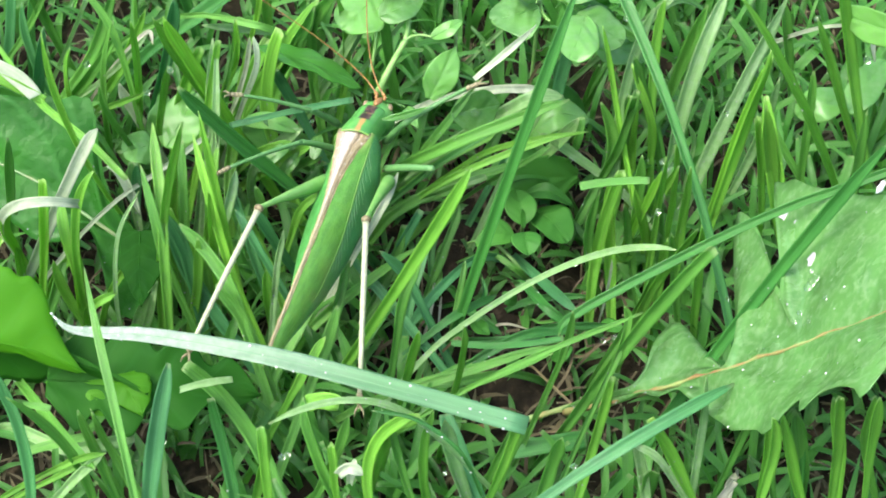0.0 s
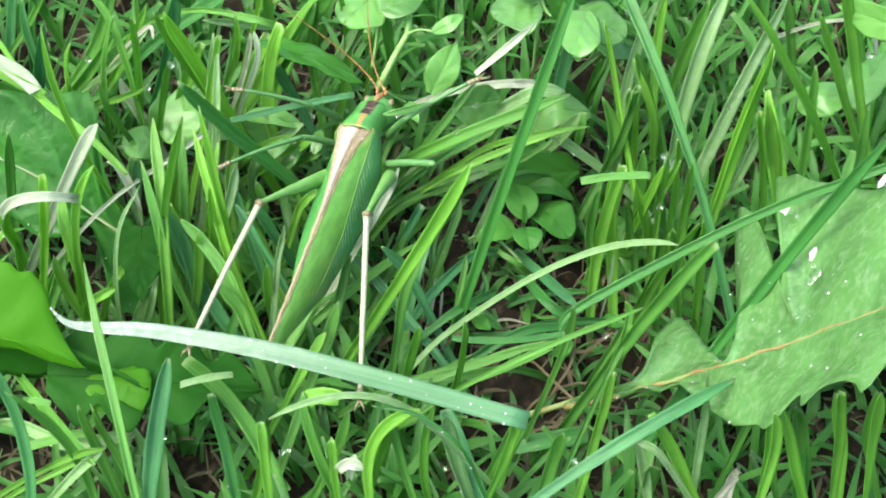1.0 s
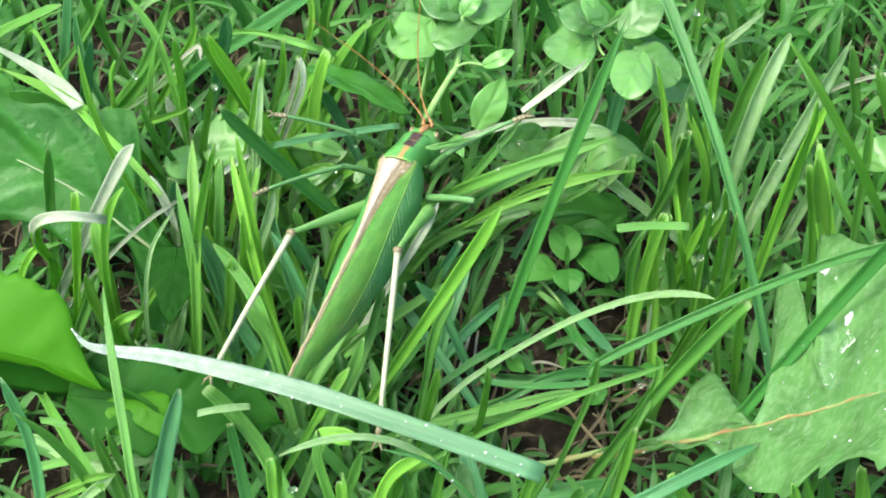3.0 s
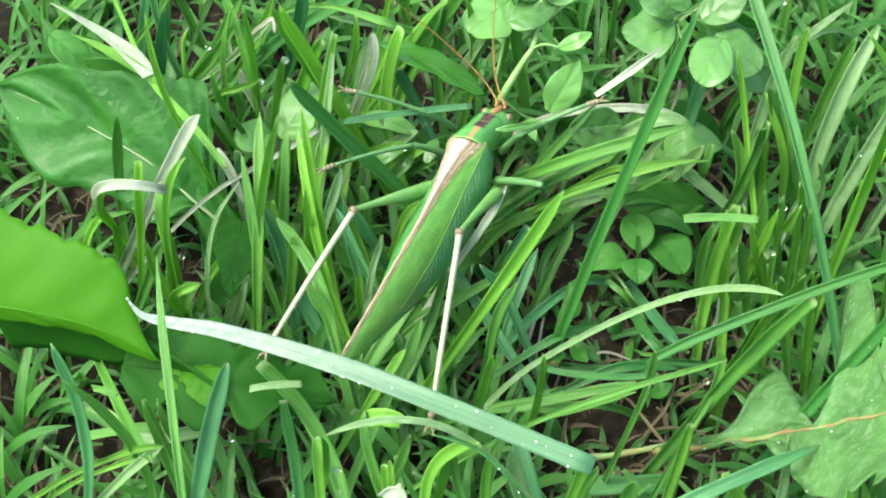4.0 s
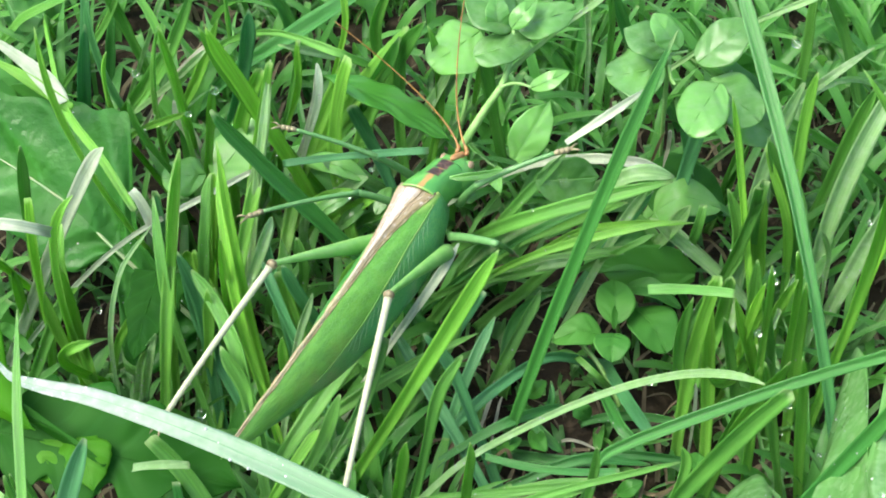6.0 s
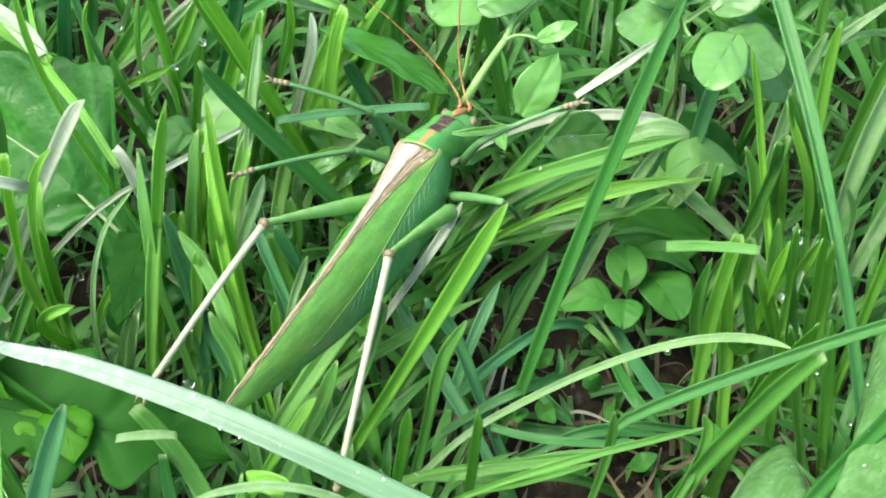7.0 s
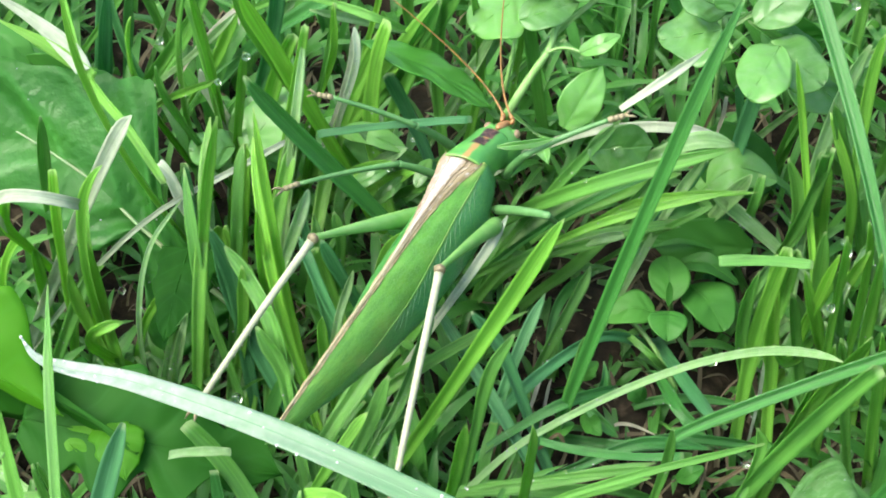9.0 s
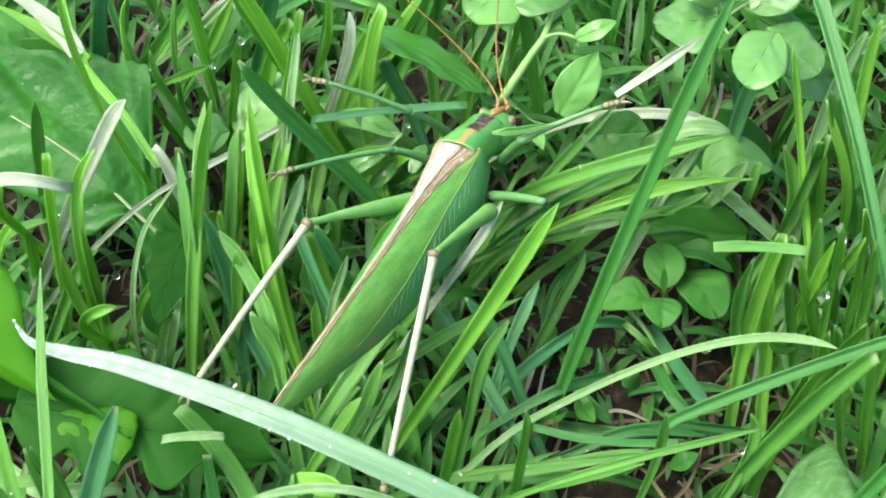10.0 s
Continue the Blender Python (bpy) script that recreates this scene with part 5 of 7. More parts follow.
blade((7.0, 7.2, 1.0), (8.8, 7.5, 2.0), (12.1, 6.5, 2.0), 0.5, "straw")
blade((23.1, 17.3, 2.0), (21.6, 15.5, 6.0), (21.0, 15.5, 10.0), 0.5, "straw")
blade((22.5, 7.7, 4.0), (22.8, 5.6, 14.0), (22.7, 4.6, 20.0), 0.5, "white")
blade((13.3, 7.2, 3.0), (15.5, 6.5, 4.0), (20.6, 7.8, 5.0), 0.6, "mid")
blade((28.1, 19.1, 8.0), (25.5, 11.4, 12.0), (23.6, 8.6, 18.0), 1.5, "bright")
blade((28.8, 14.4, 10.0), (27.4, 13.2, 18.0), (25.7, 12.3, 26.0), 1.8, "bright")
blade((26.8, 16.5, 10.0), (27.6, 12.2, 22.0), (28.7, 9.7, 32.0), 1.4, "lime")
blade((30.5, 16.7, 20.0), (29.3, 15.2, 16.0), (27.4, 16.6, 10.0), 1.1, "pale")
blade((30.3, 18.7, 10.0), (31.0, 14.0, 12.0), (28.6, 12.6, 18.0), 1.4, "pale")
blade((24.3, 27.7, 14.0), (25.6, 27.6, 20.0), (27.1, 29.7, 27.0), 1.8, "mid")
blade((17.9, 32.2, 8.0), (19.5, 31.4, 14.0), (20.3, 33.1, 18.0), 1.5, "mid")
blade((23.6, 29.5, 10.0), (24.9, 32.3, 14.0), (22.9, 34.2, 20.0), 2.4, "mid")
blade((-22.7, 33.0, 15.0), (-24.0, 30.4, 19.0), (-26.2, 29.4, 22.0), 2.8, "pale")
blade((-26.9, 31.7, 12.0), (-23.2, 29.3, 17.0), (-20.1, 28.9, 20.0), 2.2, "pale")
blade((-26.0, 30.0, 10.0), (-21.7, 28.2, 15.0), (-18.4, 27.7, 18.0), 2.2, "bright")
blade((-29.7, 30.8, 10.0), (-25.8, 28.4, 16.0), (-21.2, 27.0, 19.0), 1.6, "bright")
blade((-23.5, 30.9, 8.0), (-20.6, 28.5, 13.0), (-17.4, 27.0, 16.0), 1.6, "mid")
blade((-35.2, 33.8, 6.0), (-33.3, 34.0, 14.0), (-32.3, 33.8, 20.0), 1.6, "bright")
blade((-28.2, 26.3, 6.0), (-27.8, 24.5, 14.0), (-25.6, 24.6, 19.0), 1.6, "pale")
blade((-34.4, 12.7, 6.0), (-32.5, 12.1, 16.0), (-31.0, 12.9, 22.0), 1.7, "bright")
blade((-34.8, 4.3, 8.0), (-33.3, 4.5, 16.0), (-32.6, 5.0, 24.0), 1.8, "bright")
blade((-23.7, 2.9, 6.0), (-23.9, 2.9, 14.0), (-23.6, 2.8, 20.0), 1.6, "bright")
blade((-12.4, -35.4, 22.0), (-12.5, -35.9, 30.0), (-12.7, -35.2, 35.0), 1.2, "bright")
cut_blade((-15.8, -28.2, 33.0), (-14.1, -28.4, 34.0), (-12.0, -28.8, 34.0), 2.0, "lime")
cut_blade((1.1, -4.9, 14.0), (8.5, -6.1, 15.0), (16.0, -5.7, 16.0), 0.9, "dark")
blade((5.3, -25.9, 12.0), (7.0, -25.0, 17.0), (8.4, -22.8, 20.0), 1.5, "mid")
blade((-0.4, -13.1, 18.0), (8.1, -14.8, 24.0), (15.0, -15.6, 28.0), 0.8, "mid")
blade((2.5, -13.9, 16.0), (8.2, -15.6, 22.0), (13.6, -16.4, 27.0), 0.9, "mid")
cut_blade((8.8, -18.1, 8.0), (13.6, -17.9, 9.0), (18.8, -17.0, 9.0), 2.4, "dark")
blade((43.6, -30.5, 14.0), (43.1, -29.1, 22.0), (42.8, -25.8, 28.0), 2.2, "dark")
blade((41.3, -30.5, 14.0), (39.6, -29.6, 24.0), (41.3, -28.2, 32.0), 1.3, "mid")
leaf((-50.1, -16.1, 21.0), (-23.3, -15.6, 17.0), (-37.1, -9.1, 22.0), (0.3, 0.7, 1, 0.7, 0.95, 1, 0.6, 0.9, 0.75, 0.45, 0.6, 0.35, 0), (0.3, 0.6, 0.9, 0.5, 0.8, 0.9, 0.4, 0.7, 0.7, 0.3, 0.4, 0.2, 0), "shadeleaf")
blade((-59.5, 8.4, 6.0), (-58.2, 7.0, 14.0), (-57.8, 6.9, 20.0), 1.6, "bright")
blade((-55.6, 5.6, 6.0), (-53.4, 6.1, 14.0), (-49.1, 5.8, 20.0), 1.6, "bright")
blade((-47.6, 0.4, 8.0), (-50.7, 1.6, 16.0), (-51.8, 2.8, 22.0), 1.8, "bright")
blade((-41.6, 1.5, 8.0), (-39.7, 0.2, 14.0), (-38.3, 1.2, 19.0), 1.5, "pale")
blade((-47.8, 7.0, 6.0), (-45.2, 7.5, 12.0), (-41.3, 9.0, 16.0), 1.4, "bright")
blade((-64.1, 7.6, 6.0), (-63.0, 7.9, 14.0), (-59.6, 8.3, 20.0), 1.5, "lime")
# more blades, from foot to tip
stalk_blade(((-42.5, 15.8, 22.0), (-37.4, 18.6, 24.0), (-32.9, 23.7, 24.0)), 0.75, "white", tip=0.8)
stalk_blade(((-44.5, 27.0, 18.0), (-46.1, 24.1, 28.0), (-46.5, 23.3, 34.0)), 1.0, "mid", tip=0.3)
stalk_blade(((-52.2, 38.9, 16.0), (-47.5, 37.5, 24.0), (-42.1, 38.2, 30.0), (-41.0, 35.7, 30.0)), 0.6, "straw", tip=0.3)
stalk_blade(((-57.7, 6.8, 20.0), (-56.5, 1.7, 30.0), (-55.2, 0.7, 35.0)), 1.4, "lime", tip=0.8)
stalk_blade(((-39.4, 20.7, 8.0), (-37.2, 18.1, 20.0), (-35.0, 17.0, 30.0)), 1.6, "bright", tip=0.5)
stalk_blade(((-44.5, 19.8, 8.0), (-42.8, 17.3, 18.0), (-41.2, 14.7, 28.0)), 1.5, "blue", tip=0.15)
stalk_blade(((-35.9, 21.3, 8.0), (-33.3, 26.8, 22.0), (-31.9, 32.7, 34.0)), 1.5, "pale", tip=0.3)
stalk_blade(((-33.2, 33.3, 18.0), (-31.0, 33.6, 24.0), (-29.0, 33.1, 30.0), (-28.5, 33.3, 37.0)), 0.9, "lime", tip=0.5)
stalk_blade(((-29.1, 33.3, 20.0), (-26.1, 31.7, 30.0), (-26.3, 33.0, 34.0)), 0.9, "white", tip=0.5)
stalk_blade(((-28.7, 41.8, 12.0), (-23.2, 41.0, 22.0), (-18.4, 41.3, 32.0)), 2.0, "mid", tip=0.4)
stalk_blade(((-31.9, 43.5, 28.0), (-26.4, 40.6, 29.0), (-22.0, 42.7, 25.0)), 1.1, "mid", tip=0.3)
stalk_blade(((-17.8, 46.6, 12.0), (-14.6, 44.1, 20.0), (-10.9, 43.6, 28.0)), 1.6, "pale", tip=0.3)
stalk_blade(((-11.7, 48.2, 10.0), (-10.2, 46.3, 20.0), (-8.7, 45.0, 28.0)), 0.9, "bright", tip=0.4)
stalk_blade(((1.2, 29.9, 16.0), (7.7, 29.3, 22.0), (12.6, 27.8, 27.0), (16.9, 28.2, 27.0)), 2.0, "pale", tip=0.4)
stalk_blade(((4.2, 34.1, 22.0), (9.1, 32.9, 24.0), (14.4, 32.8, 24.0)), 1.3, "white", tip=0.4)
stalk_blade(((1.5, 27.7, 12.0), (6.4, 26.1, 18.0), (12.7, 22.9, 24.0), (20.0, 21.6, 27.0)), 0.9, "bright", tip=0.2)
stalk_blade(((-2.1, 22.9, 12.0), (2.7, 21.0, 17.0), (6.1, 20.6, 19.0)), 1.2, "pale", tip=0.7)
stalk_blade(((-0.5, 33.6, 8.0), (6.1, 34.3, 12.0), (11.0, 33.7, 16.0)), 1.5, "mid", tip=0.3)
stalk_blade(((8.3, 31.0, 9.0), (10.9, 33.2, 13.0), (14.0, 34.3, 18.0)), 1.2, "blue", tip=0.3)
stalk_blade(((22.7, 31.9, 8.0), (18.6, 33.1, 11.0), (14.1, 37.5, 11.0)), 1.2, "pale", tip=0.4)
stalk_blade(((17.4, 32.0, 6.0), (15.0, 33.5, 10.0), (11.6, 35.7, 12.0)), 1.3, "mid", tip=0.3)
stalk_blade(((26.5, 31.7, 8.0), (26.0, 29.4, 20.0), (26.2, 27.2, 28.0)), 1.8, "mid", tip=0.85)
stalk_blade(((21.8, 47.0, 4.0), (22.5, 46.1, 10.0), (24.7, 42.9, 20.0)), 1.3, "mid", tip=0.3)
stalk_blade(((31.0, 32.5, 8.0), (30.3, 32.0, 18.0), (26.7, 33.9, 28.0)), 1.2, "bright", tip=0.3)
stalk_blade(((33.4, 46.2, 18.0), (28.4, 42.9, 24.0), (21.6, 43.8, 28.0), (16.5, 45.3, 30.0)), 1.4, "mid", tip=0.3)
stalk_blade(((12.3, 15.1, 3.0), (10.2, 14.8, 6.0), (6.7, 17.3, 6.0), (4.1, 17.6, 4.0)), 0.8, "mid", tip=0.3)
stalk_blade(((32.5, 49.5, 24.0), (29.4, 44.1, 26.0), (28.5, 42.8, 26.0)), 1.0, "pale", tip=0.4)
stalk_blade(((47.9, 13.8, 12.0), (44.8, 15.0, 26.0), (43.0, 19.6, 36.0)), 2.4, "bright", tip=0.5)
stalk_blade(((38.0, 18.9, 12.0), (40.6, 21.5, 27.0), (43.8, 23.3, 40.0)), 1.3, "lime", tip=0.3)
stalk_blade(((60.1, 32.2, 14.0), (55.8, 33.5, 26.0), (52.4, 36.0, 34.0)), 1.1, "mid", tip=0.2)
stalk_blade(((63.2, 41.1, 12.0), (60.0, 41.4, 24.0), (57.5, 42.3, 32.0)), 1.9, "mid", tip=0.4)
stalk_blade(((57.9, 41.6, 28.0), (59.9, 36.9, 32.0), (61.2, 34.3, 28.0)), 0.8, "white", tip=0.4)
stalk_blade(((27.9, 31.5, 8.0), (27.1, 32.0, 16.0), (26.3, 31.6, 24.0)), 1.6, "mid", tip=0.85)
stalk_blade(((35.5, 26.0, 14.0), (35.3, 24.1, 22.0), (33.9, 23.1, 27.0)), 0.7, "pale", tip=0.3)
stalk_blade(((30.0, 18.3, 8.0), (30.2, 17.0, 18.0), (32.1, 16.1, 26.0)), 1.3, "bright", tip=0.3)
stalk_blade(((22.4, 17.7, 6.0), (24.1, 20.2, 12.0), (24.9, 18.7, 22.0)), 1.6, "mid", tip=0.8)
stalk_blade(((26.1, 17.7, 6.0), (27.4, 17.4, 14.0), (29.7, 18.4, 20.0)), 1.3, "bright", tip=0.4)
stalk_blade(((52.1, 22.7, 14.0), (47.2, 25.2, 22.0), (44.3, 28.1, 28.0)), 1.1, "mid", tip=0.3)
stalk_blade(((-16.5, -13.5, 18.0), (-14.6, -10.6, 22.0), (-13.4, -8.2, 26.0)), 1.6, "mid", tip=0.4)
stalk_blade(((-24.0, -7.2, 10.0), (-26.9, -2.3, 16.0), (-30.1, 0.3, 20.0)), 1.7, "mid", tip=0.4)
stalk_blade(((-33.6, 3.9, 8.0), (-35.2, 7.9, 18.0), (-37.7, 9.8, 24.0)), 1.8, "blue", tip=0.4)
stalk_blade(((-23.1, -30.6, 16.0), (-21.3, -30.4, 26.0), (-21.1, -31.3, 33.0)), 1.3, "bright", tip=0.3)
stalk_blade(((-13.6, -31.9, 18.0), (-13.0, -32.8, 26.0), (-13.1, -31.5, 30.0)), 1.0, "bright", tip=0.5)
stalk_blade(((4.4, -29.4, 14.0), (1.6, -24.3, 18.0), (0.2, -20.6, 20.0)), 2.2, "blue", tip=0.7)
stalk_blade(((6.6, -27.1, 12.0), (7.9, -25.2, 18.0), (9.9, -24.1, 22.0)), 1.6, "mid", tip=0.5)
stalk_blade(((4.8, -36.9, 26.0), (2.1, -35.7, 34.0), (-3.0, -33.1, 37.0), (-8.1, -32.6, 38.0)), 0.5, "dark", tip=0.2)
stalk_blade(((-8.8, -29.3, 18.0), (-6.4, -30.7, 30.0), (-2.7, -31.3, 35.0)), 1.3, "bright", tip=0.7)
stalk_blade(((7.1, -5.8, 8.0), (2.5, -8.4, 10.0), (-3.5, -9.1, 10.0)), 1.4, "mid", tip=0.4)
stalk_blade(((-56.5, -10.6, 16.0), (-44.8, -28.3, 24.0), (-41.2, -32.8, 26.0)), 1.4, "mid", tip=0.6)
stalk_blade(((-55.5, -15.0, 8.0), (-48.3, -19.0, 10.0), (-40.4, -17.2, 10.0)), 1.9, "pale", tip=0.7)
stalk_blade(((-48.5, -31.0, 22.0), (-43.4, -31.2, 26.0), (-39.7, -31.7, 28.0)), 0.9, "bright", tip=0.4)
stalk_blade(((-41.0, -28.1, 12.0), (-42.5, -26.4, 20.0), (-43.8, -25.7, 28.0)), 1.3, "mid", tip=0.4)
stalk_blade(((-38.2, -28.1, 12.0), (-40.9, -25.6, 20.0), (-42.3, -25.2, 27.0)), 1.2, "mid", tip=0.4)
stalk_blade(((-46.8, -33.1, 20.0), (-43.6, -32.3, 24.0), (-40.2, -31.1, 27.0)), 1.2, "pale", tip=0.3)
stalk_blade(((15.5, -4.4, 2.0), (17.5, -1.9, 4.0), (18.3, 1.4, 6.0)), 0.45, "dead", tip=0.4)
stalk_blade(((20.7, -3.4, 2.0), (23.0, -1.0, 4.0), (23.5, 2.2, 5.0)), 0.45, "dead", tip=0.4)
stalk_blade(((12.9, -0.5, 2.0), (16.6, -6.0, 3.0), (19.5, -9.3, 3.0)), 0.45, "dead", tip=0.4)
stalk_blade(((11.0, -11.9, 2.0), (15.6, -11.6, 3.0), (21.0, -11.4, 2.0)), 0.45, "dead", tip=0.4)
stalk_blade(((19.3, 0.5, 2.0), (21.7, 2.7, 3.0), (24.1, 3.9, 4.0)), 0.45, "dead", tip=0.4)
stalk_blade(((12.3, 46.5, 8.0), (12.9, 43.9, 14.0), (14.4, 40.6, 22.0)), 0.45, "dead", tip=0.4)
stalk_blade(((19.1, 53.7, 2.0), (21.0, 51.9, 3.0), (23.5, 52.3, 2.0)), 0.45, "dead", tip=0.4)
stalk_blade(((18.4, 46.4, 2.0), (20.3, 46.8, 4.0), (22.7, 48.7, 3.0)), 0.45, "dead", tip=0.4)
stalk_blade(((21.2, 42.0, 2.0), (22.7, 39.4, 3.0), (24.0, 37.7, 2.0)), 0.45, "dead", tip=0.4)
stalk_blade(((4.7, 22.7, 2.0), (6.7, 27.5, 3.0), (7.8, 29.5, 3.0)), 0.45, "dead", tip=0.4)
stalk_blade(((15.1, 2.5, 3.0), (18.9, 0.2, 4.0), (21.3, 2.1, 3.0)), 0.45, "dead", tip=0.4)
stalk_blade(((0.3, 0.8, 5.0), (2.1, 1.2, 7.0), (2.9, 0.4, 5.0)), 0.45, "dead", tip=0.4)
stalk_blade(((-44.0, -1.0, 8.0), (-43.9, 1.0, 18.0), (-43.2, 5.7, 24.0), (-40.6, 10.7, 27.0)), 0.6, "pale", tip=0.3)
stalk_blade(((58.5, -5.6, 52.0), (47.3, -6.0, 46.0), (41.7, -6.2, 43.0), (32.1, -7.2, 37.0), (16.5, -10.9, 28.0), (14.5, -12.6, 25.5)), 1.25, "dark", tip=0.1)
rib_leaf([(-41.9, 12.2, 17.0), (-41.2, 4.8, 17.5), (-40.1, -2.0, 18.0)], (-3.6, 0.6, -0.4), (4.0, 0.4, 0.2), (1, 0.95, 0.8, 0.85, 0.6, 0.45, 0.3, 0), (1, 1, 0.9, 0.95, 0.7, 0.45, 0.25, 0), "shadeleaf", 0.04, 0.06, "hanging lower lobe of a dark green dandelion leaf")
rib_leaf([(-29.0, 31.3, 19.0), (-24.3, 29.3, 21.0), (-20.3, 29.3, 19.0)], (0.3, 1.6, 0.4), (0.2, -1.3, -0.3), "ovate", "ovate", "leaf", 0.08, 0.05)
rib_leaf([(-27.5, 25.0, 15.0), (-24.0, 25.7, 18.0), (-21.3, 28.6, 18.0)], (-0.5, 1.0, 0.3), (0.5, -1.0, -0.2), "ovate", "ovate", "leaf", 0.08, 0.05)
rib_leaf([(-23.9, 25.1, 14.0), (-21.8, 25.8, 16.0), (-20.4, 28.2, 16.0)], (-0.5, 0.8, 0.3), (0.5, -0.8, -0.2), "ovate", "ovate", "leaf", 0.08, 0.05)
rib_leaf([(-18.8, 25.8, 17.0), (-18.1, 27.7, 18.0), (-17.5, 29.5, 18.0)], (-0.8, 0.6, 0.2), (0.8, -0.6, -0.2), "ovate", "ovate", "leaf", 0.06, 0.05)
rib_leaf([(-10.1, 40.0, 17.0), (-7.2, 35.5, 19.0), (-5.1, 34.5, 18.0)], (-1.2, 0.8, 0.2), (1.2, -0.6, -0.2), "ovate", "ovate", "leaf", 0.06, 0.05)
stalk_blade(((-43.5, 55.5, 12.0), (-33.7, 57.3, 19.0), (-25.1, 58.6, 26.0)), 2.6, "dark", tip=0.3)
stalk_blade(((-59.4, 44.7, 8.0), (-53.1, 46.6, 17.0), (-48.3, 50.7, 28.0)), 1.8, "mid", tip=0.3)
stalk_blade(((-68.2, 52.8, 8.0), (-65.9, 53.0, 18.0), (-63.9, 53.6, 27.0)), 1.9, "blue", tip=0.3)
stalk_blade(((-64.6, 53.4, 8.0), (-63.9, 55.4, 14.0), (-62.4, 57.4, 22.0)), 1.5, "dark", tip=0.3)
stalk_blade(((-69.0, 50.5, 10.0), (-63.1, 52.2, 18.0), (-58.2, 52.7, 27.0)), 1.0, "mid", tip=0.3)
stalk_blade(((-59.3, 53.5, 12.0), (-61.0, 53.3, 20.0), (-62.1, 52.1, 27.0)), 1.5, "mid", tip=0.3)
stalk_blade(((-55.4, 50.6, 20.0), (-52.1, 49.5, 27.0), (-47.0, 50.0, 30.0)), 0.8, "pale", tip=0.3)
stalk_blade(((-48.4, 60.0, 10.0), (-47.4, 58.4, 18.0), (-46.6, 57.0, 26.0)), 1.3, "mid", tip=0.3)
stalk_blade(((-43.5, 31.1, 18.0), (-44.6, 32.2, 30.0), (-46.8, 34.8, 36.0), (-51.1, 37.5, 41.0)), 1.1, "mid", tip=0.3)
stalk_blade(((-29.4, 46.0, 18.0), (-26.8, 46.7, 28.0), (-27.6, 49.2, 34.0)), 0.9, "lime", tip=0.4)
stalk_blade(((-39.6, 62.2, 6.0), (-40.7, 62.9, 14.0), (-43.4, 62.9, 20.0)), 1.8, "dark", tip=0.3)
stalk_blade(((-27.4, 61.7, 6.0), (-28.0, 62.5, 14.0), (-25.2, 63.4, 22.0)), 1.6, "mid", tip=0.3)
stalk_blade(((-82.2, 58.6, 8.0), (-76.8, 57.1, 14.0), (-66.4, 54.3, 22.0)), 1.7, "mid", tip=0.3)
stalk_blade(((-84.1, 55.4, 10.0), (-81.7, 52.9, 18.0), (-80.8, 52.1, 24.0)), 1.4, "mid", tip=0.3)
stalk_blade(((33.1, 17.8, 26.0), (29.7, 26.7, 31.5), (25.2, 37.7, 37.0), (20.3, 49.9, 42.0)), 1.6, "dark", tip=0.3)
stalk_blade(((1.0, 52.6, 28.0), (3.9, 54.1, 30.0), (6.8, 58.3, 31.0)), 0.8, "pale", tip=0.4)
stalk_blade(((1.9, 58.1, 10.0), (1.8, 60.4, 19.0), (1.0, 61.0, 28.0)), 0.8, "pale", tip=0.4)
stalk_blade(((4.2, 63.4, 12.0), (4.4, 63.3, 20.0), (3.8, 62.7, 27.0)), 0.9, "mid", tip=0.4)
stalk_blade(((24.3, 60.2, 25.0), (29.9, 61.0, 28.0), (35.5, 63.5, 30.0)), 0.9, "pale", tip=0.4)
stalk_blade(((28.3, 49.3, 20.0), (32.5, 48.2, 26.0), (37.8, 50.8, 30.0)), 1.1, "pale", tip=0.4)
stalk_blade(((29.7, 64.7, 7.0), (30.3, 66.2, 17.0), (30.5, 66.9, 27.0)), 1.6, "mid", tip=0.4)
stalk_blade(((37.3, 68.8, 6.0), (34.6, 71.5, 14.0), (31.4, 70.7, 22.0)), 1.6, "mid", tip=0.4)
stalk_blade(((11.2, 64.5, 6.0), (6.6, 65.7, 14.0), (4.3, 65.7, 22.0)), 1.6, "dark", tip=0.4)
stalk_blade(((34.7, 45.0, 10.0), (36.8, 46.1, 19.0), (38.6, 46.1, 28.0)), 1.9, "mid", tip=0.4)
stalk_blade(((54.3, 51.9, 8.0), (53.0, 52.8, 15.0), (51.6, 53.4, 22.0)), 1.6, "mid", tip=0.4)
stalk_blade(((46.8, -34.8, 22.0), (45.6, -34.0, 32.0), (43.9, -32.2, 40.0)), 1.5, "bright", tip=0.4)
stalk_blade(((50.9, -34.3, 24.0), (48.0, -33.8, 34.0), (48.0, -33.4, 42.0)), 1.5, "bright", tip=0.4)
stalk_blade(((33.3, -30.5, 18.0), (35.8, -28.6, 28.0), (36.7, -28.0, 33.0)), 1.2, "mid", tip=0.4)
stalk_blade(((30.5, -30.9, 18.0), (30.8, -28.2, 28.0), (30.6, -26.5, 36.0)), 1.1, "pale", tip=0.4)
stalk_blade(((44.1, -29.8, 14.0), (43.2, -28.9, 23.0), (42.2, -26.6, 29.0)), 1.9, "mid", tip=0.5)
stalk_blade(((28.2, -34.3, 24.0), (24.9, -33.6, 30.0), (21.8, -32.4, 31.0)), 0.9, "pale", tip=0.2)
stalk_blade(((30.9, -39.1, 28.0), (32.1, -38.7, 31.0), (32.9, -38.7, 33.0)), 1.1, "straw", tip=0.8)
stalk_blade(((24.9, -29.8, 14.0), (25.0, -30.2, 20.0), (25.2, -30.3, 22.0)), 2.2, "mid", tip=0.8)
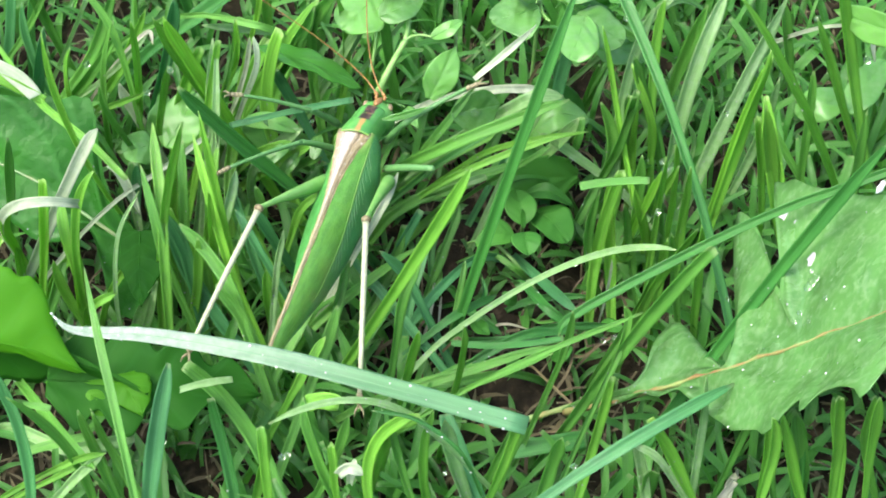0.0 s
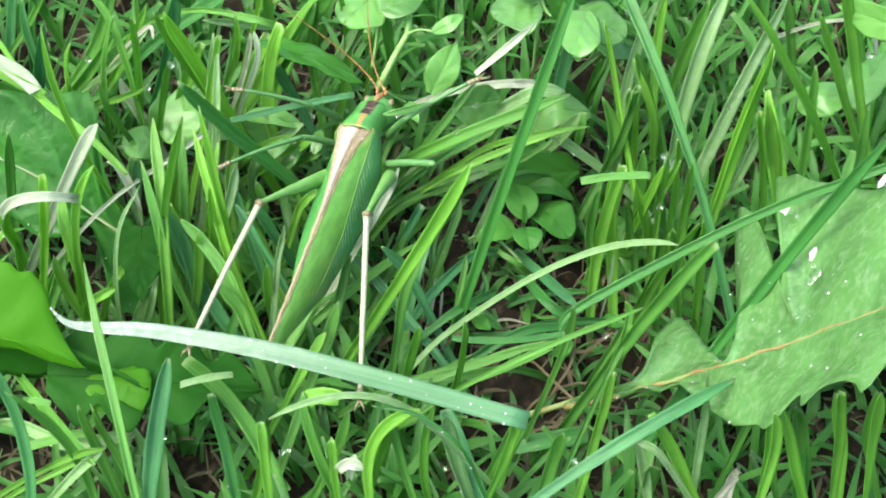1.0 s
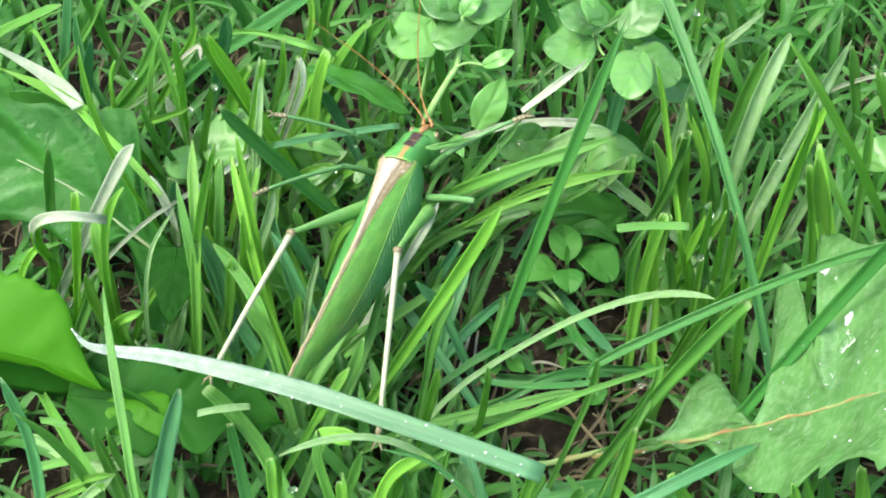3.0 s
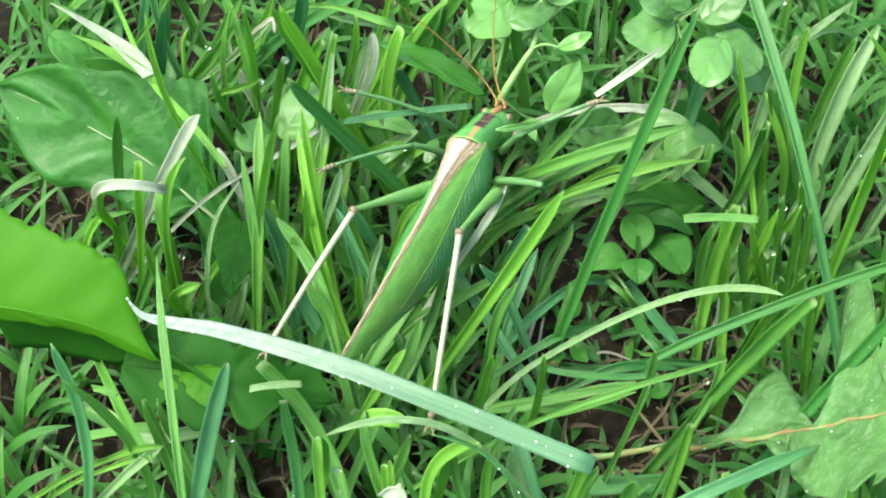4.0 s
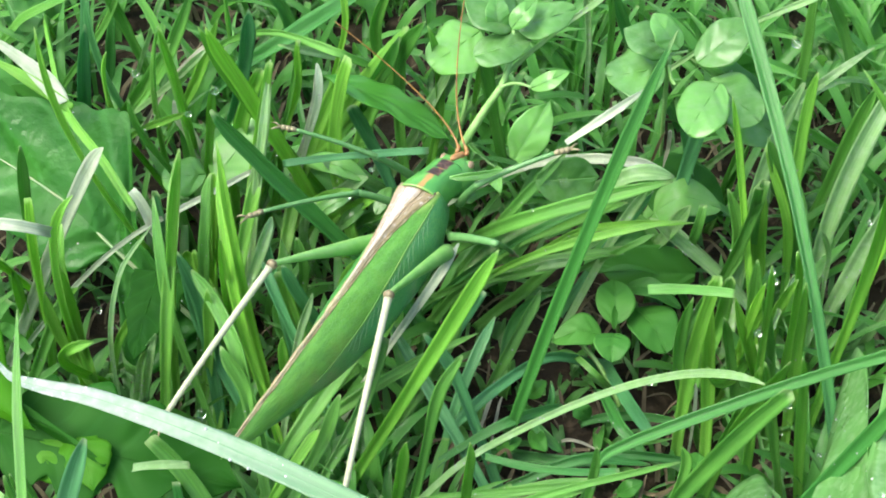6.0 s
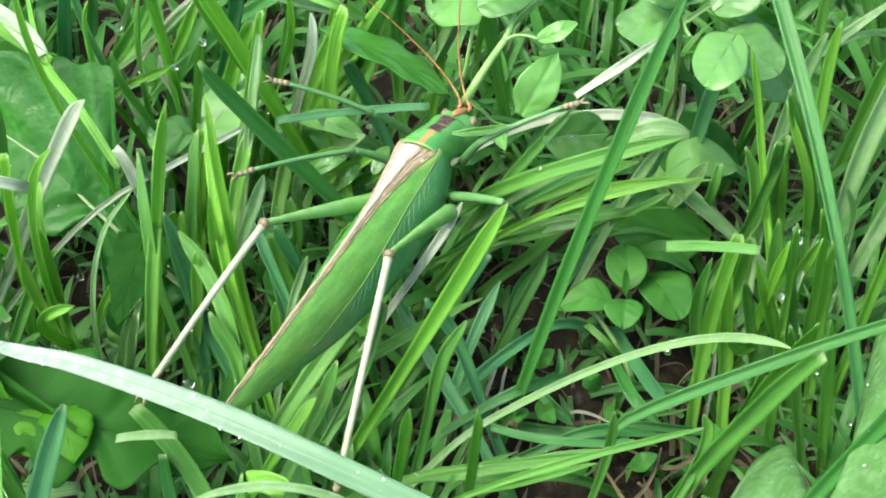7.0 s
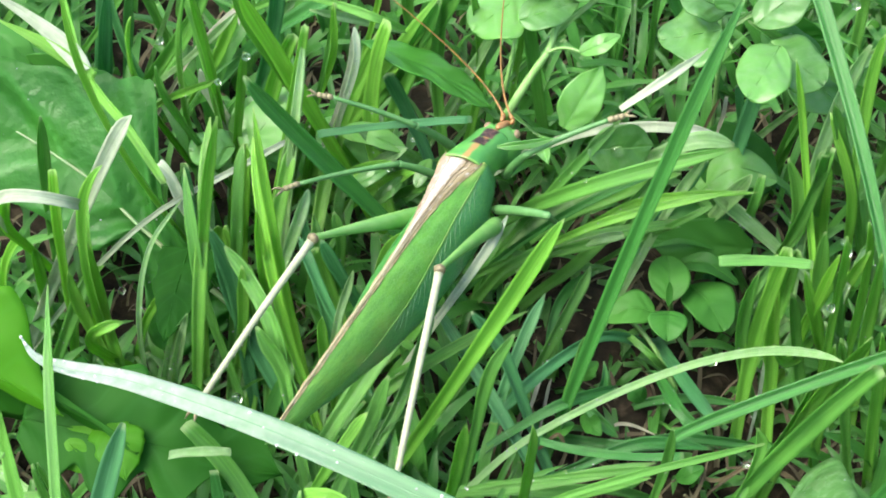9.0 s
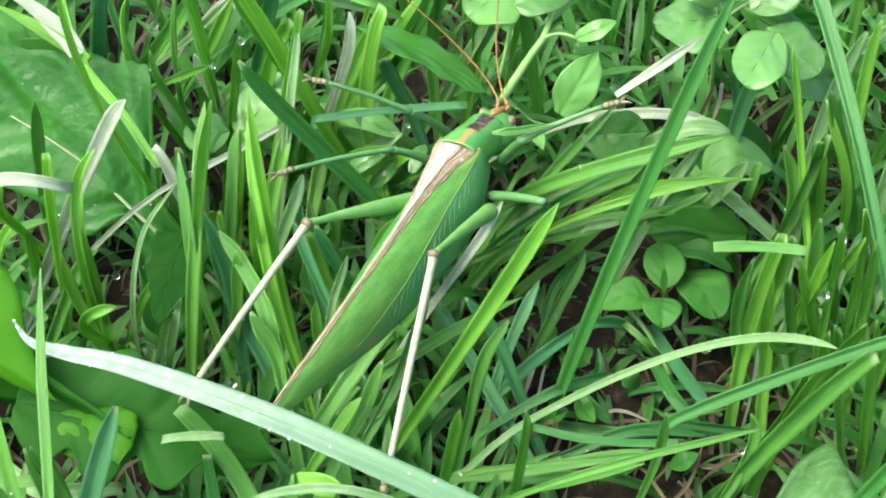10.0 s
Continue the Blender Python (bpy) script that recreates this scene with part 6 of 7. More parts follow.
stalk_blade(((37.7, -33.5, 20.0), (37.5, -33.5, 30.0), (37.2, -32.6, 37.0)), 1.3, "bright", tip=0.4)
rib_leaf([(59.1, 34.1, 18.0), (62.0, 37.9, 19.7), (65.5, 43.2, 20.0)], (-1.9, 1.5, 0.5), (1.8, -1.8, -0.2), "round", "round", "leaf", 0.09, 0.06, "dewy round leaf beside tall grass")
rib_leaf([(-78.5, 43.9, 18.0), (-74.5, 41.5, 17.2), (-71.4, 40.4, 15.0)], (0.9, 2.2, 0.4), (-0.7, -2.5, -0.1), "ovate", "ovate", "clover", 0.09, 0.06)
rib_leaf([(-83.2, 61.0, 8.0), (-81.4, 64.1, 8.7), (-80.5, 68.7, 8.0)], (-3.0, 2.4, 0.4), (3.1, -2.8, -0.1), "round", "round", "clover", 0.09, 0.06)
rib_leaf([(-40.0, 28.0, 17.0), (-37.7, 30.9, 19.7), (-35.8, 35.2, 21.0)], (-3.0, 1.8, 0.4), (3.1, -2.0, -0.1), "round", "round", "leaf", 0.09, 0.06)
rib_leaf([(-41.4, 28.9, 17.0), (-43.3, 26.5, 18.7), (-45.7, 25.4, 19.0)], (1.2, -3.5, 0.4), (-1.1, 3.3, -0.1), "round", "round", "leaf", 0.09, 0.06)
rib_leaf([(0.4, 3.4, 4.0), (1.9, 3.0, 5.7), (3.4, 3.7, 6.0)], (-0.4, 1.0, 0.2), (0.5, -1.2, 0.1), "ovate", "ovate", "clover", 0.09, 0.06)
rib_leaf([(3.9, 6.7, 4.0), (5.2, 4.1, 5.7), (6.5, 2.7, 6.0)], (0.7, 0.9, 0.2), (-0.6, -1.0, 0.1), "ovate", "ovate", "clover", 0.09, 0.06)
rib_leaf([(10.6, -0.0, 4.0), (9.7, -2.8, 5.7), (8.7, -4.5, 6.0)], (0.8, -0.8, 0.2), (-0.8, 0.7, 0.1), "ovate", "ovate", "clover", 0.09, 0.06)
rib_leaf([(15.2, -0.4, 4.0), (16.6, -0.5, 5.7), (18.0, 0.4, 6.0)], (-0.5, 0.9, 0.2), (0.5, -1.1, 0.1), "ovate", "ovate", "clover", 0.09, 0.06)
rib_leaf([(2.6, 11.4, 4.0), (3.7, 11.5, 5.7), (4.7, 12.6, 6.0)], (-0.7, 0.7, 0.2), (0.7, -1.0, 0.1), "ovate", "ovate", "clover", 0.09, 0.06)
rib_leaf([(22.3, 6.2, 4.0), (23.7, 4.4, 5.7), (25.3, 3.6, 6.0)], (0.3, 1.0, 0.2), (-0.2, -1.3, 0.1), "ovate", "ovate", "clover", 0.09, 0.06)
rib_leaf([(10.5, 9.5, 4.0), (9.5, 9.3, 5.7), (8.5, 10.1, 6.0)], (-0.6, -1.2, 0.2), (0.7, 0.9, 0.1), "ovate", "ovate", "clover", 0.09, 0.06)
stalk_blade(((4.0, -2.3, 6.0), (11.1, 0.8, 8.0), (18.6, 2.1, 7.0)), 1.3, "dark", tip=0.4)
stalk_blade(((-3.9, 0.4, 6.0), (1.8, 3.6, 9.0), (7.5, 8.0, 8.0)), 1.2, "dark", tip=0.4)
stalk_blade(((8.2, 1.7, 5.0), (14.8, 3.0, 7.0), (23.0, 4.3, 6.0)), 1.2, "dark", tip=0.4)
stalk_blade(((11.8, 12.6, 4.0), (14.5, 7.5, 6.0), (17.7, 5.3, 5.0)), 1.5, "dark", tip=0.5)
stalk_blade(((1.8, 7.6, 5.0), (2.6, 10.3, 8.0), (3.1, 12.7, 10.0)), 0.9, "mid", tip=0.4)
stalk_blade(((-33.1, 15.8, 8.0), (-31.6, 21.8, 24.0), (-31.0, 30.0, 36.0)), 1.1, "pale", tip=0.4)
stalk_blade(((-26.3, 15.0, 10.0), (-25.3, 16.3, 16.0), (-26.1, 17.8, 20.0)), 1.2, "mid", tip=0.4)
stalk_blade(((-21.8, 16.7, 10.0), (-20.1, 17.8, 15.0), (-17.0, 18.6, 18.0)), 1.2, "bright", tip=0.4)
stalk_blade(((-6.5, -2.0, 10.0), (-5.4, 1.1, 16.0), (-3.1, 3.8, 20.0)), 1.5, "mid", tip=0.4)
stalk_blade(((-1.9, 2.9, 8.0), (-5.3, 6.5, 14.0), (-8.5, 7.7, 18.0)), 1.5, "blue", tip=0.4)
stalk_blade(((-36.9, -2.4, 14.0), (-37.2, 2.8, 21.0), (-37.5, 8.9, 27.0), (-39.0, 18.5, 32.0)), 1.5, "bright", tip=0.15)
stalk_blade(((-34.6, 1.1, 12.0), (-37.0, 3.7, 20.0), (-38.1, 6.4, 26.0), (-40.0, 11.6, 31.0)), 1.4, "mid", tip=0.2)
stalk_blade(((-65.1, 41.3, 26.0), (-55.8, 25.1, 30.0), (-47.5, 16.0, 31.0), (-41.8, 9.9, 30.0)), 1.05, "bright", tip=0.7)
stalk_blade(((-47.3, 0.5, 8.0), (-48.3, 2.0, 16.0), (-49.7, 4.6, 24.0), (-50.5, 8.3, 28.0)), 1.6, "bright", tip=0.5)
stalk_blade(((-25.4, -0.5, 10.0), (-28.5, 3.7, 18.0), (-30.5, 7.7, 26.0), (-33.2, 15.4, 33.0)), 1.2, "lime", tip=0.15)
stalk_blade(((-35.4, 9.9, 18.0), (-35.0, 12.8, 25.0), (-35.0, 16.9, 30.0)), 1.5, "mid", tip=0.3)
stalk_blade(((-32.7, 13.0, 16.0), (-32.3, 18.9, 21.0), (-31.6, 23.5, 25.0)), 1.6, "bright", tip=0.3)
stalk_blade(((-25.8, -4.4, 14.0), (-28.6, 1.2, 19.0), (-32.2, 5.2, 22.0), (-35.2, 7.4, 24.0)), 1.8, "mid", tip=0.3)
stalk_blade(((-23.0, 2.7, 14.0), (-22.5, 5.5, 18.0), (-21.6, 8.9, 21.0)), 1, "pale", tip=0.3)
stalk_blade(((-30.7, 11.4, 17.0), (-29.4, 14.1, 21.0), (-28.5, 17.0, 24.0)), 1.4, "pale", tip=0.4)
stalk_blade(((-23.6, 6.2, 16.0), (-26.2, 8.8, 20.0), (-28.3, 11.7, 22.0)), 1.2, "blue", tip=0.3)
stalk_blade(((-55.5, 0.7, 8.0), (-53.0, 2.8, 14.0), (-51.4, 6.4, 18.0)), 1.5, "mid", tip=0.3)
stalk_blade(((-42.7, 2.9, 8.0), (-40.7, 1.7, 14.0), (-38.0, 0.7, 20.0)), 1.3, "pale", tip=0.3)
rib_leaf([(12.4, 37.0, 9.0), (16.9, 38.1, 13.5), (22.0, 39.6, 11.0)], (-0.6, 2.9, 0.8), (0.4, -2.6, -0.6), "round", "round", "leaf", 0.05, 0.05, "pale round leaf lying flat behind the blades")
rib_leaf([(52.9, 38.3, 13.0), (56.0, 37.6, 16.0), (61.0, 41.1, 15.0)], (-1.4, 2.4, 0.8), (1.2, -2.2, -0.8), "round", "round", "leaf", 0.06, 0.05, "pale dewy round leaf among tall blades")
weed("chickweed_rosette", "small chickweed rosette with round leaves on dark soil", 12, 21)
rib_leaf([(11.6, 20.6, 8.5), (11.2, 23.6, 9.6), (10.6, 27.0, 9.2)], (-2.4, 0.0, 0.5), (2.4, 0.3, 0.4), "ovate", "ovate", "clover", 0.03)
rib_leaf([(10.3, 18.9, 8.5), (7.6, 18.4, 9.3), (4.6, 17.2, 8.0)], (0.4, -2.1, -0.2), (-0.4, 2.1, 0.6), "ovate", "ovate", "clover", 0.04)
rib_leaf([(11.8, 18.6, 9.3), (11.9, 16.6, 9.8), (12.2, 14.2, 9.4)], (2.1, 0.0, 0.7), (-2.1, -0.2, 0.7), "round", "round", "clover", 0.03, 0.12)
rib_leaf([(11.9, 26.6, 8.6), (15.3, 25.9, 10.0), (19.1, 25.0, 8.0)], (0.3, 1.0, 0.6), (-0.3, -1.6, 0.2), "ovate", "ovate", "clover", 0.04)
rib_leaf([(13.6, 25.0, 6.8), (15.9, 22.2, 7.6), (18.2, 19.4, 6.0)], (2.6, 2.0, 0.3), (-2.2, -1.8, 0.3), "round", "round", "clover", 0.04)
rib_leaf([(11.7, 19.6, 8.8), (11.6, 20.4, 10.2), (11.5, 20.9, 11.6)], (0.4, 0.1, 0.1), (-0.4, -0.1, 0.1), "ovate", "ovate", "clover", 0.02)
rib_leaf([(6.4, 29.4, 8.5), (12.0, 31.2, 10.5), (17.2, 31.0, 8.0)], (-0.3, 3.2, 0.8), (0.3, -2.9, -0.5), "round", "round", "clover", 0.03)
stem((11.9, 24.7, 1.0), (11.7, 23.5, 4.0), (11.7, 22.3, 7.0), 0.3)
stem((13.9, 13.2, 1.0), (8.4, 19.1, 5.0), (3.6, 20.8, 4.0), 0.3)
weed("chickweed_plant", "chickweed sprig with large oval wet leaves", 20, 42)
rib_leaf([(13.8, 42.4, 31.0), (10.4, 41.3, 30.7), (6.8, 41.8, 29.0)], (1.2, -5.0, 0.4), (-1.2, 5.0, -0.1), "ovate", "ovate", "leaf", 0.09, 0.06)
rib_leaf([(14.2, 44.5, 32.0), (11.3, 44.0, 33.7), (8.4, 45.0, 34.0)], (-0.4, -3.4, 0.4), (0.5, 3.1, -0.1), "ovate", "ovate", "leaf", 0.09, 0.06)
rib_leaf([(15.3, 43.6, 33.0), (13.6, 44.0, 35.2), (11.7, 45.9, 36.0)], (-1.1, -2.1, 0.4), (1.0, 1.7, -0.1), "ovate", "ovate", "leaf", 0.09, 0.06)
rib_leaf([(17.4, 43.8, 31.0), (20.4, 45.8, 33.2), (23.4, 49.3, 34.0)], (-1.8, 2.3, 0.4), (1.8, -2.6, -0.1), "ovate", "ovate", "leaf", 0.09, 0.06)
rib_leaf([(20.3, 41.1, 30.5), (19.0, 35.6, 31.5), (17.7, 31.7, 31.0)], (2.8, -2.3, 0.3), (-2.8, 2.0, -0.2), "round", "round", "leaf", 0.09, 0.06)
rib_leaf([(19.3, 42.3, 30.0), (22.5, 39.0, 30.2), (25.7, 37.2, 29.0)], (1.6, 3.1, 0.4), (-1.5, -3.4, -0.1), "round", "round", "leaf", 0.09, 0.06)
rib_leaf([(21.4, 44.8, 25.0), (25.5, 41.9, 24.2), (29.6, 40.5, 22.0)], (1.6, 3.3, 0.4), (-1.5, -3.5, -0.1), "ovate", "ovate", "leaf", 0.09, 0.06)
rib_leaf([(18.1, 47.5, 27.0), (21.7, 46.2, 26.7), (25.2, 46.5, 25.0)], (0.5, 2.6, 0.4), (-0.6, -2.9, -0.1), "ovate", "ovate", "clover", 0.09, 0.06)
leaf((18.0, 54.0, 22.0), (25.8, 55.1, 20.0), (22.0, 54.7, 24.0), (0.2, 0.8, 1, 1, 0.8, 0.5, 0), (0.2, 0.8, 1, 1, 0.8, 0.5, 0), "clover")
stem((14.0, 44.4, 31.0), (13.7, 45.1, 22.0), (13.4, 47.6, 8.0), 0.3)
stem((14.1, 43.7, 30.0), (14.6, 41.6, 30.0), (15.3, 40.5, 30.0), 0.22)
stem((13.8, 44.3, 31.0), (15.0, 45.0, 31.0), (16.1, 45.5, 31.0), 0.2)
weed("chickweed_plant", "chickweed plant with pale stem and oval leaves behind the cricket", -5, 36)
rib_leaf([(-9.5, 46.3, 30.0), (-12.0, 43.0, 29.7), (-14.8, 41.2, 28.0)], (2.8, -4.0, 0.4), (-2.7, 3.8, -0.1), "round", "round", "leaf", 0.09, 0.06)
rib_leaf([(-9.1, 40.5, 31.0), (-5.8, 41.9, 31.7), (-2.7, 44.8, 31.0)], (-1.0, 2.2, 0.4), (1.1, -2.6, -0.1), "ovate", "ovate", "leaf", 0.09, 0.06)
rib_leaf([(-4.7, 45.5, 32.0), (-8.2, 47.0, 33.7), (-12.2, 50.2, 34.0)], (-1.1, -4.0, 0.4), (1.1, 3.8, -0.1), "ovate", "ovate", "leaf", 0.09, 0.06)
rib_leaf([(-4.7, 45.5, 32.0), (-1.2, 46.3, 33.2), (2.0, 48.7, 33.0)], (-1.1, 2.7, 0.4), (1.1, -2.9, -0.1), "ovate", "ovate", "leaf", 0.09, 0.06)
rib_leaf([(-5.1, 44.0, 33.0), (-3.7, 44.9, 34.7), (-2.6, 47.5, 35.0)], (-1.1, 0.7, 0.4), (1.1, -0.9, -0.1), "ovate", "ovate", "leaf", 0.09, 0.06)
rib_leaf([(-6.6, 44.3, 32.0), (-7.0, 45.3, 34.2), (-7.6, 47.8, 35.0)], (-1.3, -0.9, 0.4), (1.4, 0.5, -0.1), "ovate", "ovate", "leaf", 0.09, 0.06)
rib_leaf([(-1.7, 38.2, 29.0), (0.6, 38.2, 30.7), (2.7, 39.7, 31.0)], (-0.5, 0.9, 0.4), (0.7, -1.2, -0.1), "ovate", "ovate", "leaf", 0.09, 0.06)
leaf((-1.9, 28.9, 26.0), (1.8, 32.3, 33.0), (-2.1, 30.8, 30.0), (0.34, 0.9, 1.12, 1.01, 0.67, 0), (0.34, 0.9, 1.12, 1.01, 0.67, 0), "leaf")
leaf((1.2, 26.0, 26.0), (8.3, 28.8, 25.0), (4.2, 28.3, 28.0), (0.34, 0.9, 1.12, 1.12, 0.78, 0), (0.34, 0.9, 1.12, 1.12, 0.78, 0), "leaf")
leaf((-8.3, 22.8, 28.0), (-1.8, 24.3, 29.0), (-5.0, 23.7, 29.0), (0.22, 0.9, 1.12, 1.01, 0.56, 0), (0.22, 0.9, 1.12, 1.01, 0.56, 0), "leaf")
leaf((-5.4, 33.0, 20.0), (-3.6, 28.0, 21.0), (-3.2, 31.6, 21.0), (0.2, 0.6, 0.7, 0.5, 0.3, 0), (0.2, 0.6, 0.7, 0.5, 0.3, 0), "leaf")
stem((-9.5, 33.9, 22.0), (-7.1, 36.4, 26.0), (-5.3, 38.2, 28.5), 0.5)
stem((-5.4, 38.2, 28.3), (-4.8, 42.0, 30.0), (-5.0, 45.1, 32.0), 0.36)
stem((-5.4, 38.2, 28.4), (-3.7, 38.7, 29.0), (-1.6, 38.3, 29.0), 0.2)
stem((-10.6, 39.0, 21.0), (-9.8, 39.9, 26.0), (-9.4, 43.3, 30.0), 0.26)
weed("clover_plant", "low round-leaved clover under the grass", -40, 30)
leaf((-41.4, 30.2, 14.0), (-48.0, 30.2, 14.0), (-44.7, 32.2, 16.0), (0.3, 0.9, 1, 0.9, 0.6, 0), (0.3, 0.9, 1, 0.9, 0.6, 0), "leaf")
leaf((-41.2, 31.6, 14.0), (-40.4, 37.5, 18.0), (-43.4, 34.4, 17.0), (0.3, 0.9, 1, 0.9, 0.6, 0), (0.3, 0.9, 1, 0.9, 0.6, 0), "leaf")
leaf((-38.8, 31.4, 13.0), (-34.4, 35.8, 15.0), (-38.2, 33.7, 16.0), (0.3, 0.9, 1, 0.9, 0.6, 0), (0.3, 0.9, 1, 0.9, 0.6, 0), "leaf")
weed()

def leaf_stalk(points, radius, label):
    pts = [Vector(p) for p in points]
    v, f = tube([through_points(pts, i / 23) for i in range(24)], [radius * (1 + 0.12 * math.sin(1.3 * i) - 0.01 * i) for i in range(24)], 9)
    set_thing("leaf_stalk", v, f, None, BROWN_RIB, label, "stalk", "")


leaf_stalk([(4.0, -9.6, 0.5), (10.0, -9.6, 2.2), (17.0, -8.6, 4.2), (25.0, -7.2, 5.6)], 0.5, "reddish brown leaf stalk lying on the soil")


# ---- single drops of dew ----
def drop(x, y, z, radius):
    ring = 14
    verts, faces = [], []
    for i in range(9):
        a = math.pi * i / 8
        for j in range(ring):
            c = 2 * math.pi * j / ring
            verts.append(Vector((math.sin(a) * math.cos(c), math.sin(a) * math.sin(c), math.cos(a) * 0.92)) * radius)
    for i in range(8):
        for j in range(ring):
            faces.append((i * ring + j, (i + 1) * ring + j, (i + 1) * ring + (j + 1) % ring, i * ring + (j + 1) % ring))
    ob = new("dew_drop", mesh_of("dew_drop", [v * MM for v in verts], faces, WATER))
    ob.location = Vector((x, y, z)) * MM
    tagged(ob, "clear round dew drop hanging on a grass blade", "dew drop", "dew drops")


def wet_patches(places):
    """Flat films of water on the large pale leaf."""
    lie = Vector((-0.2, -0.5, 0.84)).normalized()
    s = lie.orthogonal().normalized()
    q = lie.cross(s)
    for x, y, z, size in places:
        verts, faces = [], []
        for ring, high in ((1.0, 0.0), (0.8, 0.06), (0.45, 0.1)):
            for k in range(16):
                a = k * math.pi / 8
                w = size * ring * (1 + 0.22 * math.sin(2 * a + x) + 0.14 * math.sin(5 * a + y))
                verts.append(s * math.cos(a) * w + q * math.sin(a) * w * 0.6 + lie * (high * size))
        verts.append(lie * size * 0.11)
        for g in (0, 16):
            faces += [(g + k, g + (k + 1) % 16, g + 16 + (k + 1) % 16, g + 16 + k) for k in range(16)]
        faces += [(32 + k, 32 + (k + 1) % 16, 48) for k in range(16)]
        faces.append(tuple(range(15, -1, -1)))
        ob = new("water_film", mesh_of("water_film", [v * MM for v in verts], faces, DEW))
        ob.location = Vector((x, y, z)) * MM
        tagged(ob, "flat shining film of water on a leaf", "water", "films of water on the leaf")


wet_patches([(44.3, -10.6, 41.2, 0.8), (43.6, -13.9, 42.2, 0.9), (43.2, -6.4, 40.0, 0.7), (42.3, -3.8, 38.8, 1.1), (51.5, -8.0, 48.5, 0.8)])
drop(17.7, 4.4, 19.2, 0.42)
drop(23.4, -1.1, 10.2, 0.5)
drop(-35.1, -23.1, 17.4, 0.35)
drop(29.6, 12.3, 29.5, 0.45)
drop(22.3, 1.6, 5.9, 0.5)
drop(14.9, -36.6, 32.7, 0.4)
drop(-18.6, -34.5, 31.4, 0.4)
drop(48.4, 22.7, 47.0, 0.4)
drop(4.3, 26.4, 25.9, 0.75)
drop(44.3, -10.9, 39.7, 0.55)
drop(42.5, -19.1, 44.4, 0.5)
drop(-17.5, -37.0, 35.7, 0.35)
drop(-50.4, 33.8, 28.0, 0.5)
drop(-37.4, 27.5, 33.0, 0.5)
drop(-40.7, 26.1, 30.0, 0.4)
drop(26.3, 41.3, 30.0, 0.5)
drop(28.6, 54.6, 26.0, 0.55)
drop(-52.4, 13.6, 6.0, 0.5)
drop(-30.9, -6.4, 16.0, 0.6)
drop(29.2, 13.2, 30.0, 0.4)
drop(28.6, 7.8, 26.0, 0.45)
drop(18.6, 38.5, 25.0, 0.4)
drop(1.6, 21.3, 26.0, 0.25)
drop(-21.1, 23.3, 22.0, 0.3)
drop(32.7, 0.3, 24.0, 0.4)
drop(17.3, 40.9, 30.0, 0.35)
drop(39.1, 24.1, 28.0, 0.4)
drop(-18.2, 24.5, 26.0, 0.3)
drop(32.0, 20.1, 26.0, 0.35)
drop(54.7, 18.0, 44.0, 0.5)
drop(0.2, -38.4, 34.0, 0.3)
drop(44.1, -10.2, 40.5, 0.5)
drop(43.9, -13.5, 41.5, 0.6)
drop(43.0, -16.2, 43.0, 0.35)
drop(43.2, -18.1, 44.0, 0.45)
drop(42.0, -19.6, 44.0, 0.4)
drop(44.7, -2.6, 38.0, 0.5)
drop(43.7, -3.6, 37.5, 0.4)
drop(41.0, -22.1, 42.5, 0.3)
drop(40.4, -23.0, 42.0, 0.25)
drop(41.7, -23.7, 43.0, 0.25)
drop(43.3, -22.6, 46.0, 0.3)
drop(37.8, -22.5, 36.0, 0.3)
drop(36.5, -15.8, 30.0, 0.3)
drop(31.1, -7.9, 18.0, 0.35)
drop(36.1, -7.7, 27.0, 0.3)
drop(38.9, -7.2, 28.0, 0.4)
drop(38.0, -8.2, 27.0, 0.3)


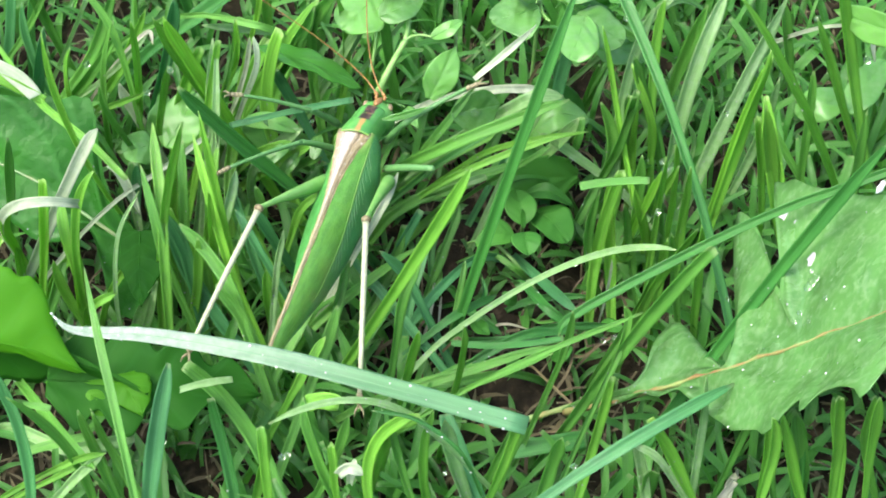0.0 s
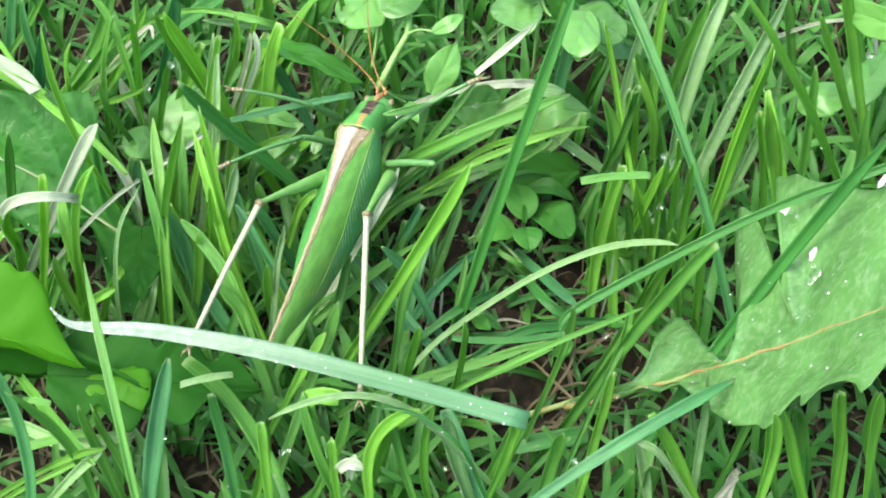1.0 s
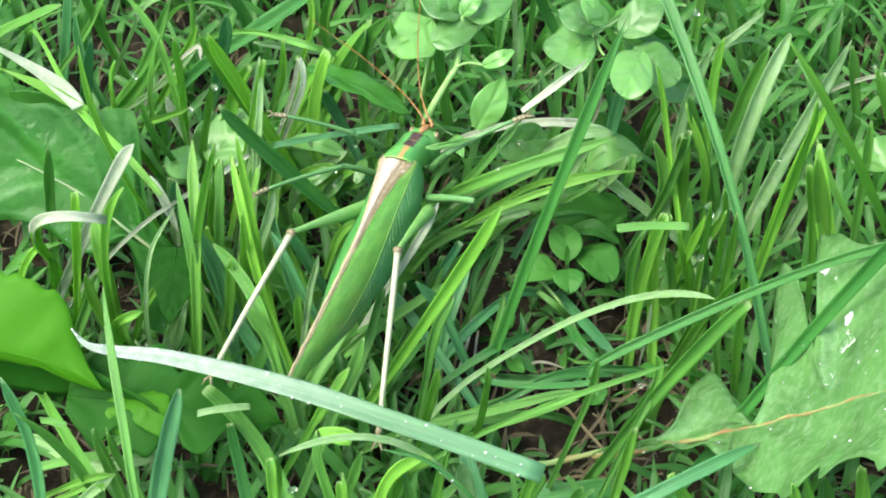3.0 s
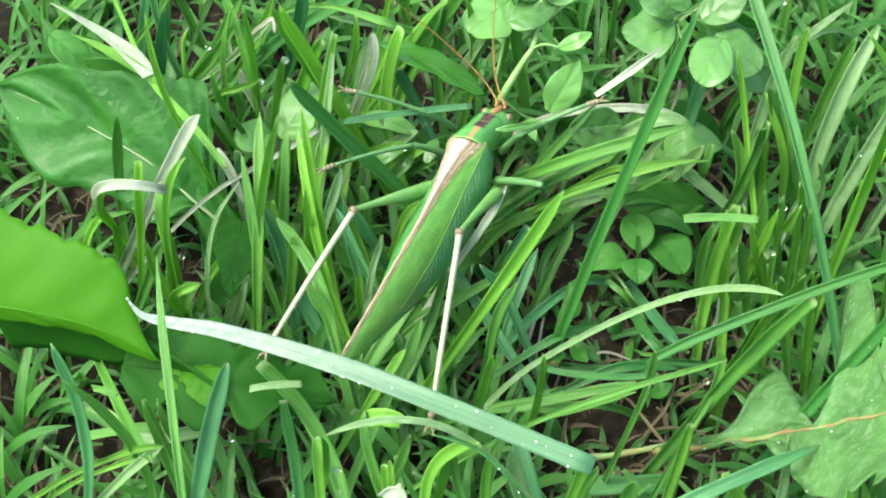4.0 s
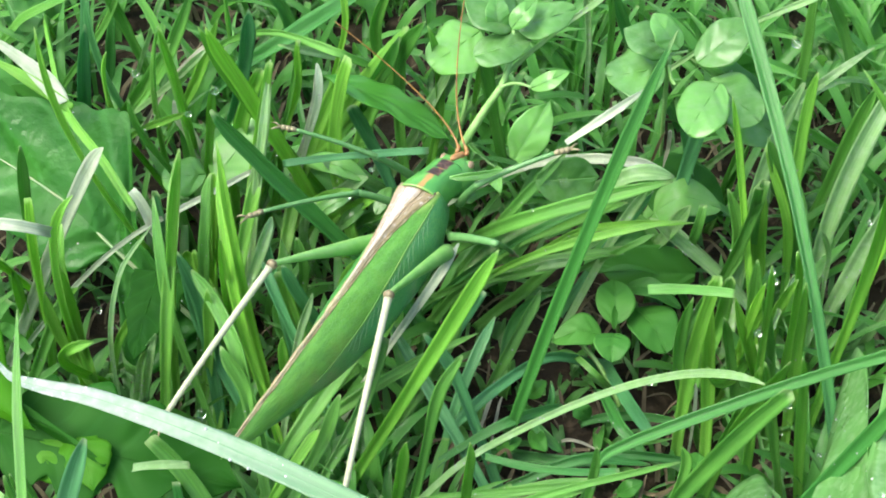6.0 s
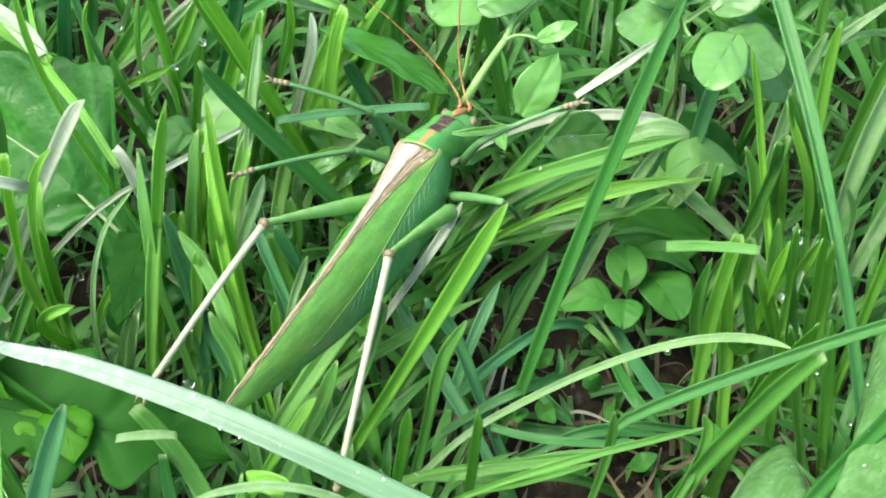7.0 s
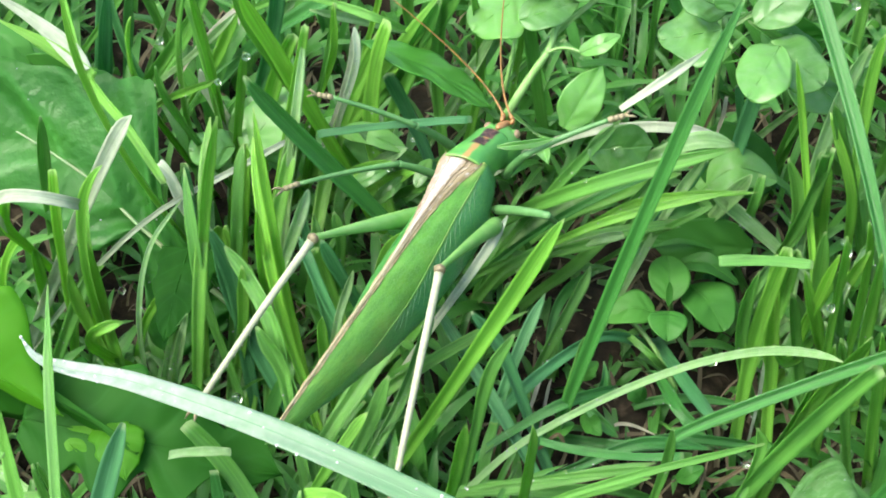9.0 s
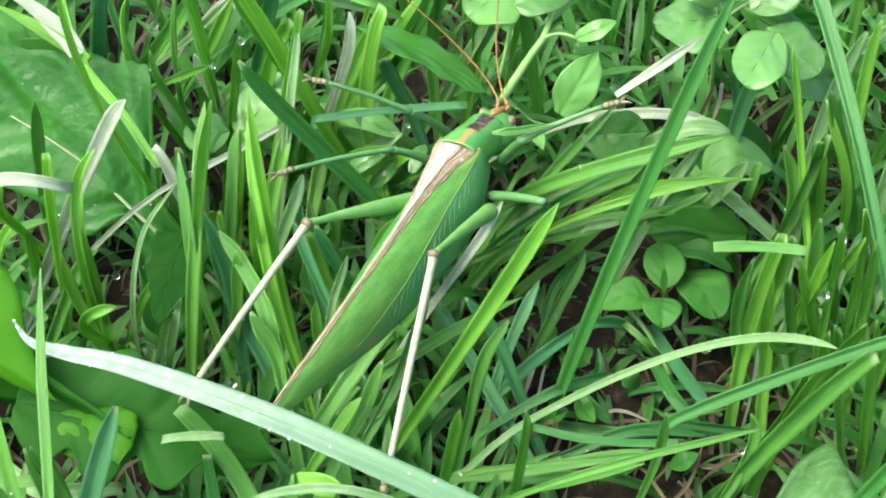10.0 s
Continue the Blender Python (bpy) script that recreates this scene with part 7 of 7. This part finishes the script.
# ---- the turf between them ----
def turf(name, number, seed, lengths, widths, region, material, label, top_rule, flat=0.0, rows=9):
    """Blades rooted all over the region; each leans over so far that its tip stays under the height that top_rule gives."""
    r = random.Random(seed)
    verts, faces, uvs = [], [], []
    for _ in range(number):
        x, y = r.uniform(region[0], region[1]), r.uniform(region[2], region[3])
        top = top_rule(x, y)
        if top <= 0:
            continue
        # clumps and gaps
        if not flat and noise.noise(Vector((x * 0.07, y * 0.07, 3.1))) > 0.12 and r.random() < 0.65:
            continue
        if top < 3.5 and not flat and r.random() < 0.6:
            continue
        top *= r.uniform(0.55, 1.0)
        length = min(r.uniform(*lengths), top * r.uniform(1.02, 1.5) + 3)
        an = r.gauss(1.6, 1.1) if r.random() < 0.6 else r.uniform(0, 6.283)
        h = min(length * r.uniform(0.75, 0.97), top)
        lean = math.sqrt(max(0.0, length * length - h * h)) * 0.9
        a = Vector((x, y, -1.5 + flat))
        b = Vector((x + math.cos(an) * lean, y + math.sin(an) * lean, max(flat, h * r.uniform(0.75, 1.0))))
        m = (a + b) / 2 + Vector((-math.cos(an) * lean * 0.14, -math.sin(an) * lean * 0.14, min(0.2 * lean, 0.5 * h)))
        m.z = min(m.z, top)
        w = r.uniform(*widths)
        turned = an + 1.57 + r.uniform(-0.9, 0.9)
        side0 = Vector((math.cos(turned), math.sin(turned), r.uniform(-0.3, 0.3)))
        cut = r.random() < 0.35
        base = len(verts)
        pts = [bow(a, m, b, i / (rows - 1)) for i in range(rows)]
        for i, p in enumerate(pts):
            t = i / (rows - 1)
            along = (pts[min(i + 1, rows - 1)] - pts[max(i - 1, 0)]).normalized()
            s = (side0 - along * side0.dot(along)).normalized()
            q = s.cross(along)
            if q.z < 0:
                q = -q
            ww = w * (0.85 + 0.2 * t) * (1 - (0.45 if cut else 1.0) * max(0, (t - 0.55) / 0.45) ** 2) + 0.04
            verts += [(p - s * ww / 2 + q * ww * 0.2), p, (p + s * ww / 2 + q * ww * 0.2)]
            uvs += [(0, t), (0.5, t), (1, t)]
        faces += grid_faces(rows, 3, False, base)
    ob = new(name, mesh_of(name, [v * MM for v in verts], faces, material, uvs))
    tagged(ob, label, "grass", kind="stuff")


def low_turf(x, y):
    """Short round the insect, the small rosette and the bare spots, longer towards the rims of the view."""
    for px, py, reach, high in BARE:
        if (x - px) ** 2 + (y - py) ** 2 < reach * reach:
            return high
    if -62 < x < -33 and -6 < y < 30:
        return 6.0
    if abs(x - 14) < 14 and -8 < y < 28:
        return 5.5
    if abs(x + 15) < 17 and -24 < y < 44:
        return 11.0
    if y < -35:
        return 15.0
    return 14.0 if y < 45 else 15.0


# bare spots: place, reach and the height of what grows there
BARE = ((17, -9, 8, 1.5), (13, -15, 6, 2.0), (26, -19, 5, 2.0), (52, -21, 6, 2.0), (-52, -17, 7, 1.5), (26, 4, 5, 2.5), (20, 54, 9, 1.5), (-60, 62, 10, 4.0), (-30, 59, 9, 3.0), (11, 29, 13, 2.0), (4, 20, 10, 2.0), (18, -0, 9, 2.0), (19, 56, 8, 2.0), (-51, -13, 12, 2.0), (-55, -18, 10, 2.0), (-30, -14, 9, 6.0), (-69, 24, 8, 3.0), (-35, -14, 8, 4.0), (53, -14, 8, 4.0), (14, 13, 7, 3.0), (9, 1, 12, 1.5), (14, -6, 13, 1.5), (18, 10, 7, 3.0), (-1, 11, 8, 3.0), (3, 4, 11, 3.0), (11, 2, 10, 3.0))


def outer(x, y):
    """Grass of a mown lawn, outside the nearest patch."""
    return 0.0 if -95 < x < 95 and -75 < y < 125 else 30.0


turf("turf_grass", 3300, 3, (16, 46), (0.7, 1.7), (-95, 95, -75, 125), GREEN["turf"], "dense green lawn grass between the longer blades", low_turf)
turf("low_grass", 6500, 11, (9, 28), (0.5, 1.2), (-95, 95, -75, 125), GREEN["low"], "dark short grass shoots close to the soil", lambda x, y: max(2.4, min(5.0, low_turf(x, y) * 0.7)))
turf("thatch", 4200, 5, (4, 18), (0.2, 0.7), (-95, 95, -75, 125), THATCH, "brown dead grass lying on the soil", lambda x, y: 2.5, flat=0.6, rows=5)
turf("lawn_grass", 16000, 21, (20, 46), (1.6, 3.2), (-700, 700, -650, 750), GREEN["turf"], "lawn grass going on around the patch", outer, rows=4)


def motions():
    """Insect, blades and leaves sit still through the shot; the carried camera alone goes its way."""


motions()
